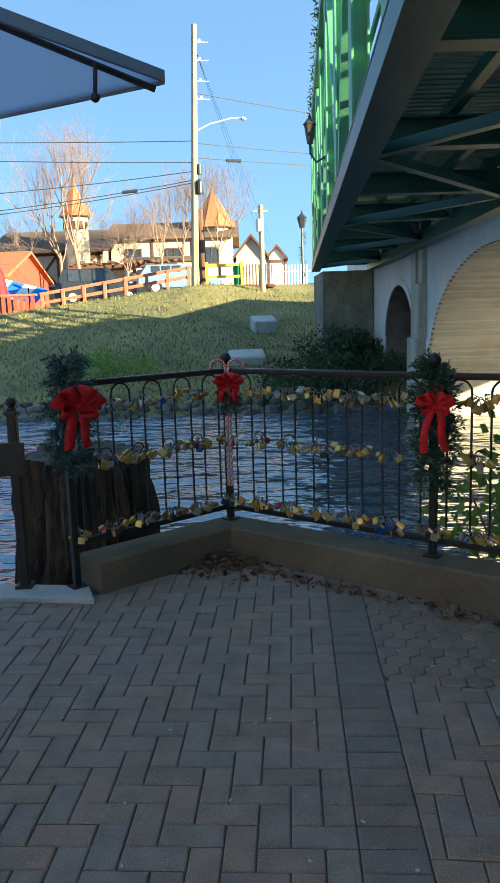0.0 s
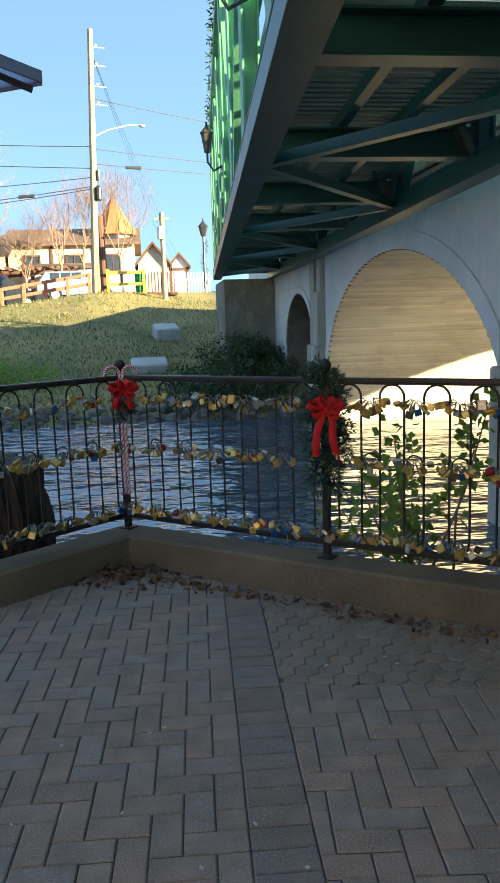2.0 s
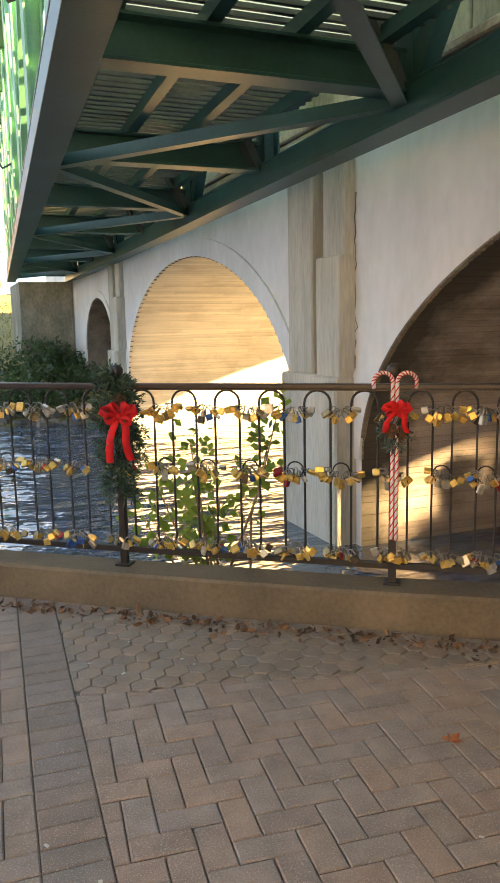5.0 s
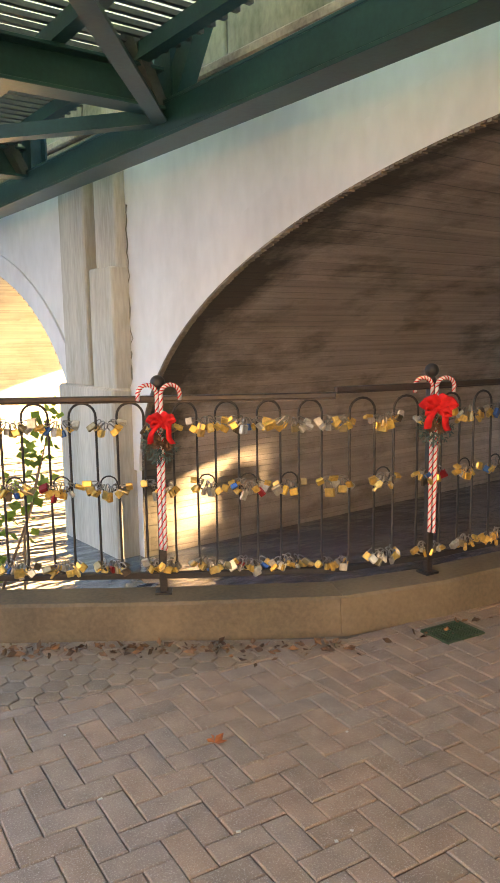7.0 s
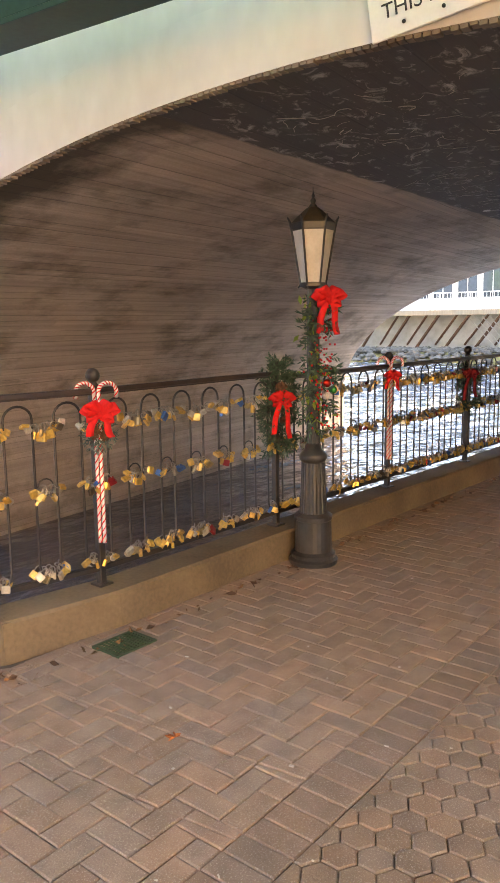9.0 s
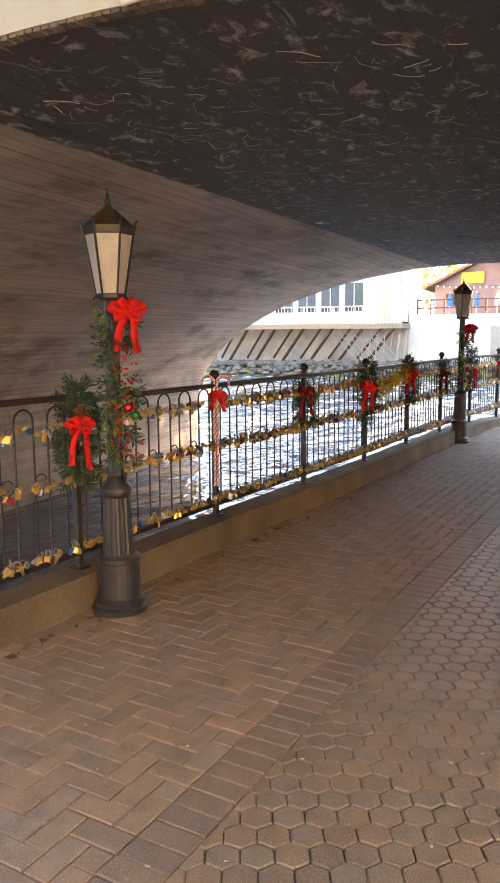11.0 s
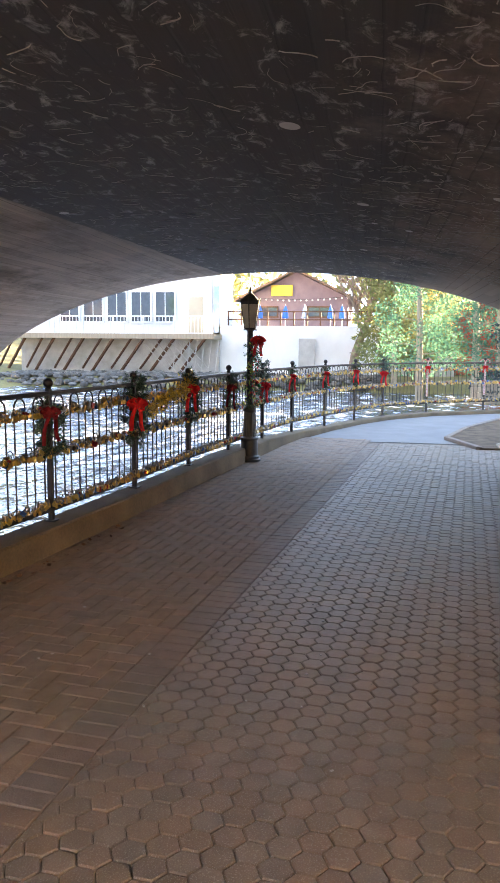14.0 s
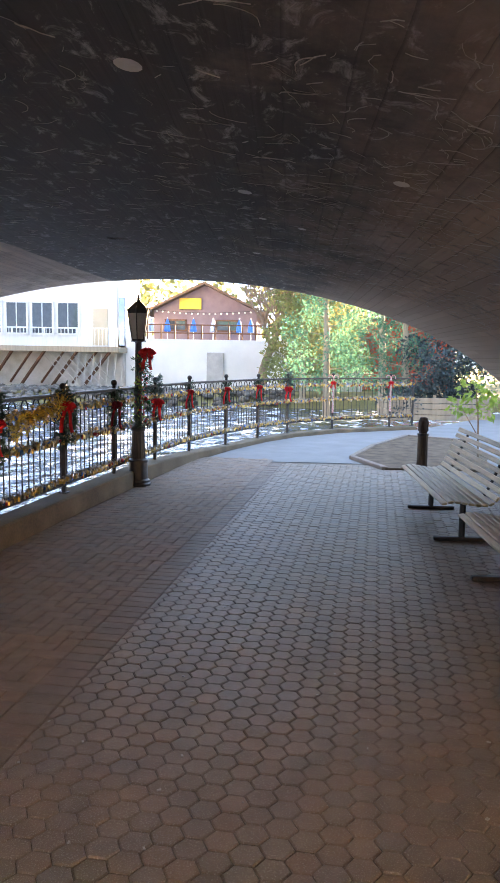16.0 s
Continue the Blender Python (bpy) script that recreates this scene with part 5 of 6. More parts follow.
part("tie_strap", Shape().tube([cs[0] + du * 0.35 + Vector((0, 0, -0.02)), cs[0] + du * 0.36 + Vector((0, 0, -0.12))], 0.008, 6).ball(cs[0] + du * 0.36 + Vector((0, 0, -0.13)), 0.016, 8), m_iron, e, "hanging black strap")

# ---- stump and left sign post ----
s = Shape()
N, K = 110, 26
random.seed(5)
for k in range(K + 1):
    z = -0.65 + 1.32 * k / K
    for i in range(N):
        a = 2 * math.pi * i / N
        c_, s_ = math.cos(a), math.sin(a)
        furrow = abs(noise.noise((c_ * 6, s_ * 6, z * 0.9))) + 0.6 * abs(noise.noise((c_ * 13, s_ * 13, z * 1.6 + 4)))
        r = 0.40 * (0.94 + 0.10 * noise.noise((c_ * 1.6, s_ * 1.6, z * 0.5)) + 0.46 * furrow + 0.05 * noise.noise((c_ * 20, s_ * 20, z * 8))) * (1.10 - 0.10 * k / K)
        top = 0.05 * noise.noise((math.cos(a) * 2, math.sin(a) * 2, 3)) if k == K else 0
        s.v.append((r * math.cos(a), r * math.sin(a), z + top + 0.65))
s.f = [(k * N + i, k * N + (i + 1) % N, k * N + N + (i + 1) % N, k * N + N + i) for k in range(K) for i in range(N)]
s.f.append(tuple(range(K * N, K * N + N)))
thing("tree_stump", s, m_bark, "large weathered tree stump with furrowed bark at the water", "tree stump", smooth=False, at=pose(-1.35, 5.45, -0.65))
e = root("sign_post", (-1.53, 4.42, 0.025), "black iron post with a small dark board", "post")
part("shaft", Shape().box(0, 0, 0.53, 0.055, 0.055, 1.06, None, 0.005).box(0, 0, 0.01, 0.10, 0.10, 0.02).box(0, 0, 1.07, 0.075, 0.075, 0.03, None, 0.005), m_iron, e)
part("ball_finial", Shape().ball((0, 0, 1.135), 0.032, 10).lathe([(0.02, 1.08), (0.03, 1.09), (0.015, 1.11)], 10), m_iron, e, smooth=True)
part("board", Shape().box(-0.13, -0.045, 0.80, 0.40, 0.02, 0.20, None, 0.004), m_iron, e, "dark rectangular board")

# ---- drain and sign on the arch ----
e = root("drain_grate", (3.30, 2.26, 0.0), "green metal drain grate in the paving", "drain", turn=-8)
e.scale = (0.78, 0.72, 1)
part("frame", Shape().box(0, 0.13, 0.002, 0.34, 0.02, 0.014).box(0, -0.13, 0.002, 0.34, 0.02, 0.014).box(-0.16, 0, 0.002, 0.02, 0.26, 0.014).box(0.16, 0, 0.002, 0.02, 0.26, 0.014), m_grate, e)
for i in range(10):
    part("bar", Shape().box(-0.135 + 0.03 * i, 0, 0.003, 0.012, 0.25, 0.012), m_grate, e)
part("bar", Shape().box(0, 0, 0.002, 0.31, 0.012, 0.010), m_grate, e)


def text(name, words, size, at, parent):
    c = bpy.data.curves.new(name, "FONT")
    c.body, c.size, c.extrude = words, size, 0.001
    ob = new(name, c)
    ob.data.materials.append(m_ink)
    ob.parent = parent
    ob.matrix_basis = at
    return ob


e = root("warning_sign", (3.545, 1.02, 2.73), "white notice board with black letters on the arch", "sign")
e.matrix_basis = pose(3.545, 1.02, 2.73, -8, 0, 0)
part("board", Shape().box(0, -0.28, 0.20, 0.012, 0.56, 0.40, None, 0.003), m_signw, e)
face = pose(-0.0075, -0.055, 0.075, 90, 0, -90)
text("lettering", "THIS POINT", 0.082, face, e)
text("lettering", "BE", 0.082, pose(-0.0075, -0.11, 0.185, 90, 0, -90), e)
part("lettering_bar", Shape().box(-0.008, -0.36, 0.212, 0.002, 0.26, 0.055), m_ink, e)
for y in (-0.14, -0.30):
    part("bolt", Shape().ball((-0.008, y, 0.04), 0.008, 8), m_iron, e)

# ---- benches, bollard ----
def bench(x0, x1, y):
    e = root("slatted_bench", ((x0 + x1) / 2, y, 0), "curved varnished slat bench on iron feet", "bench", "benches along the vault wall")
    L = x1 - x0
    curve = [(0.0, 0.425), (-0.055, 0.440), (-0.115, 0.440), (-0.175, 0.432), (-0.235, 0.424), (-0.295, 0.418), (-0.355, 0.418), (-0.41, 0.432), (-0.455, 0.475), (-0.49, 0.54), (-0.52, 0.61), (-0.55, 0.68), (-0.58, 0.75), (-0.61, 0.815), (-0.64, 0.88)]
    for i, (yy, zz) in enumerate(curve):
        a, b = curve[max(0, i - 1)], curve[min(len(curve) - 1, i + 1)]
        ang = math.atan2(b[1] - a[1], b[0] - a[0])
        part("slat", Shape().box(0, 0, 0, L, 0.050, 0.022, Matrix.Translation((0, yy, zz)) @ Matrix.Rotation(ang, 4, "X"), 0.006), m_slat, e)
    for x in (-L * 0.32, L * 0.32):
        s = Shape().tube([(x, yy, zz - 0.028) for yy, zz in curve], 0.016, 6).tube([(x, -0.26, 0.40), (x, -0.26, 0.04)], 0.03, 8).box(x, -0.26, 0.02, 0.06, 0.52, 0.04, None, 0.008)
        part("foot", s, m_iron, e, "black iron foot")


bench(9.9, 12.3, -2.22)
bench(7.1, 9.45, -2.26)
e = root("bollard", (14.32, -2.80, 0), "stubby dark mossy wooden bollard", "bollard")
part("post", Shape().lathe([(0.08, 0), (0.075, 0.5), (0.075, 0.62), (0.06, 0.635), (0.06, 0.66), (0.075, 0.675), (0.075, 0.80), (0.055, 0.86), (0.02, 0.875)], 16), m_bark, e, smooth=False)
part("band", Shape().lathe([(0.079, 0.60), (0.083, 0.605), (0.083, 0.63), (0.079, 0.635)], 16), m_iron, e)


# ---- marks on the soot of the vault ----
def vault_z(y):
    return 0.3 + 2.45 * math.sqrt(1 - ((y - 0.88) / 5.2) ** 2)


for x, y, r in ((6.1, -0.23, 0.065), (7.96, -0.54, 0.055), (8.34, 1.86, 0.05), (8.75, -0.62, 0.035), (8.9, -0.9, 0.04), (7.1, -1.35, 0.05), (10.6, -0.5, 0.05), (5.9, -1.75, 0.05)):
    n_ = 12
    s = Shape().put([(x + r * math.cos(2 * math.pi * k / n_), y + r * 0.8 * math.sin(2 * math.pi * k / n_), vault_z(y + r * 0.8 * math.sin(2 * math.pi * k / n_)) - 0.006) for k in range(n_)], [tuple(range(n_))])
    o = part("plaster_patch", s, m_whitew, bridge, "round pale plaster patch")
    o.location = (-FACE, -7, 0)
random.seed(55)
s = Shape()
for k in range(2400):
    x, y = random.uniform(4.2, 11.5), (-0.6 - 2.9 * random.random() ** 0.75) if k % 6 else random.uniform(-0.6, 1.9)
    a, pts = random.uniform(0, 6.3), []
    turn_ = random.gauss(0, 0.14)
    for i in range(random.randint(3, 9)):
        pts.append((x, y, vault_z(y) - 0.003))
        a += turn_ + random.gauss(0, 0.25)
        x, y = x + 0.024 * math.cos(a), max(-3.4, y + 0.024 * math.sin(a))
    s.tube(pts, random.uniform(0.0009, 0.0027), 3)
o = tagged(part("chalk_scribble", s, m_chalk, bridge, "pale scratched scribbles on the soot"), kind="stuff")
o.location = (-FACE, -7, 0)

# ---- light path, bed and planting past the vault ----
thing("pavement", Shape().prism([(15.62, 0.62), (17.2, 0.14), (18.55, -0.40), (19.65, -1.00), (20.85, -2.02), (21.80, -3.42), (22.2, -4.1), (27, -7), (42, -14), (42, -22), (24, -11), (15.62, -8)], -0.07, -0.008), m_path, "pale concrete riverside path", "path", kind="structure")
thing("planting_bed", Shape().prism([(14.9, -2.35), (16.2, -1.95), (18.0, -2.5), (20.2, -3.5), (19.4, -4.6), (16.8, -4.4), (15.0, -3.9)], -0.05, 0.03), m_dirt, "bare soil planting bed", "planting bed", kind="structure")
s = Shape()
for a, b in zip([(14.9, -2.35), (16.2, -1.95), (18.0, -2.5), (20.2, -3.5)], [(16.2, -1.95), (18.0, -2.5), (20.2, -3.5), (19.4, -4.6)]):
    s.beam((*a, 0.02), (*b, 0.02), 0.10, 0.07, 0.01)
thing("bed_edging", s, m_soldier, "paver edging round the planting bed", "edging", kind="structure")


# Shafts cut through the crowns to light a patch on the vault wall.
SUN_SHAFTS = [(Vector((4.15, 6.08, 0.0)), 0.34), (Vector((3.75, 6.08, -0.30)), 0.32), (Vector((4.55, 6.08, 0.10)), 0.32)]


def in_sun_shaft(p):
    """Whether p lies in a shaft kept free of leaves for the sun patch."""
    return any(((p - c) - to_sun * (p - c).dot(to_sun)).length < r for c, r in SUN_SHAFTS)


def leaf_cloud(name, blobs, per, size, material, width=0.5, parent=None, label=""):
    """Foliage: leaves strewn through uneven clumps, each (x, y, z, rx, rz)."""
    s = Shape()
    for x, y, z, rx, rz in blobs:
        for _ in range(per):
            d = Vector((random.gauss(0, 1), random.gauss(0, 1), random.gauss(0, 1))).normalized()
            r = random.random() ** 0.45
            p = Vector((x + d.x * rx * r, y + d.y * rx * r, z + d.z * rz * r))
            if parent and in_sun_shaft(parent.matrix_basis.translation + p):
                continue
            s.leaf(p, d + Vector((random.gauss(0, 0.7), random.gauss(0, 0.7), random.gauss(0, 0.7))), size * random.uniform(0.6, 1.3), width, 0.15)
    return part(name, s, material, parent, label)


def branches(s, p, d, length, r, depth, spread=0.55, lift=0.1, kids=3):
    pts, q, v = [Vector(p)], Vector(p), Vector(d).normalized()
    for i in range(4):
        v = (v + Vector((random.gauss(0, 0.12), random.gauss(0, 0.12), random.gauss(lift * 0.3, 0.06)))).normalized()
        q = q + v * length / 4
        pts.append(q.copy())
    s.tube(pts, [r * (1 - 0.45 * i / 4) for i in range(5)], 5 if depth > 1 else 3, False)
    if depth > 0:
        for k in range(kids + (depth > 2)):
            t = random.uniform(0.45, 1.0)
            o = pts[min(4, int(t * 4 + 0.5))]
            w = (v + Vector((random.gauss(0, spread), random.gauss(0, spread), random.gauss(lift, spread * 0.7)))).normalized()
            branches(s, o, w, length * random.uniform(0.55, 0.8), r * 0.5, depth - 1, spread, lift, kids)


def bare_tree(p, height, r, seed, label, depth=4, lean=(0, 0)):
    random.seed(seed)
    e = root("bare_tree", p, label, "tree")
    part("trunk", Shape().tube([(0, 0, -0.3), (lean[0] * 0.3, lean[1] * 0.3, height * 0.18), (lean[0], lean[1], height * 0.36)], [r * 0.75, r * 0.6, r * 0.45], 8), m_twig, e)
    s = Shape()
    for k in range(4):
        a = k * 1.6 + random.random()
        branches(s, (lean[0], lean[1], height * (0.30 + 0.02 * k)), (math.cos(a) * 0.5, math.sin(a) * 0.5, 1), height * 0.30, r * 0.30, depth, 0.5, 0.25)
    part("branchwork", s, m_twig, e, "fine leafless twigs")
    return e


def leafy_tree(p, height, crown, per, size, material, label, seed, blobs=16, low=0.3):
    random.seed(seed)
    e = root("riverside_tree", p, label, "tree")
    part("trunk", Shape().tube([(0, 0, -0.2), (0.1, 0.05, height * 0.4), (0.15, 0.2, height * 0.85)], [height * 0.022, height * 0.017, height * 0.006], 8), m_pole, e)
    s, bl = Shape(), []
    for k in range(blobs):
        t = low + (1 - low) * (k + 0.5) / blobs
        a = k * 2.4
        r = crown * (1.05 - 0.75 * t) * random.uniform(0.5, 1.0)
        c = (r * math.cos(a), r * math.sin(a), height * t)
        s.tube([(0.1, 0.05, height * t * 0.92), c], [0.03, 0.008], 5)
        bl.append((*c, crown * random.uniform(0.28, 0.42), crown * random.uniform(0.2, 0.32)))
    part("branchwork", s, m_pole, e)
    leaf_cloud("crown", bl, per, size, material, 0.45, e)
    return e


# Trees past y -8 are added, mostly unseen, to block the low sun.
for k, (x, y, h, c, mm) in enumerate([(30, -2.2, 6.5, 2.0, m_conifer), (33, -4.5, 7.0, 2.4, m_conifer), (29, -4.8, 6.0, 1.9, m_conifer), (38, -1.5, 6.8, 2.4, m_autumn), (41, -3.0, 7.5, 2.8, m_autumn), (47, -3, 9, 3.0, m_conifer),
                                      (30, -9.0, 9.0, 3.2, m_conifer), (33, -12.5, 10, 3.6, m_autumn), (28, -12.0, 8.0, 3.0, m_conifer), (36, -16, 11, 3.8, m_conifer), (26.5, -9.2, 6.0, 2.4, m_dkleaf), (27.0, -14.5, 9, 3.4, m_dkleaf), (31.5, -16, 10, 3.6, m_conifer), (25.0, -11.6, 9.0, 3.0, m_dkleaf), (36, -11, 13, 4.0, m_dkleaf), (31, -12, 12, 3.6, m_dkleaf), (29, -15, 12, 4, m_dkleaf)]):
    leafy_tree((x, y, -0.1), h, c, 430, 0.11 if x < 34 else 0.20, mm, ("green riverside conifer with drooping sprays", "tree in yellowing autumn leaf", "dark evergreen tree added to block the low sun")[0 if mm is m_conifer else 1 if mm is m_autumn else 2], 40 + k, 18, 0.12)
# Unseen row added to thin the direct sun entering the vault.
for k, y in enumerate((-14.5, -17.2, -20, -22.8, -25.5)):
    leafy_tree((44 + 1.6 * (k % 2), y, -0.1), 13.5, 3.6, 330, 0.5, m_dkleaf, "tall dense evergreen added out of view against the sun", 70 + k, 20, 0.15)
random.seed(77)
e = root("evergreen_shrub", (27.2, -5.5, -0.08), "dense dark blue-green evergreen shrub", "shrub")
part("stem", Shape().tube([(0, 0, 0), (0, 0, 1.2)], 0.06, 6), m_pole, e)
leaf_cloud("foliage", [(random.gauss(0, 0.55), random.gauss(0, 0.75), random.uniform(0.4, 2.2), 0.6, 0.5) for _ in range(22)], 260, 0.13, m_dkleaf, 0.5, e)
e = root("young_shrub", (16.1, -4.05, 0.03), "thin young shrub with yellow-green leaves", "shrub")
part("stem", Shape().tube([(0, 0, 0), (0.03, 0.02, 0.7), (0.0, 0.1, 1.3)], [0.02, 0.015, 0.006], 6).tube([(0.02, 0.01, 0.4), (0.1, 0.3, 0.9)], [0.012, 0.005], 5), m_twig, e)
leaf_cloud("foliage", [(0, 0.1, 1.2, 0.28, 0.22), (0.1, 0.3, 0.9, 0.2, 0.15), (0, -0.1, 0.9, 0.2, 0.2)], 55, 0.13, m_leafy, 0.5, e)
e = root("wooden_fence", (26.0, -5.2, -0.08), "low weathered plank fence", "fence")
for k in range(4):
    part("board", Shape().box(0, 0, 0.10 + 0.17 * k, 0.05, 3.4, 0.155, None, 0.01), m_pole, e)
for y in (-1.6, 0, 1.6):
    part("post", Shape().box(0.06, y, 0.38, 0.09, 0.09, 0.78, None, 0.01), m_pole, e)

# ---- house shapes ----
def house(name, x0, x1, y0, y1, z0, ze, zr, wall, roof, label, ridge="x", over=0.4, category="house"):
    """Walls with gables and a pitched roof with thickness."""
    e = root(name, ((x0 + x1) / 2, (y0 + y1) / 2, z0), label, category)
    hx, hy, e1, r1 = (x1 - x0) / 2, (y1 - y0) / 2, ze - z0, zr - z0
    s = Shape()
    if ridge == "x":
        prof = [(-hy, 0), (hy, 0), (hy, e1), (0, r1), (-hy, e1)]
        vs = [(x, p[0], p[1]) for x in (-hx, hx) for p in prof]
    else:
        prof = [(-hx, 0), (hx, 0), (hx, e1), (0, r1), (-hx, e1)]
        vs = [(p[0], y, p[1]) for y in (-hy, hy) for p in prof]
    s.put(vs, [(0, 1, 2, 3, 4), (9, 8, 7, 6, 5)] + [(i, i + 5, (i + 1) % 5 + 5, (i + 1) % 5) for i in range(5)])
    part("wall", s, wall, e)
    for sg in (-1, 1):
        if ridge == "x":
            d = Vector((0, sg * hy, e1 - r1))
            a, b = Vector((-hx - over, 0, r1 + 0.03)), Vector((hx + over, 0, r1 + 0.03))
        else:
            d = Vector((sg * hx, 0, e1 - r1))
            a, b = Vector((0, -hy - over, r1 + 0.03)), Vector((0, hy + over, r1 + 0.03))
        d = d * (1 + over / d.length)
        q = [a, b, b + d, a + d]
        up = Vector((0, 0, 0.16))
        part("roof", Shape().put(q + [v + up for v in q], [(0, 1, 2, 3), (7, 6, 5, 4), (0, 4, 5, 1), (1, 5, 6, 2), (2, 6, 7, 3), (3, 7, 4, 0)]), roof, e)
    return e


def window(parent, c, w, h, axis="y", frame_mat=None):
    """A framed pane on a wall that faces -y (axis y) or -x (axis x)."""
    cx, cy, cz = c
    f = frame_mat or m_timber
    bx = (lambda a, b, x, z: Shape().box(cx + x, cy - 0.03, cz + z, a, 0.06, b)) if axis == "y" else (lambda a, b, x, z: Shape().box(cx - 0.03, cy + x, cz + z, 0.06, a, b))
    o = part("window", bx(w, h, 0, 0), m_glassd, parent, "dark glazed window")
    for x, z, a, b in ((0, h / 2, w + 0.12, 0.10), (0, -h / 2, w + 0.16, 0.10), (-w / 2, 0, 0.10, h), (w / 2, 0, 0.10, h), (0, 0, 0.05, h)):
        sh = bx(a, b, x, z)
        sh.v = [(p[0] - (0.03 if axis == "x" else 0), p[1] - (0.03 if axis == "y" else 0), p[2]) for p in sh.v]
        part("frame", sh, f, o)


def timbers(parent, lines, y):
    for a, b in lines:
        part("timber", Shape().beam((a[0], y, a[1]), (b[0], y, b[1]), 0.08, 0.16), m_timber, parent)


# street on the far bank
thing("road", Shape().put([(-60, 36.5, crest(-60) + 0.03), (-9.4, 36.5, 2.05), (-1.8, 36.5, 3.14), (40, 36.5, 3.14), (40, 48, 3.14), (-1.8, 48, 3.14), (-9.4, 48, 2.05), (-60, 48, crest(-60) + 0.03)], [(0, 1, 6, 7), (1, 2, 5, 6), (2, 3, 4, 5)]), m_asphalt, "asphalt street at the top of the bank", "road", kind="structure")
h = house("red_restaurant", -22, -12.9, 41, 50, 1.2, 4.2, 5.7, m_redwood, m_roofr, "red timber restaurant with orange tiled roof", "x", 0.3, "restaurant")
for k in range(3):
    window(h, (-3 + 3.0 * k, -4.52, 2.6), 1.4, 1.2, "y", m_whitew)
h = house("alpine_building", -16.5, -9.6, 52, 60, 1.4, 6.5, 8.0, m_cream, m_roofb, "cream half-timbered alpine building with brown roof", "x", 0.7, "building")
timbers(h, [((-3.4, 2.6), (3.4, 2.6)), ((-3.4, 4.8), (3.4, 4.8)), ((-3.2, 0), (-3.2, 5)), ((-1.4, 0), (-1.4, 5)), ((0.4, 0), (0.4, 5)), ((3.2, 0), (3.2, 5)), ((-1.4, 2.6), (0.4, 4.8)), ((0.4, 2.6), (-1.4, 4.8)), ((0.4, 2.6), (3.2, 4.8))], -4.03)
for x in (-2.3, 1.8):
    window(h, (x, -4.02, 1.5), 0.9, 1.2), window(h, (x, -4.02, 3.7), 0.9, 1.1)
e = root("clock_tower", (-11.1, 51.2, 1.8), "cream octagonal tower with orange spire", "tower")
part("shaft", Shape().lathe([(1.05, 0), (1.05, 2.2), (0.80, 2.8), (0.80, 6.7)], 8), m_cream, e)
part("roof", Shape().lathe([(1.15, 6.68), (0.98, 6.95), (0.42, 7.9), (0.15, 8.7), (0.02, 9.5)], 8), m_roofr, e, "flared orange spire")
for k in range(5):
    a = -math.pi / 2 + (k - 2) * 0.6
    part("window", Shape().box(0, 0, 0, 0.26, 0.10, 0.5, pose(0.77 * math.cos(a), 0.77 * math.sin(a), 6.1, 0, 0, math.degrees(a) + 90), 0.02), m_timber, e, "small arched opening")
h = house("long_building", -9.4, -1.0, 54, 62, 2.4, 7.3, 8.6, m_cream, m_roofb, "long cream building with brown roof and pergola", "x", 0.5, "building")
for x in (-2.6, 0.2, 2.8):
    window(h, (x, -4.02, 3.6), 1.0, 1.1)
timbers(h, [((-4.2, 2.9), (4.2, 2.9)), ((-1.3, 2.9), (-1.3, 4.9)), ((1.5, 2.9), (1.5, 4.9))], -4.03)
h = house("white_annex", -8.0, -3.0, 50.5, 53.9, 2.4, 5.4, 5.7, m_whitew, m_roofb, "low white annex with flat eaves", "x", 0.2, "building")
window(h, (1.6, -1.72, 1.4), 1.0, 1.1, "y", m_whitew)
e = root("turret", (-2.3, 56, 2.6), "cream turret with conical orange roof", "tower")
part("shaft", Shape().lathe([(1.35, 0), (1.35, 5.6)], 10), m_cream, e)
part("roof", Shape().lathe([(1.75, 5.4), (1.1, 6.4), (0.5, 7.4), (0.03, 8.2)], 10), m_roofr, e, "conical orange roof")
part("window", Shape().box(0, -1.36, 5.0, 0.8, 0.1, 0.5, None, 0.02), m_glassd, e)
e = root("pergola", (-8.6, 49.5, 2.2), "brown timber pergola with rough beams", "pergola")
for x in (-1.8, -0.2, 1.4, 3.0):
    part("post", Shape().box(x, 0, 1.5, 0.2, 0.2, 3.0), m_timber, e)
for k in range(14):
    part("beam", Shape().beam((-2.3 + 0.45 * k, -1.0, 3.05 + 0.12 * (k % 2)), (-2.3 + 0.45 * k, 2.0, 3.05 + 0.12 * (k % 3)), 0.12, 0.16), m_timber, e)
for y in (-0.8, 0, 1.6):
    part("beam", Shape().beam((-2.6, y, 2.9), (4.2, y, 2.9), 0.14, 0.2), m_timber, e)
h = house("small_hut", -0.55, 1.05, 42, 45, 3.1, 4.95, 5.9, m_cream, m_timber, "small cream hut with steep brown gable", "y", 0.3, "hut")
h = house("white_kiosk", 1.25, 2.35, 46, 48, 3.1, 5.05, 5.7, m_whitew, m_timber, "white kiosk with pointed gable", "y", 0.2, "hut")
timbers(h, [((-0.5, 0), (-0.5, 1.9)), ((0.5, 0), (0.5, 1.9)), ((-0.5, 1.8), (0.5, 1.8))], -1.03)

# red rail, deck, yellow landing, white fence
e = root("red_street_railing", (-6, 34.3, 2.4), "salmon-red painted wooden street railing", "railing")
for k in range(8):
    x = -9.2 + 0.94 * k
    part("post", Shape().box(x + 6, 0, crest(x) - 2.4 + 0.42, 0.14, 0.14, 1.05, None, 0.01), m_redrail, e)
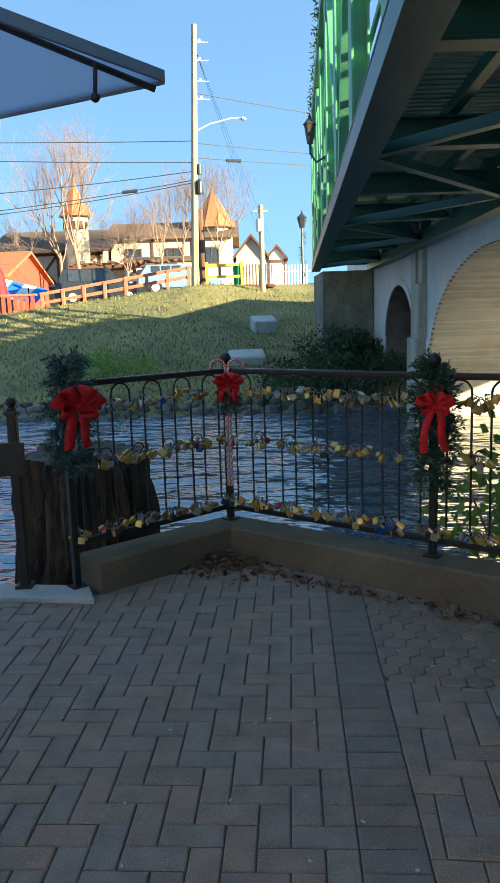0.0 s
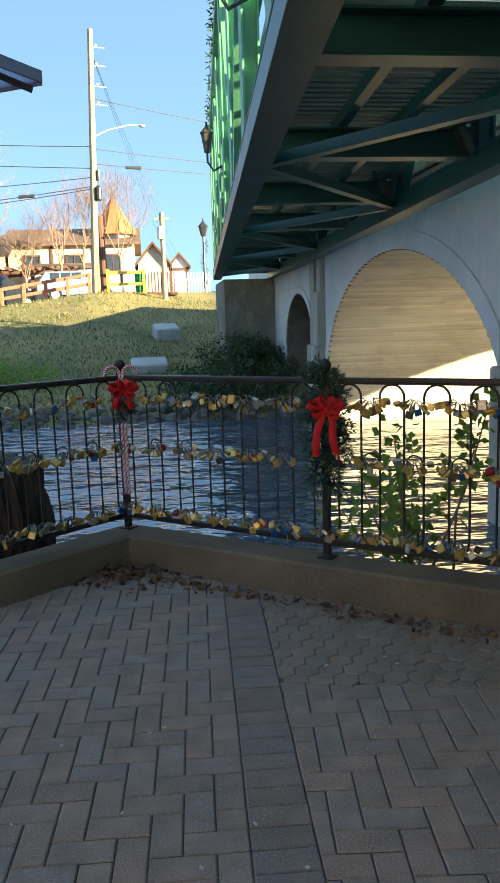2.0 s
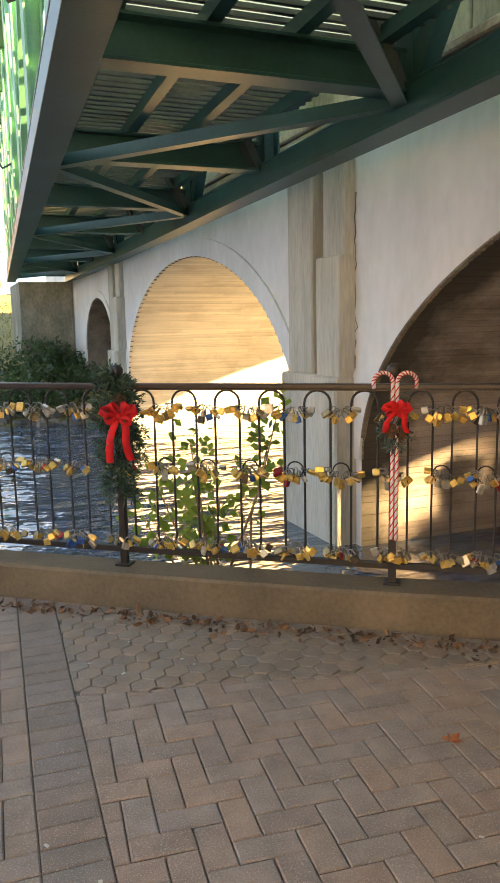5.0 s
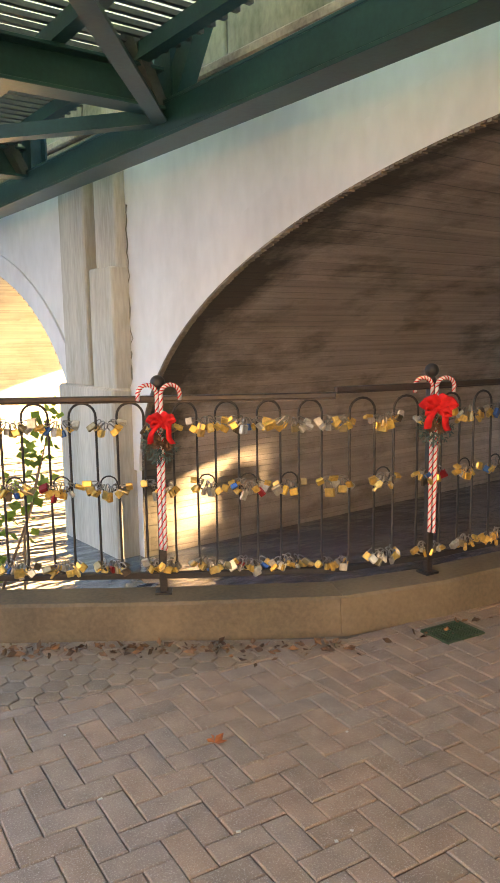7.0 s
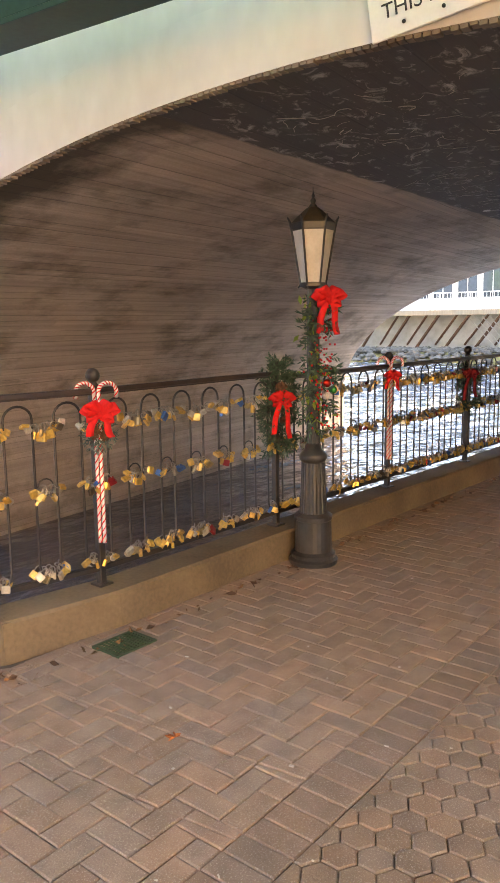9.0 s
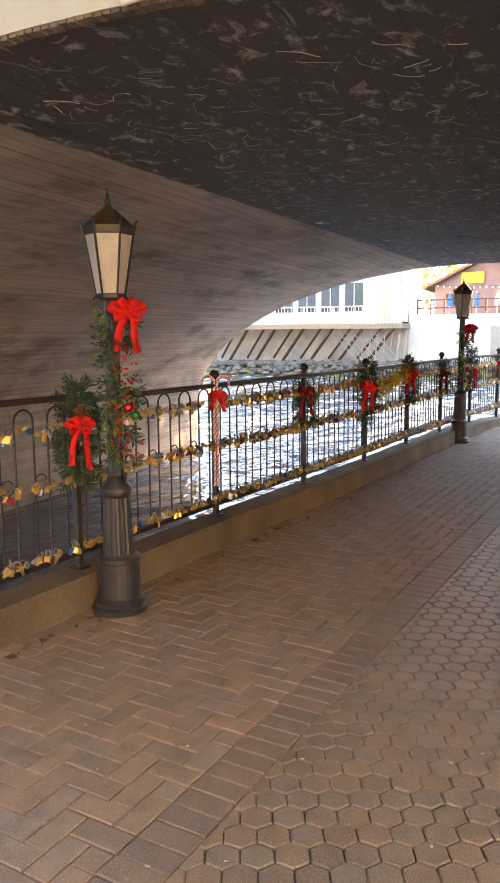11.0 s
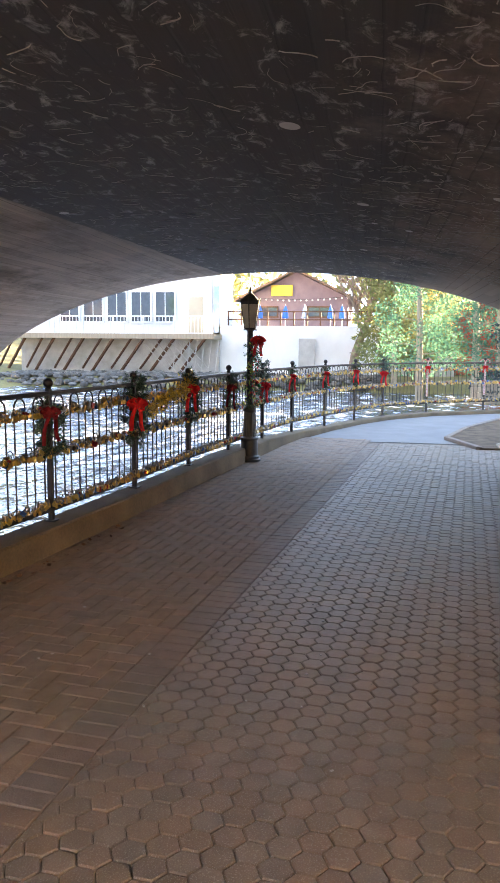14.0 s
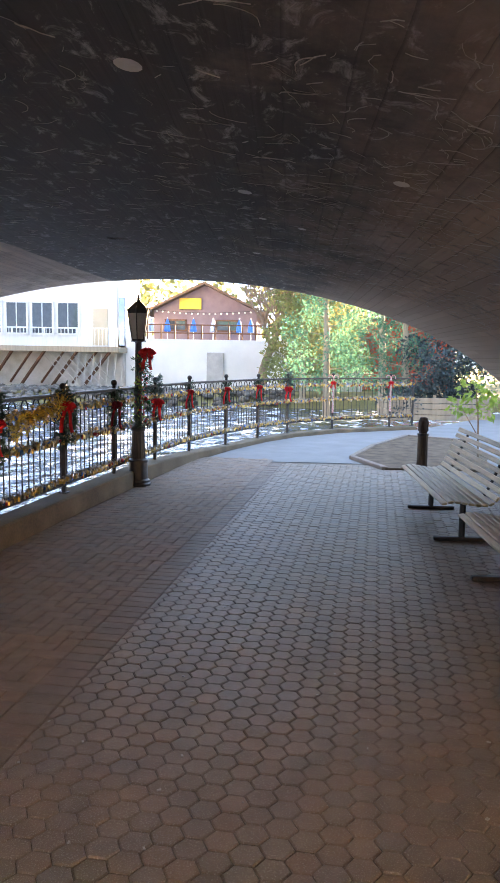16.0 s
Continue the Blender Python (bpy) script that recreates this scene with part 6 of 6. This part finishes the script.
for dz in (0.52, 0.92):
    part("rail", Shape().beam((-3.3, 0, crest(-9.3) - 2.4 + dz), (3.5, 0, crest(-2.5) - 2.4 + dz), 0.06, 0.14), m_redrail, e)
e = root("red_deck", (-12.0, 36.0, 1.7), "red wooden restaurant deck with slatted railing", "deck")
part("platform", Shape().box(0, 0, 0.15, 5.2, 4.0, 0.30), m_redwood, e)
for k in range(20):
    part("slat", Shape().box(-2.5 + 0.26 * k, -1.98, 0.75, 0.16, 0.04, 0.85), m_redwood, e)
part("handrail", Shape().box(0, -1.98, 1.22, 5.3, 0.12, 0.09), m_redrail, e)
for x in (-2.5, 0, 2.5):
    part("leg", Shape().box(x, -1.8, -0.5, 0.2, 0.2, 1.3), m_timber, e)
for k, x in enumerate((-12.5, -11.9)):
    e = root("closed_umbrella", (x, 37.0, 2.0), "closed red patio umbrella", "umbrella", "red umbrellas on the deck")
    part("canopy", Shape().lathe([(0.42, 0.95), (0.34, 1.4), (0.22, 2.1), (0.04, 2.65 - 0.15 * k)], 10), m_red, e)
    part("pole", Shape().tube([(0, 0, 0), (0, 0, 2.7)], 0.03, 6), m_iron, e)
e = root("striped_canopy", (-13.2, 41.0, 1.9), "blue and white striped canopy", "canopy")
for k in range(8):
    x = -2.4 + 0.62 * k
    part("panel", Shape().put([(x, 0.2, 2.9 - 0.17 * k), (x + 0.62, 0.2, 2.9 - 0.17 * (k + 1)), (x + 0.62, -2.6, 1.8 - 0.13 * (k + 1)), (x, -2.6, 1.8 - 0.13 * k)], [(0, 1, 2, 3)]), m_blue if k % 2 else m_whitew, e)
for x in (-2.2, 2.2):
    part("pole", Shape().tube([(x, -2.4, 0), (x, -2.4, 1.75 - 0.2 * (x > 0))], 0.04, 6), m_iron, e)
e = root("landing", (-1.0, 34.2, 3.0), "timber landing with yellow railing", "deck")
part("platform", Shape().box(0.6, 0.6, 0.0, 3.2, 1.6, 0.12), m_timber, e)
for x in (-0.8, 0.75):
    part("post", Shape().box(x, -0.1, 0.5, 0.12, 0.12, 1.2), m_yellow, e)
for z in (0.45, 0.95):
    part("rail", Shape().box(0, -0.1, z, 1.6, 0.06, 0.12), m_yellow, e)
part("bin", Shape().lathe([(0.24, 0.06), (0.26, 0.9), (0.12, 1.05)], 10, pose(0.6, 0.35, 0)), m_greenp, e, "green bin")
for k in range(9):
    part("baluster", Shape().box(0.95 + 0.14 * k, -0.05, 0.5, 0.05, 0.05, 0.9), m_timber, e)
for x in (0.9, 1.5, 2.1):
    part("leg", Shape().box(x, 0.0, -0.5, 0.12, 0.12, 1.0), m_timber, e)
e = root("white_picket_fence", (2.0, 36.0, 3.1), "white picket fence at the bridge end", "fence")
for k in range(13):
    part("picket", Shape().box(-0.9 + 0.14 * k, 0, 0.45, 0.07, 0.03, 0.9 + 0.05 * (k % 2)), m_whitew, e)
part("rail", Shape().box(0, 0.03, 0.6, 1.9, 0.03, 0.07), m_whitew, e)

# utility poles, wires and street lamps
e = root("utility_pole", (-2.3, 33, 2.7), "tall weathered wooden utility pole with yellow foot guard", "utility pole")
part("pole", Shape().tube([(0, 0, -0.5), (0.42, 0, 10.75)], [0.17, 0.11], 12), m_pole, e)
part("guard", Shape().tube([(0.16, -0.1, 0), (0.17, -0.1, 2.2)], 0.05, 8), m_yellow, e, "yellow guy guard")
part("lamp_arm", Shape().tube([(0.25, 0, 6.6), (0.9, 0, 6.9), (1.8, 0, 7.1), (2.2, 0, 7.1)], 0.03, 6).ball((2.3, 0, 7.07), 0.14, 8, 0.5), m_tin, e, "curved street light arm")
for k, z in enumerate((10.1, 9.4, 8.6, 7.9)):
    part("insulator", Shape().tube([(0.35, 0, z), (0.95, 0, z - 0.05)], 0.022, 6).ball((0.6, 0, z + 0.05), 0.06, 6), m_whitew, e)
part("transformer", Shape().lathe([(0.12, 4.1), (0.14, 4.15), (0.14, 4.6), (0.05, 4.7)], 10, pose(0.38, -0.1, 0)).lathe([(0.1, 4.9), (0.1, 5.3)], 10, pose(0.4, -0.05, 0)), m_iron, e, "dark cable boxes")
e = root("utility_pole", (0.63, 33, 2.5), "short utility pole with white transformer", "utility pole")
part("pole", Shape().tube([(0, 0, -0.3), (0, 0, 3.8)], [0.12, 0.1], 10), m_pole, e)
part("transformer", Shape().lathe([(0.15, 2.7), (0.15, 3.2)], 10, pose(-0.08, -0.15, 0)), m_whitew, e)
part("crossarm", Shape().box(0, 0, 3.55, 0.6, 0.08, 0.08), m_pole, e)
e = root("guy_post", (-1.95, 34.5, 2.7), "stout brown timber post", "post")
part("shaft", Shape().tube([(0, 0, -0.3), (-0.1, 0, 3.7)], [0.18, 0.16], 10), m_timber, e)


def wire(a, b, sag, r=0.018, box=None):
    a, b = Vector(a), Vector(b)
    s = Shape().tube([a.lerp(b, t) - Vector((0, 0, sag * 4 * t * (1 - t))) for t in [i / 14 for i in range(15)]], r, 4)
    if box is not None:
        c = a.lerp(b, box)
        c.z -= sag * 4 * box * (1 - box)
        s.tube([c - (b - a).normalized() * 0.32, c + (b - a).normalized() * 0.32], 0.07, 8)
    thing("overhead_wire", s, m_wire, "black overhead cable between poles", "cable", "overhead wires")


for zl, zr, sg, bx in ((9.35, 8.95, 0.1, None), (8.75, 8.1, 0.15, None), (7.2, 7.75, 0.3, None), (6.4, 7.4, 0.35, 0.86), (6.3, 7.3, 0.4, None)):
    wire((-22, 33, zl + (zl - zr) * 0.6), (-2.05, 33, zr), sg, 0.02, bx)
for zl, zr, bx in ((10.85, 9.6, None), (8.87, 8.6, None), (8.28, 8.35, 0.1)):
    wire((-2.05, 33, zl), (14, 38, zr), 0.2, 0.018, bx)
for x in (6, 6.6, 7.2):
    wire((-1.9, 33, 12.6), (x - 3, 75, 5), 0.3, 0.007)
e = root("street_lantern", (2.36, 33, 3.0), "old-style street lantern wound with garland", "street lamp")
part("pole", Shape().tube([(0, 0, 0), (0, 0, 2.3)], 0.05, 8), m_lamp, e)
part("lantern", Shape().lathe([(0.10, 2.3), (0.20, 2.7), (0.22, 2.72), (0.05, 2.9), (0.01, 3.05)], 6), m_lamp, e)
random.seed(9)
leaf_cloud("garland", [(0.06 * math.sin(k), 0.06 * math.cos(k), 0.3 + 0.2 * k, 0.12, 0.12) for k in range(10)], 40, 0.08, m_fir, 0.4, e)
for k, y in enumerate((6.5, 13.5)):
    x = xl(y) - 0.30
    e = root("bridge_lantern", (x, y, 4.2 if k == 0 else 4.3), "old-style lantern on the footbridge side", "street lamp", "lanterns on the footbridge")
    part("bracket", Shape().tube([(0.28, 0, 0), (0.1, 0, -0.1), (0, 0, 0.05), (0, 0, 0.22)], 0.02, 6), m_lamp, e)
    part("lantern", Shape().lathe([(0.05, 0.2), (0.10, 0.5), (0.12, 0.52), (0.03, 0.62), (0.01, 0.7)], 6), m_roofm, e)
random.seed(14)
s = Shape()
for k in range(900):
    y = random.uniform(3, 22)
    s.leaf((xl(y) - 0.13 + random.gauss(0, 0.02), y, ZT + 0.12 + 0.05 * math.sin(y * 9) + random.gauss(0, 0.03)), (random.gauss(0, 1), random.gauss(0, 1), random.gauss(0, 1)), 0.10, 0.3)
thing("bridge_garland", s, m_fir, "fir garland wound along the footbridge truss", "garland")


# parked cars
def car(p, turn, paint, L, H, label):
    e = root("parked_car", p, label, "car", "cars parked on the street", turn=turn)
    W = 1.8
    prof = [(-L / 2, 0.35), (L / 2, 0.35), (L / 2, 0.85), (L / 2 - 0.9, 1.0), (-L / 2 + 0.1, 1.05), (-L / 2, 0.8)]
    top = [(L / 2 - 1.15, 1.0), (L / 2 - 1.75, H), (-L / 2 + 0.45, H), (-L / 2 + 0.12, 1.04)]
    part("body", Shape().prism(prof, -W / 2, W / 2, Matrix.Rotation(radians(90), 4, "X")).prism(top[::-1], -W / 2 + 0.1, W / 2 - 0.1, Matrix.Rotation(radians(90), 4, "X")), paint, e)
    for k in range(3):
        w = (L - 2.6) / 3
        part("window", Shape().box(-L / 2 + 0.62 + w * (k + 0.5), -W / 2 + 0.09, (1.08 + H) / 2, w - 0.1, 0.04, H - 1.2), m_glassd, e)
    for x in (-L / 2 + 0.85, L / 2 - 0.85):
        for y in (-W / 2 + 0.1, W / 2 - 0.1):
            t = part("wheel", Shape().lathe([(0.2, -0.12), (0.34, -0.11), (0.36, 0), (0.34, 0.11), (0.2, 0.12)], 16, pose(x, y, 0.36, 90, 0, 0)), m_tyre, e)
            part("rim", Shape().lathe([(0.02, -0.13), (0.21, -0.125), (0.21, 0.125), (0.02, 0.13)], 12, pose(x, y, 0.36, 90, 0, 0)), m_tin, t)
    for y in (-0.6, 0.6):
        part("headlight", Shape().box(L / 2, y, 0.75, 0.06, 0.35, 0.16, None, 0.02), m_whitew, e)


car((-7.3, 38.4, 2.5), 8, m_carg, 4.4, 1.72, "dark grey parked estate car with roof rails")
car((-3.6, 40.5, 2.95), 8, m_carw, 4.2, 1.5, "pale blue parked saloon car")

# trees on the far bank
bare_tree((-9.9, 46.5, 2.2), 11.5, 0.24, 101, "tall leafless street tree with pale bark", 4, (-0.4, 0))
bare_tree((-11.5, 48, 2.0), 10.5, 0.2, 102, "tall leafless street tree with pale bark", 4)
bare_tree((-5.2, 47.5, 2.8), 7.4, 0.16, 103, "leafless street tree with spreading twigs", 4)
bare_tree((-1.7, 48.5, 3.1), 8.0, 0.15, 104, "rounded leafless tree with dense fine twigs", 5)
bare_tree((-4.0, 48.9, 3.0), 7.6, 0.14, 107, "leafless tree with reddish brown twigs", 5)
bare_tree((41.0, 0.6, -0.1), 7.2, 0.36, 108, "tall bare riverside tree with a pale trunk", 4, (0.2, -0.6))
bare_tree((43.0, -2.6, -0.1), 7.4, 0.40, 109, "tall bare riverside tree with a pale trunk", 4, (0.0, 0.5))
bare_tree((-14.5, 51, 1.8), 8, 0.16, 105, "leafless street tree behind the restaurant", 4)
bare_tree((-7.4, 48.0, 2.5), 6.2, 0.13, 106, "leafless tree by the pergola", 5)

# ---- bank: blocks, shrubs, grass, rocks ----
for p, sz, t in (((0.45, 25.7, 1.30), (0.8, 0.8, 0.6), 12), ((-0.15, 21.4, 0.40), (1.0, 0.8, 0.5), 4)):
    thing("concrete_block", Shape().box(0, 0, 0, *sz, None, 0.04), m_pale, "pale concrete utility block set in the bank", "concrete block", "blocks on the bank", at=pose(*p, 14, 0, t))
random.seed(61)
e = root("ivy_patch", (3.0, 19.5, 0.2), "dark ivy and brush on the bank under the footbridge", "shrub", kind="stuff")
leaf_cloud("foliage", [(random.uniform(-2.6, 0.5), random.uniform(-2.2, 2.5), random.uniform(-0.4, 0.25), 0.5, 0.3) for _ in range(40)] + [(random.uniform(-1.5, 0.5), random.uniform(0.8, 2.5), random.uniform(0.2, 0.85), 0.45, 0.32) for _ in range(26)], 150, 0.11, m_ivy, 0.6, e)
e = root("bank_shrub", (-3.3, 20.2, 0.1), "light green shrub on the bank", "shrub")
leaf_cloud("foliage", [(random.uniform(-0.9, 0.9), random.uniform(-0.4, 0.4), random.uniform(0.1, 0.7), 0.4, 0.3) for _ in range(10)], 120, 0.10, m_leafy, 0.5, e)
s = Shape()
for _ in range(20000):
    x, y = random.uniform(-9, 3), 17 + 17 * random.random() ** 1.3
    z = ground_z(x, y)
    s.leaf((x, y, z - 0.02), (random.gauss(0, 0.5), random.gauss(0, 0.5), 1), random.uniform(0.06, 0.15), 0.22)
thing("grass", s, mat("grass_blades", (0.25, 0.205, 0.065), (0.085, 0.105, 0.03), rough=0.9, scale=0.5, bump=0, vary="island", spread=0.4), "short yellow-green grass on the bank", "grass", kind="stuff")


def rock(s, p, r):
    n = 7
    sx, sy, sz, o = random.uniform(0.7, 1.3), random.uniform(0.7, 1.3), random.uniform(0.45, 0.8), random.random() * 50
    vs = []
    for i in range(5):
        for j in range(n):
            th, ph = math.pi * (i + 0.3) / 4.6, 2 * math.pi * j / n
            d = Vector((math.sin(th) * math.cos(ph), math.sin(th) * math.sin(ph), math.cos(th)))
            q = r * (1 + 0.35 * noise.noise(d * 1.5 + Vector((o, 0, 0))))
            vs.append((p[0] + d.x * q * sx, p[1] + d.y * q * sy, p[2] + d.z * q * sz))
    s.put(vs, [(i * n + j, i * n + n + j, i * n + n + (j + 1) % n, i * n + (j + 1) % n) for i in range(4) for j in range(n)] + [tuple(range(n)), tuple(reversed(range(4 * n, 5 * n)))])


s = Shape()
for _ in range(700):
    x = random.uniform(-0.1, 2.6)
    y = fence_y(x) + random.uniform(0.15, 1.0)
    rock(s, (x, y, -0.15 - 0.5 * (y - fence_y(x))), random.uniform(0.03, 0.09))
thing("river_stones", s, m_rock, "pebbles and small rocks outside the kerb", "stones", kind="stuff")
s = Shape()
for _ in range(420):
    x = random.uniform(-10, 3.2)
    y = random.uniform(16.2, 18.2)
    rock(s, (x, y, ground_z(x, y)), random.uniform(0.07, 0.22))
thing("bank_riprap", s, m_rock, "rough rocks along the far waterline", "stones", kind="stuff")

# vine growing behind the railing
random.seed(71)
e = root("river_vine", (1.72, 4.8, -0.6), "leafy green sapling growing behind the railing", "plant")
s, bl = Shape(), []
for k in range(9):
    x, y, z = random.uniform(-0.55, 0.6), random.uniform(-0.4, 0.4), random.uniform(0.7, 1.6)
    s.tube([(0.05 * k - 0.2, 0, 0), (x * 0.6, y * 0.6, z * 0.6), (x, y, z)], [0.012, 0.009, 0.004], 5)
    bl += [(x * t, y * t, z * (0.4 + 0.6 * t), 0.14, 0.14) for t in (0.5, 0.8, 1.0)]
part("stem", s, m_twig, e)
leaf_cloud("foliage", bl + [(random.uniform(-0.9, 0.2), random.uniform(-0.2, 0.2), random.uniform(0.15, 0.55), 0.2, 0.14) for _ in range(9)], 17, 0.08, m_leafy, 0.85, e)

# ---- leaf litter ----
random.seed(81)
s = Shape()
for _ in range(900):
    if random.random() < 0.42:
        x, y = -0.30 + random.gauss(0, 0.20), 4.86 - abs(random.gauss(0, 0.16))
        z = 0.01 + max(0, 0.09 - 0.35 * abs(y - 4.85) - 0.25 * abs(x + 0.3)) * random.random()
    elif random.random() < 0.8:
        t = random.random()
        x, y = -0.2 + 2.95 * t, 4.82 - 2.28 * t - abs(random.gauss(0, 0.09)) - 0.02
        z = 0.008
    else:
        t = random.random()
        x, y = 2.85 + 6 * t, 2.40 - 0.80 * t - abs(random.gauss(0, 0.04))
        z = 0.006
    s.leaf((x, y, z), (random.gauss(0, 1), random.gauss(0, 1), random.gauss(0.1, 0.25)), random.uniform(0.015, 0.065), 0.6, random.uniform(-0.3, 0.3))
thing("leaf_litter", s, m_litter, "dry brown leaves blown against the kerb", "leaves", kind="stuff")
for (x, y, a, sz) in ((1.69, 2.16, 20, 0.06), (2.72, 1.48, 80, 0.05), (0.93, 3.78, 10, 0.05)):
    s = Shape()
    for k in range(5):
        b = radians(a + (k - 2) * 42)
        s.leaf((0, 0, 0.004), (math.cos(b), math.sin(b), 0.12), sz * (1 - 0.12 * abs(k - 2)), 0.5, 0.15)
    thing("fallen_leaf", s, m_orange, "orange lobed leaf lying on the pavers", "leaf", "fallen leaves on the paving", at=pose(x, y, 0.002))
s = Shape()
for _ in range(170):
    x, y = random.choice(((random.uniform(-1.6, 1.4), random.uniform(1.6, 4.4)), (random.uniform(1, 7), random.uniform(-0.5, 1.9)), (random.uniform(4, 12), random.uniform(-2, 0.5))))
    s.box(0, 0, 0, random.uniform(0.006, 0.02), random.uniform(0.004, 0.012), 0.004, pose(x, y, 0.003, 0, 0, random.uniform(0, 180)))
thing("paper_scraps", s, m_pale, "pale grit and scraps on the paving", "litter", kind="stuff")

# ---- far river side past the vault ----
e = root("white_riverside_house", (44, 13, 0.0), "white riverside house with balcony on timber struts", "house")
part("wall", Shape().box(3.0, 1.2, 4.0, 4.0, 12.0, 8.0), m_whitew, e, "white siding")
part("lower_wall", Shape().box(2.2, 1.2, 0.6, 3.0, 12.0, 3.0), m_pale, e, "pale lower wall")
part("deck", Shape().box(0.0, 1.2, 2.05, 2.2, 12.2, 0.28), m_pole, e, "weathered balcony deck")
for k in range(7):
    y = -4.4 + 1.75 * k
    part("strut", Shape().beam((-1.0, y, 1.95), (0.6, y + 2.2, -0.4), 0.12, 0.12), m_timber, e)
    part("strut", Shape().beam((-1.0, y + 0.7, 1.95), (0.65, y + 2.5, 0.2), 0.09, 0.09), m_timber, e)
    part("post", Shape().box(-1.05, y, 2.65, 0.07, 0.07, 1.0), m_whitew, e)
part("handrail", Shape().box(-1.05, 1.2, 3.15, 0.06, 12.2, 0.07), m_whitew, e)
for k in range(60):
    part("baluster", Shape().box(-1.05, -4.8 + 0.2 * k, 2.68, 0.03, 0.03, 0.92), m_whitew, e)
for k in range(5):
    window(e, (0.98, -1.6 + 1.45 * k, 3.75), 1.2, 1.75, "x", m_whitew)
for k in range(14):
    part("lattice_lath", Shape().beam((-0.85, -4.9 + 0.2 * k, 0.1), (-0.85, -4.9 + 0.2 * k + (1.6 if k % 2 else -0.2), 1.85), 0.03, 0.05), m_pale, e, "pale lattice lath")
part("door", Shape().box(0.96, -3.4, 3.3, 0.06, 0.8, 2.0), m_cream, e)
part("downpipe", Shape().tube([(0.9, -4.3, 5.5), (0.9, -4.3, 2.2)], 0.06, 6), m_tin, e)
part("side_panel", Shape().box(0.95, -4.6, 3.6, 0.05, 0.3, 2.6), m_carw, e, "pale blue panel")
e = root("retaining_wall", (45, 4, -0.6), "tall white retaining wall below the terrace", "wall")
part("wall", Shape().box(0.5, 0.0, 1.65, 1.0, 9.5, 3.3), m_whitew, e)
part("pier", Shape().box(-0.15, -0.8, 1.3, 0.3, 0.9, 2.6), m_pale, e)
thing("terrace", Shape().box(57.1, 3, 1.3, 22, 16, 2.7), m_pale, "pale terrace behind the retaining wall", "terrace", kind="structure")
e = root("terrace_fence", (45.2, 3.5, 2.65), "brown timber terrace fence", "fence")
for k in range(12):
    part("post", Shape().box(0, -4.0 + 0.75 * k, 0.45, 0.08, 0.08, 0.9), m_timber, e)
for z in (0.4, 0.85):
    part("rail", Shape().box(0, 0.1, z, 0.05, 8.4, 0.07), m_timber, e)
h = house("mauve_house", 55, 66, 1.4, 8.4, 2.6, 4.9, 6.6, m_purple, m_roofb, "mauve gabled house with a yellow sign", "x", 0.8)
part("yellow_sign", Shape().box(-5.62, 1.0, 2.75, 0.1, 1.5, 0.75, None, 0.02), m_yellow, h, "plain yellow sign board")
window(h, (-5.52, -1.6, 1.3), 1.6, 0.7, "x", m_timber)
window(h, (-5.52, 2.0, 1.3), 1.4, 0.7, "x", m_timber)
for k, y in enumerate((8.0, 7.0, 5.4, 4.2, 2.6, 1.9)):
    e = root("closed_umbrella", (49.5, y - 0.4, 2.65), "closed blue patio umbrella", "umbrella", "blue umbrellas on the terrace")
    part("canopy", Shape().lathe([(0.17, 0.62), (0.20, 0.68), (0.15, 1.1), (0.12, 1.15), (0.03, 1.42)], 8), m_blue if k % 3 else m_carw, e)
    part("pole", Shape().tube([(0, 0, 0), (0, 0, 1.48)], 0.03, 6), m_whitew, e)
e = root("string_lights", (54.9, 5, 4.75), "string of white bulbs over the terrace", "lights")
part("cable", Shape().tube([(0, -4 + 0.4 * i, 0.25 * ((i - 10) / 10) ** 2) for i in range(21)], 0.015, 4), m_wire, e)
for i in range(21):
    part("bulb", Shape().ball((0, -4 + 0.4 * i, 0.25 * ((i - 10) / 10) ** 2 - 0.08), 0.07, 6), m_whitew, e)
house("red_barn", 48, 56, -10.5, -5.0, 0, 3.8, 5.2, m_redwood, m_roofb, "red wooden building behind the trees", "x", 0.4, "building")
s = Shape()
random.seed(91)
for _ in range(1300):
    x, y = random.uniform(38.5, 43.5), random.uniform(-1, 19)
    rock(s, (x, y, ground_z(x, y) + 0.05), random.uniform(0.07, 0.24))
thing("river_riprap", s, m_rock, "grey rocks along the opposite shore", "stones", kind="stuff")
random.seed(95)
e = root("far_woods", (70, 0, 0), "wooded hillside in autumn colours", "woods", kind="stuff")
leaf_cloud("foliage", [(random.uniform(0, 20), random.uniform(-45, 40), random.uniform(2, 11), 3.0, 2.5) for _ in range(90)], 110, 0.9, m_autumn, 0.6, e)

# ---- pavers that can be picked apart, last ----
for p, top in near[:300]:
    s = Shape()
    paver(s, p, top)
    part("paver", s, m_paver, floor)
for p, top in near[300:]:
    paver(far_f, p, top)
for nm, sh, mm in (("paver_field", far_f, m_paver_far), ("hexagon_field", far_h, m_hex), ("border_field", far_s, m_soldier)):
    tagged(part(nm, sh, mm, floor), kind="stuff")
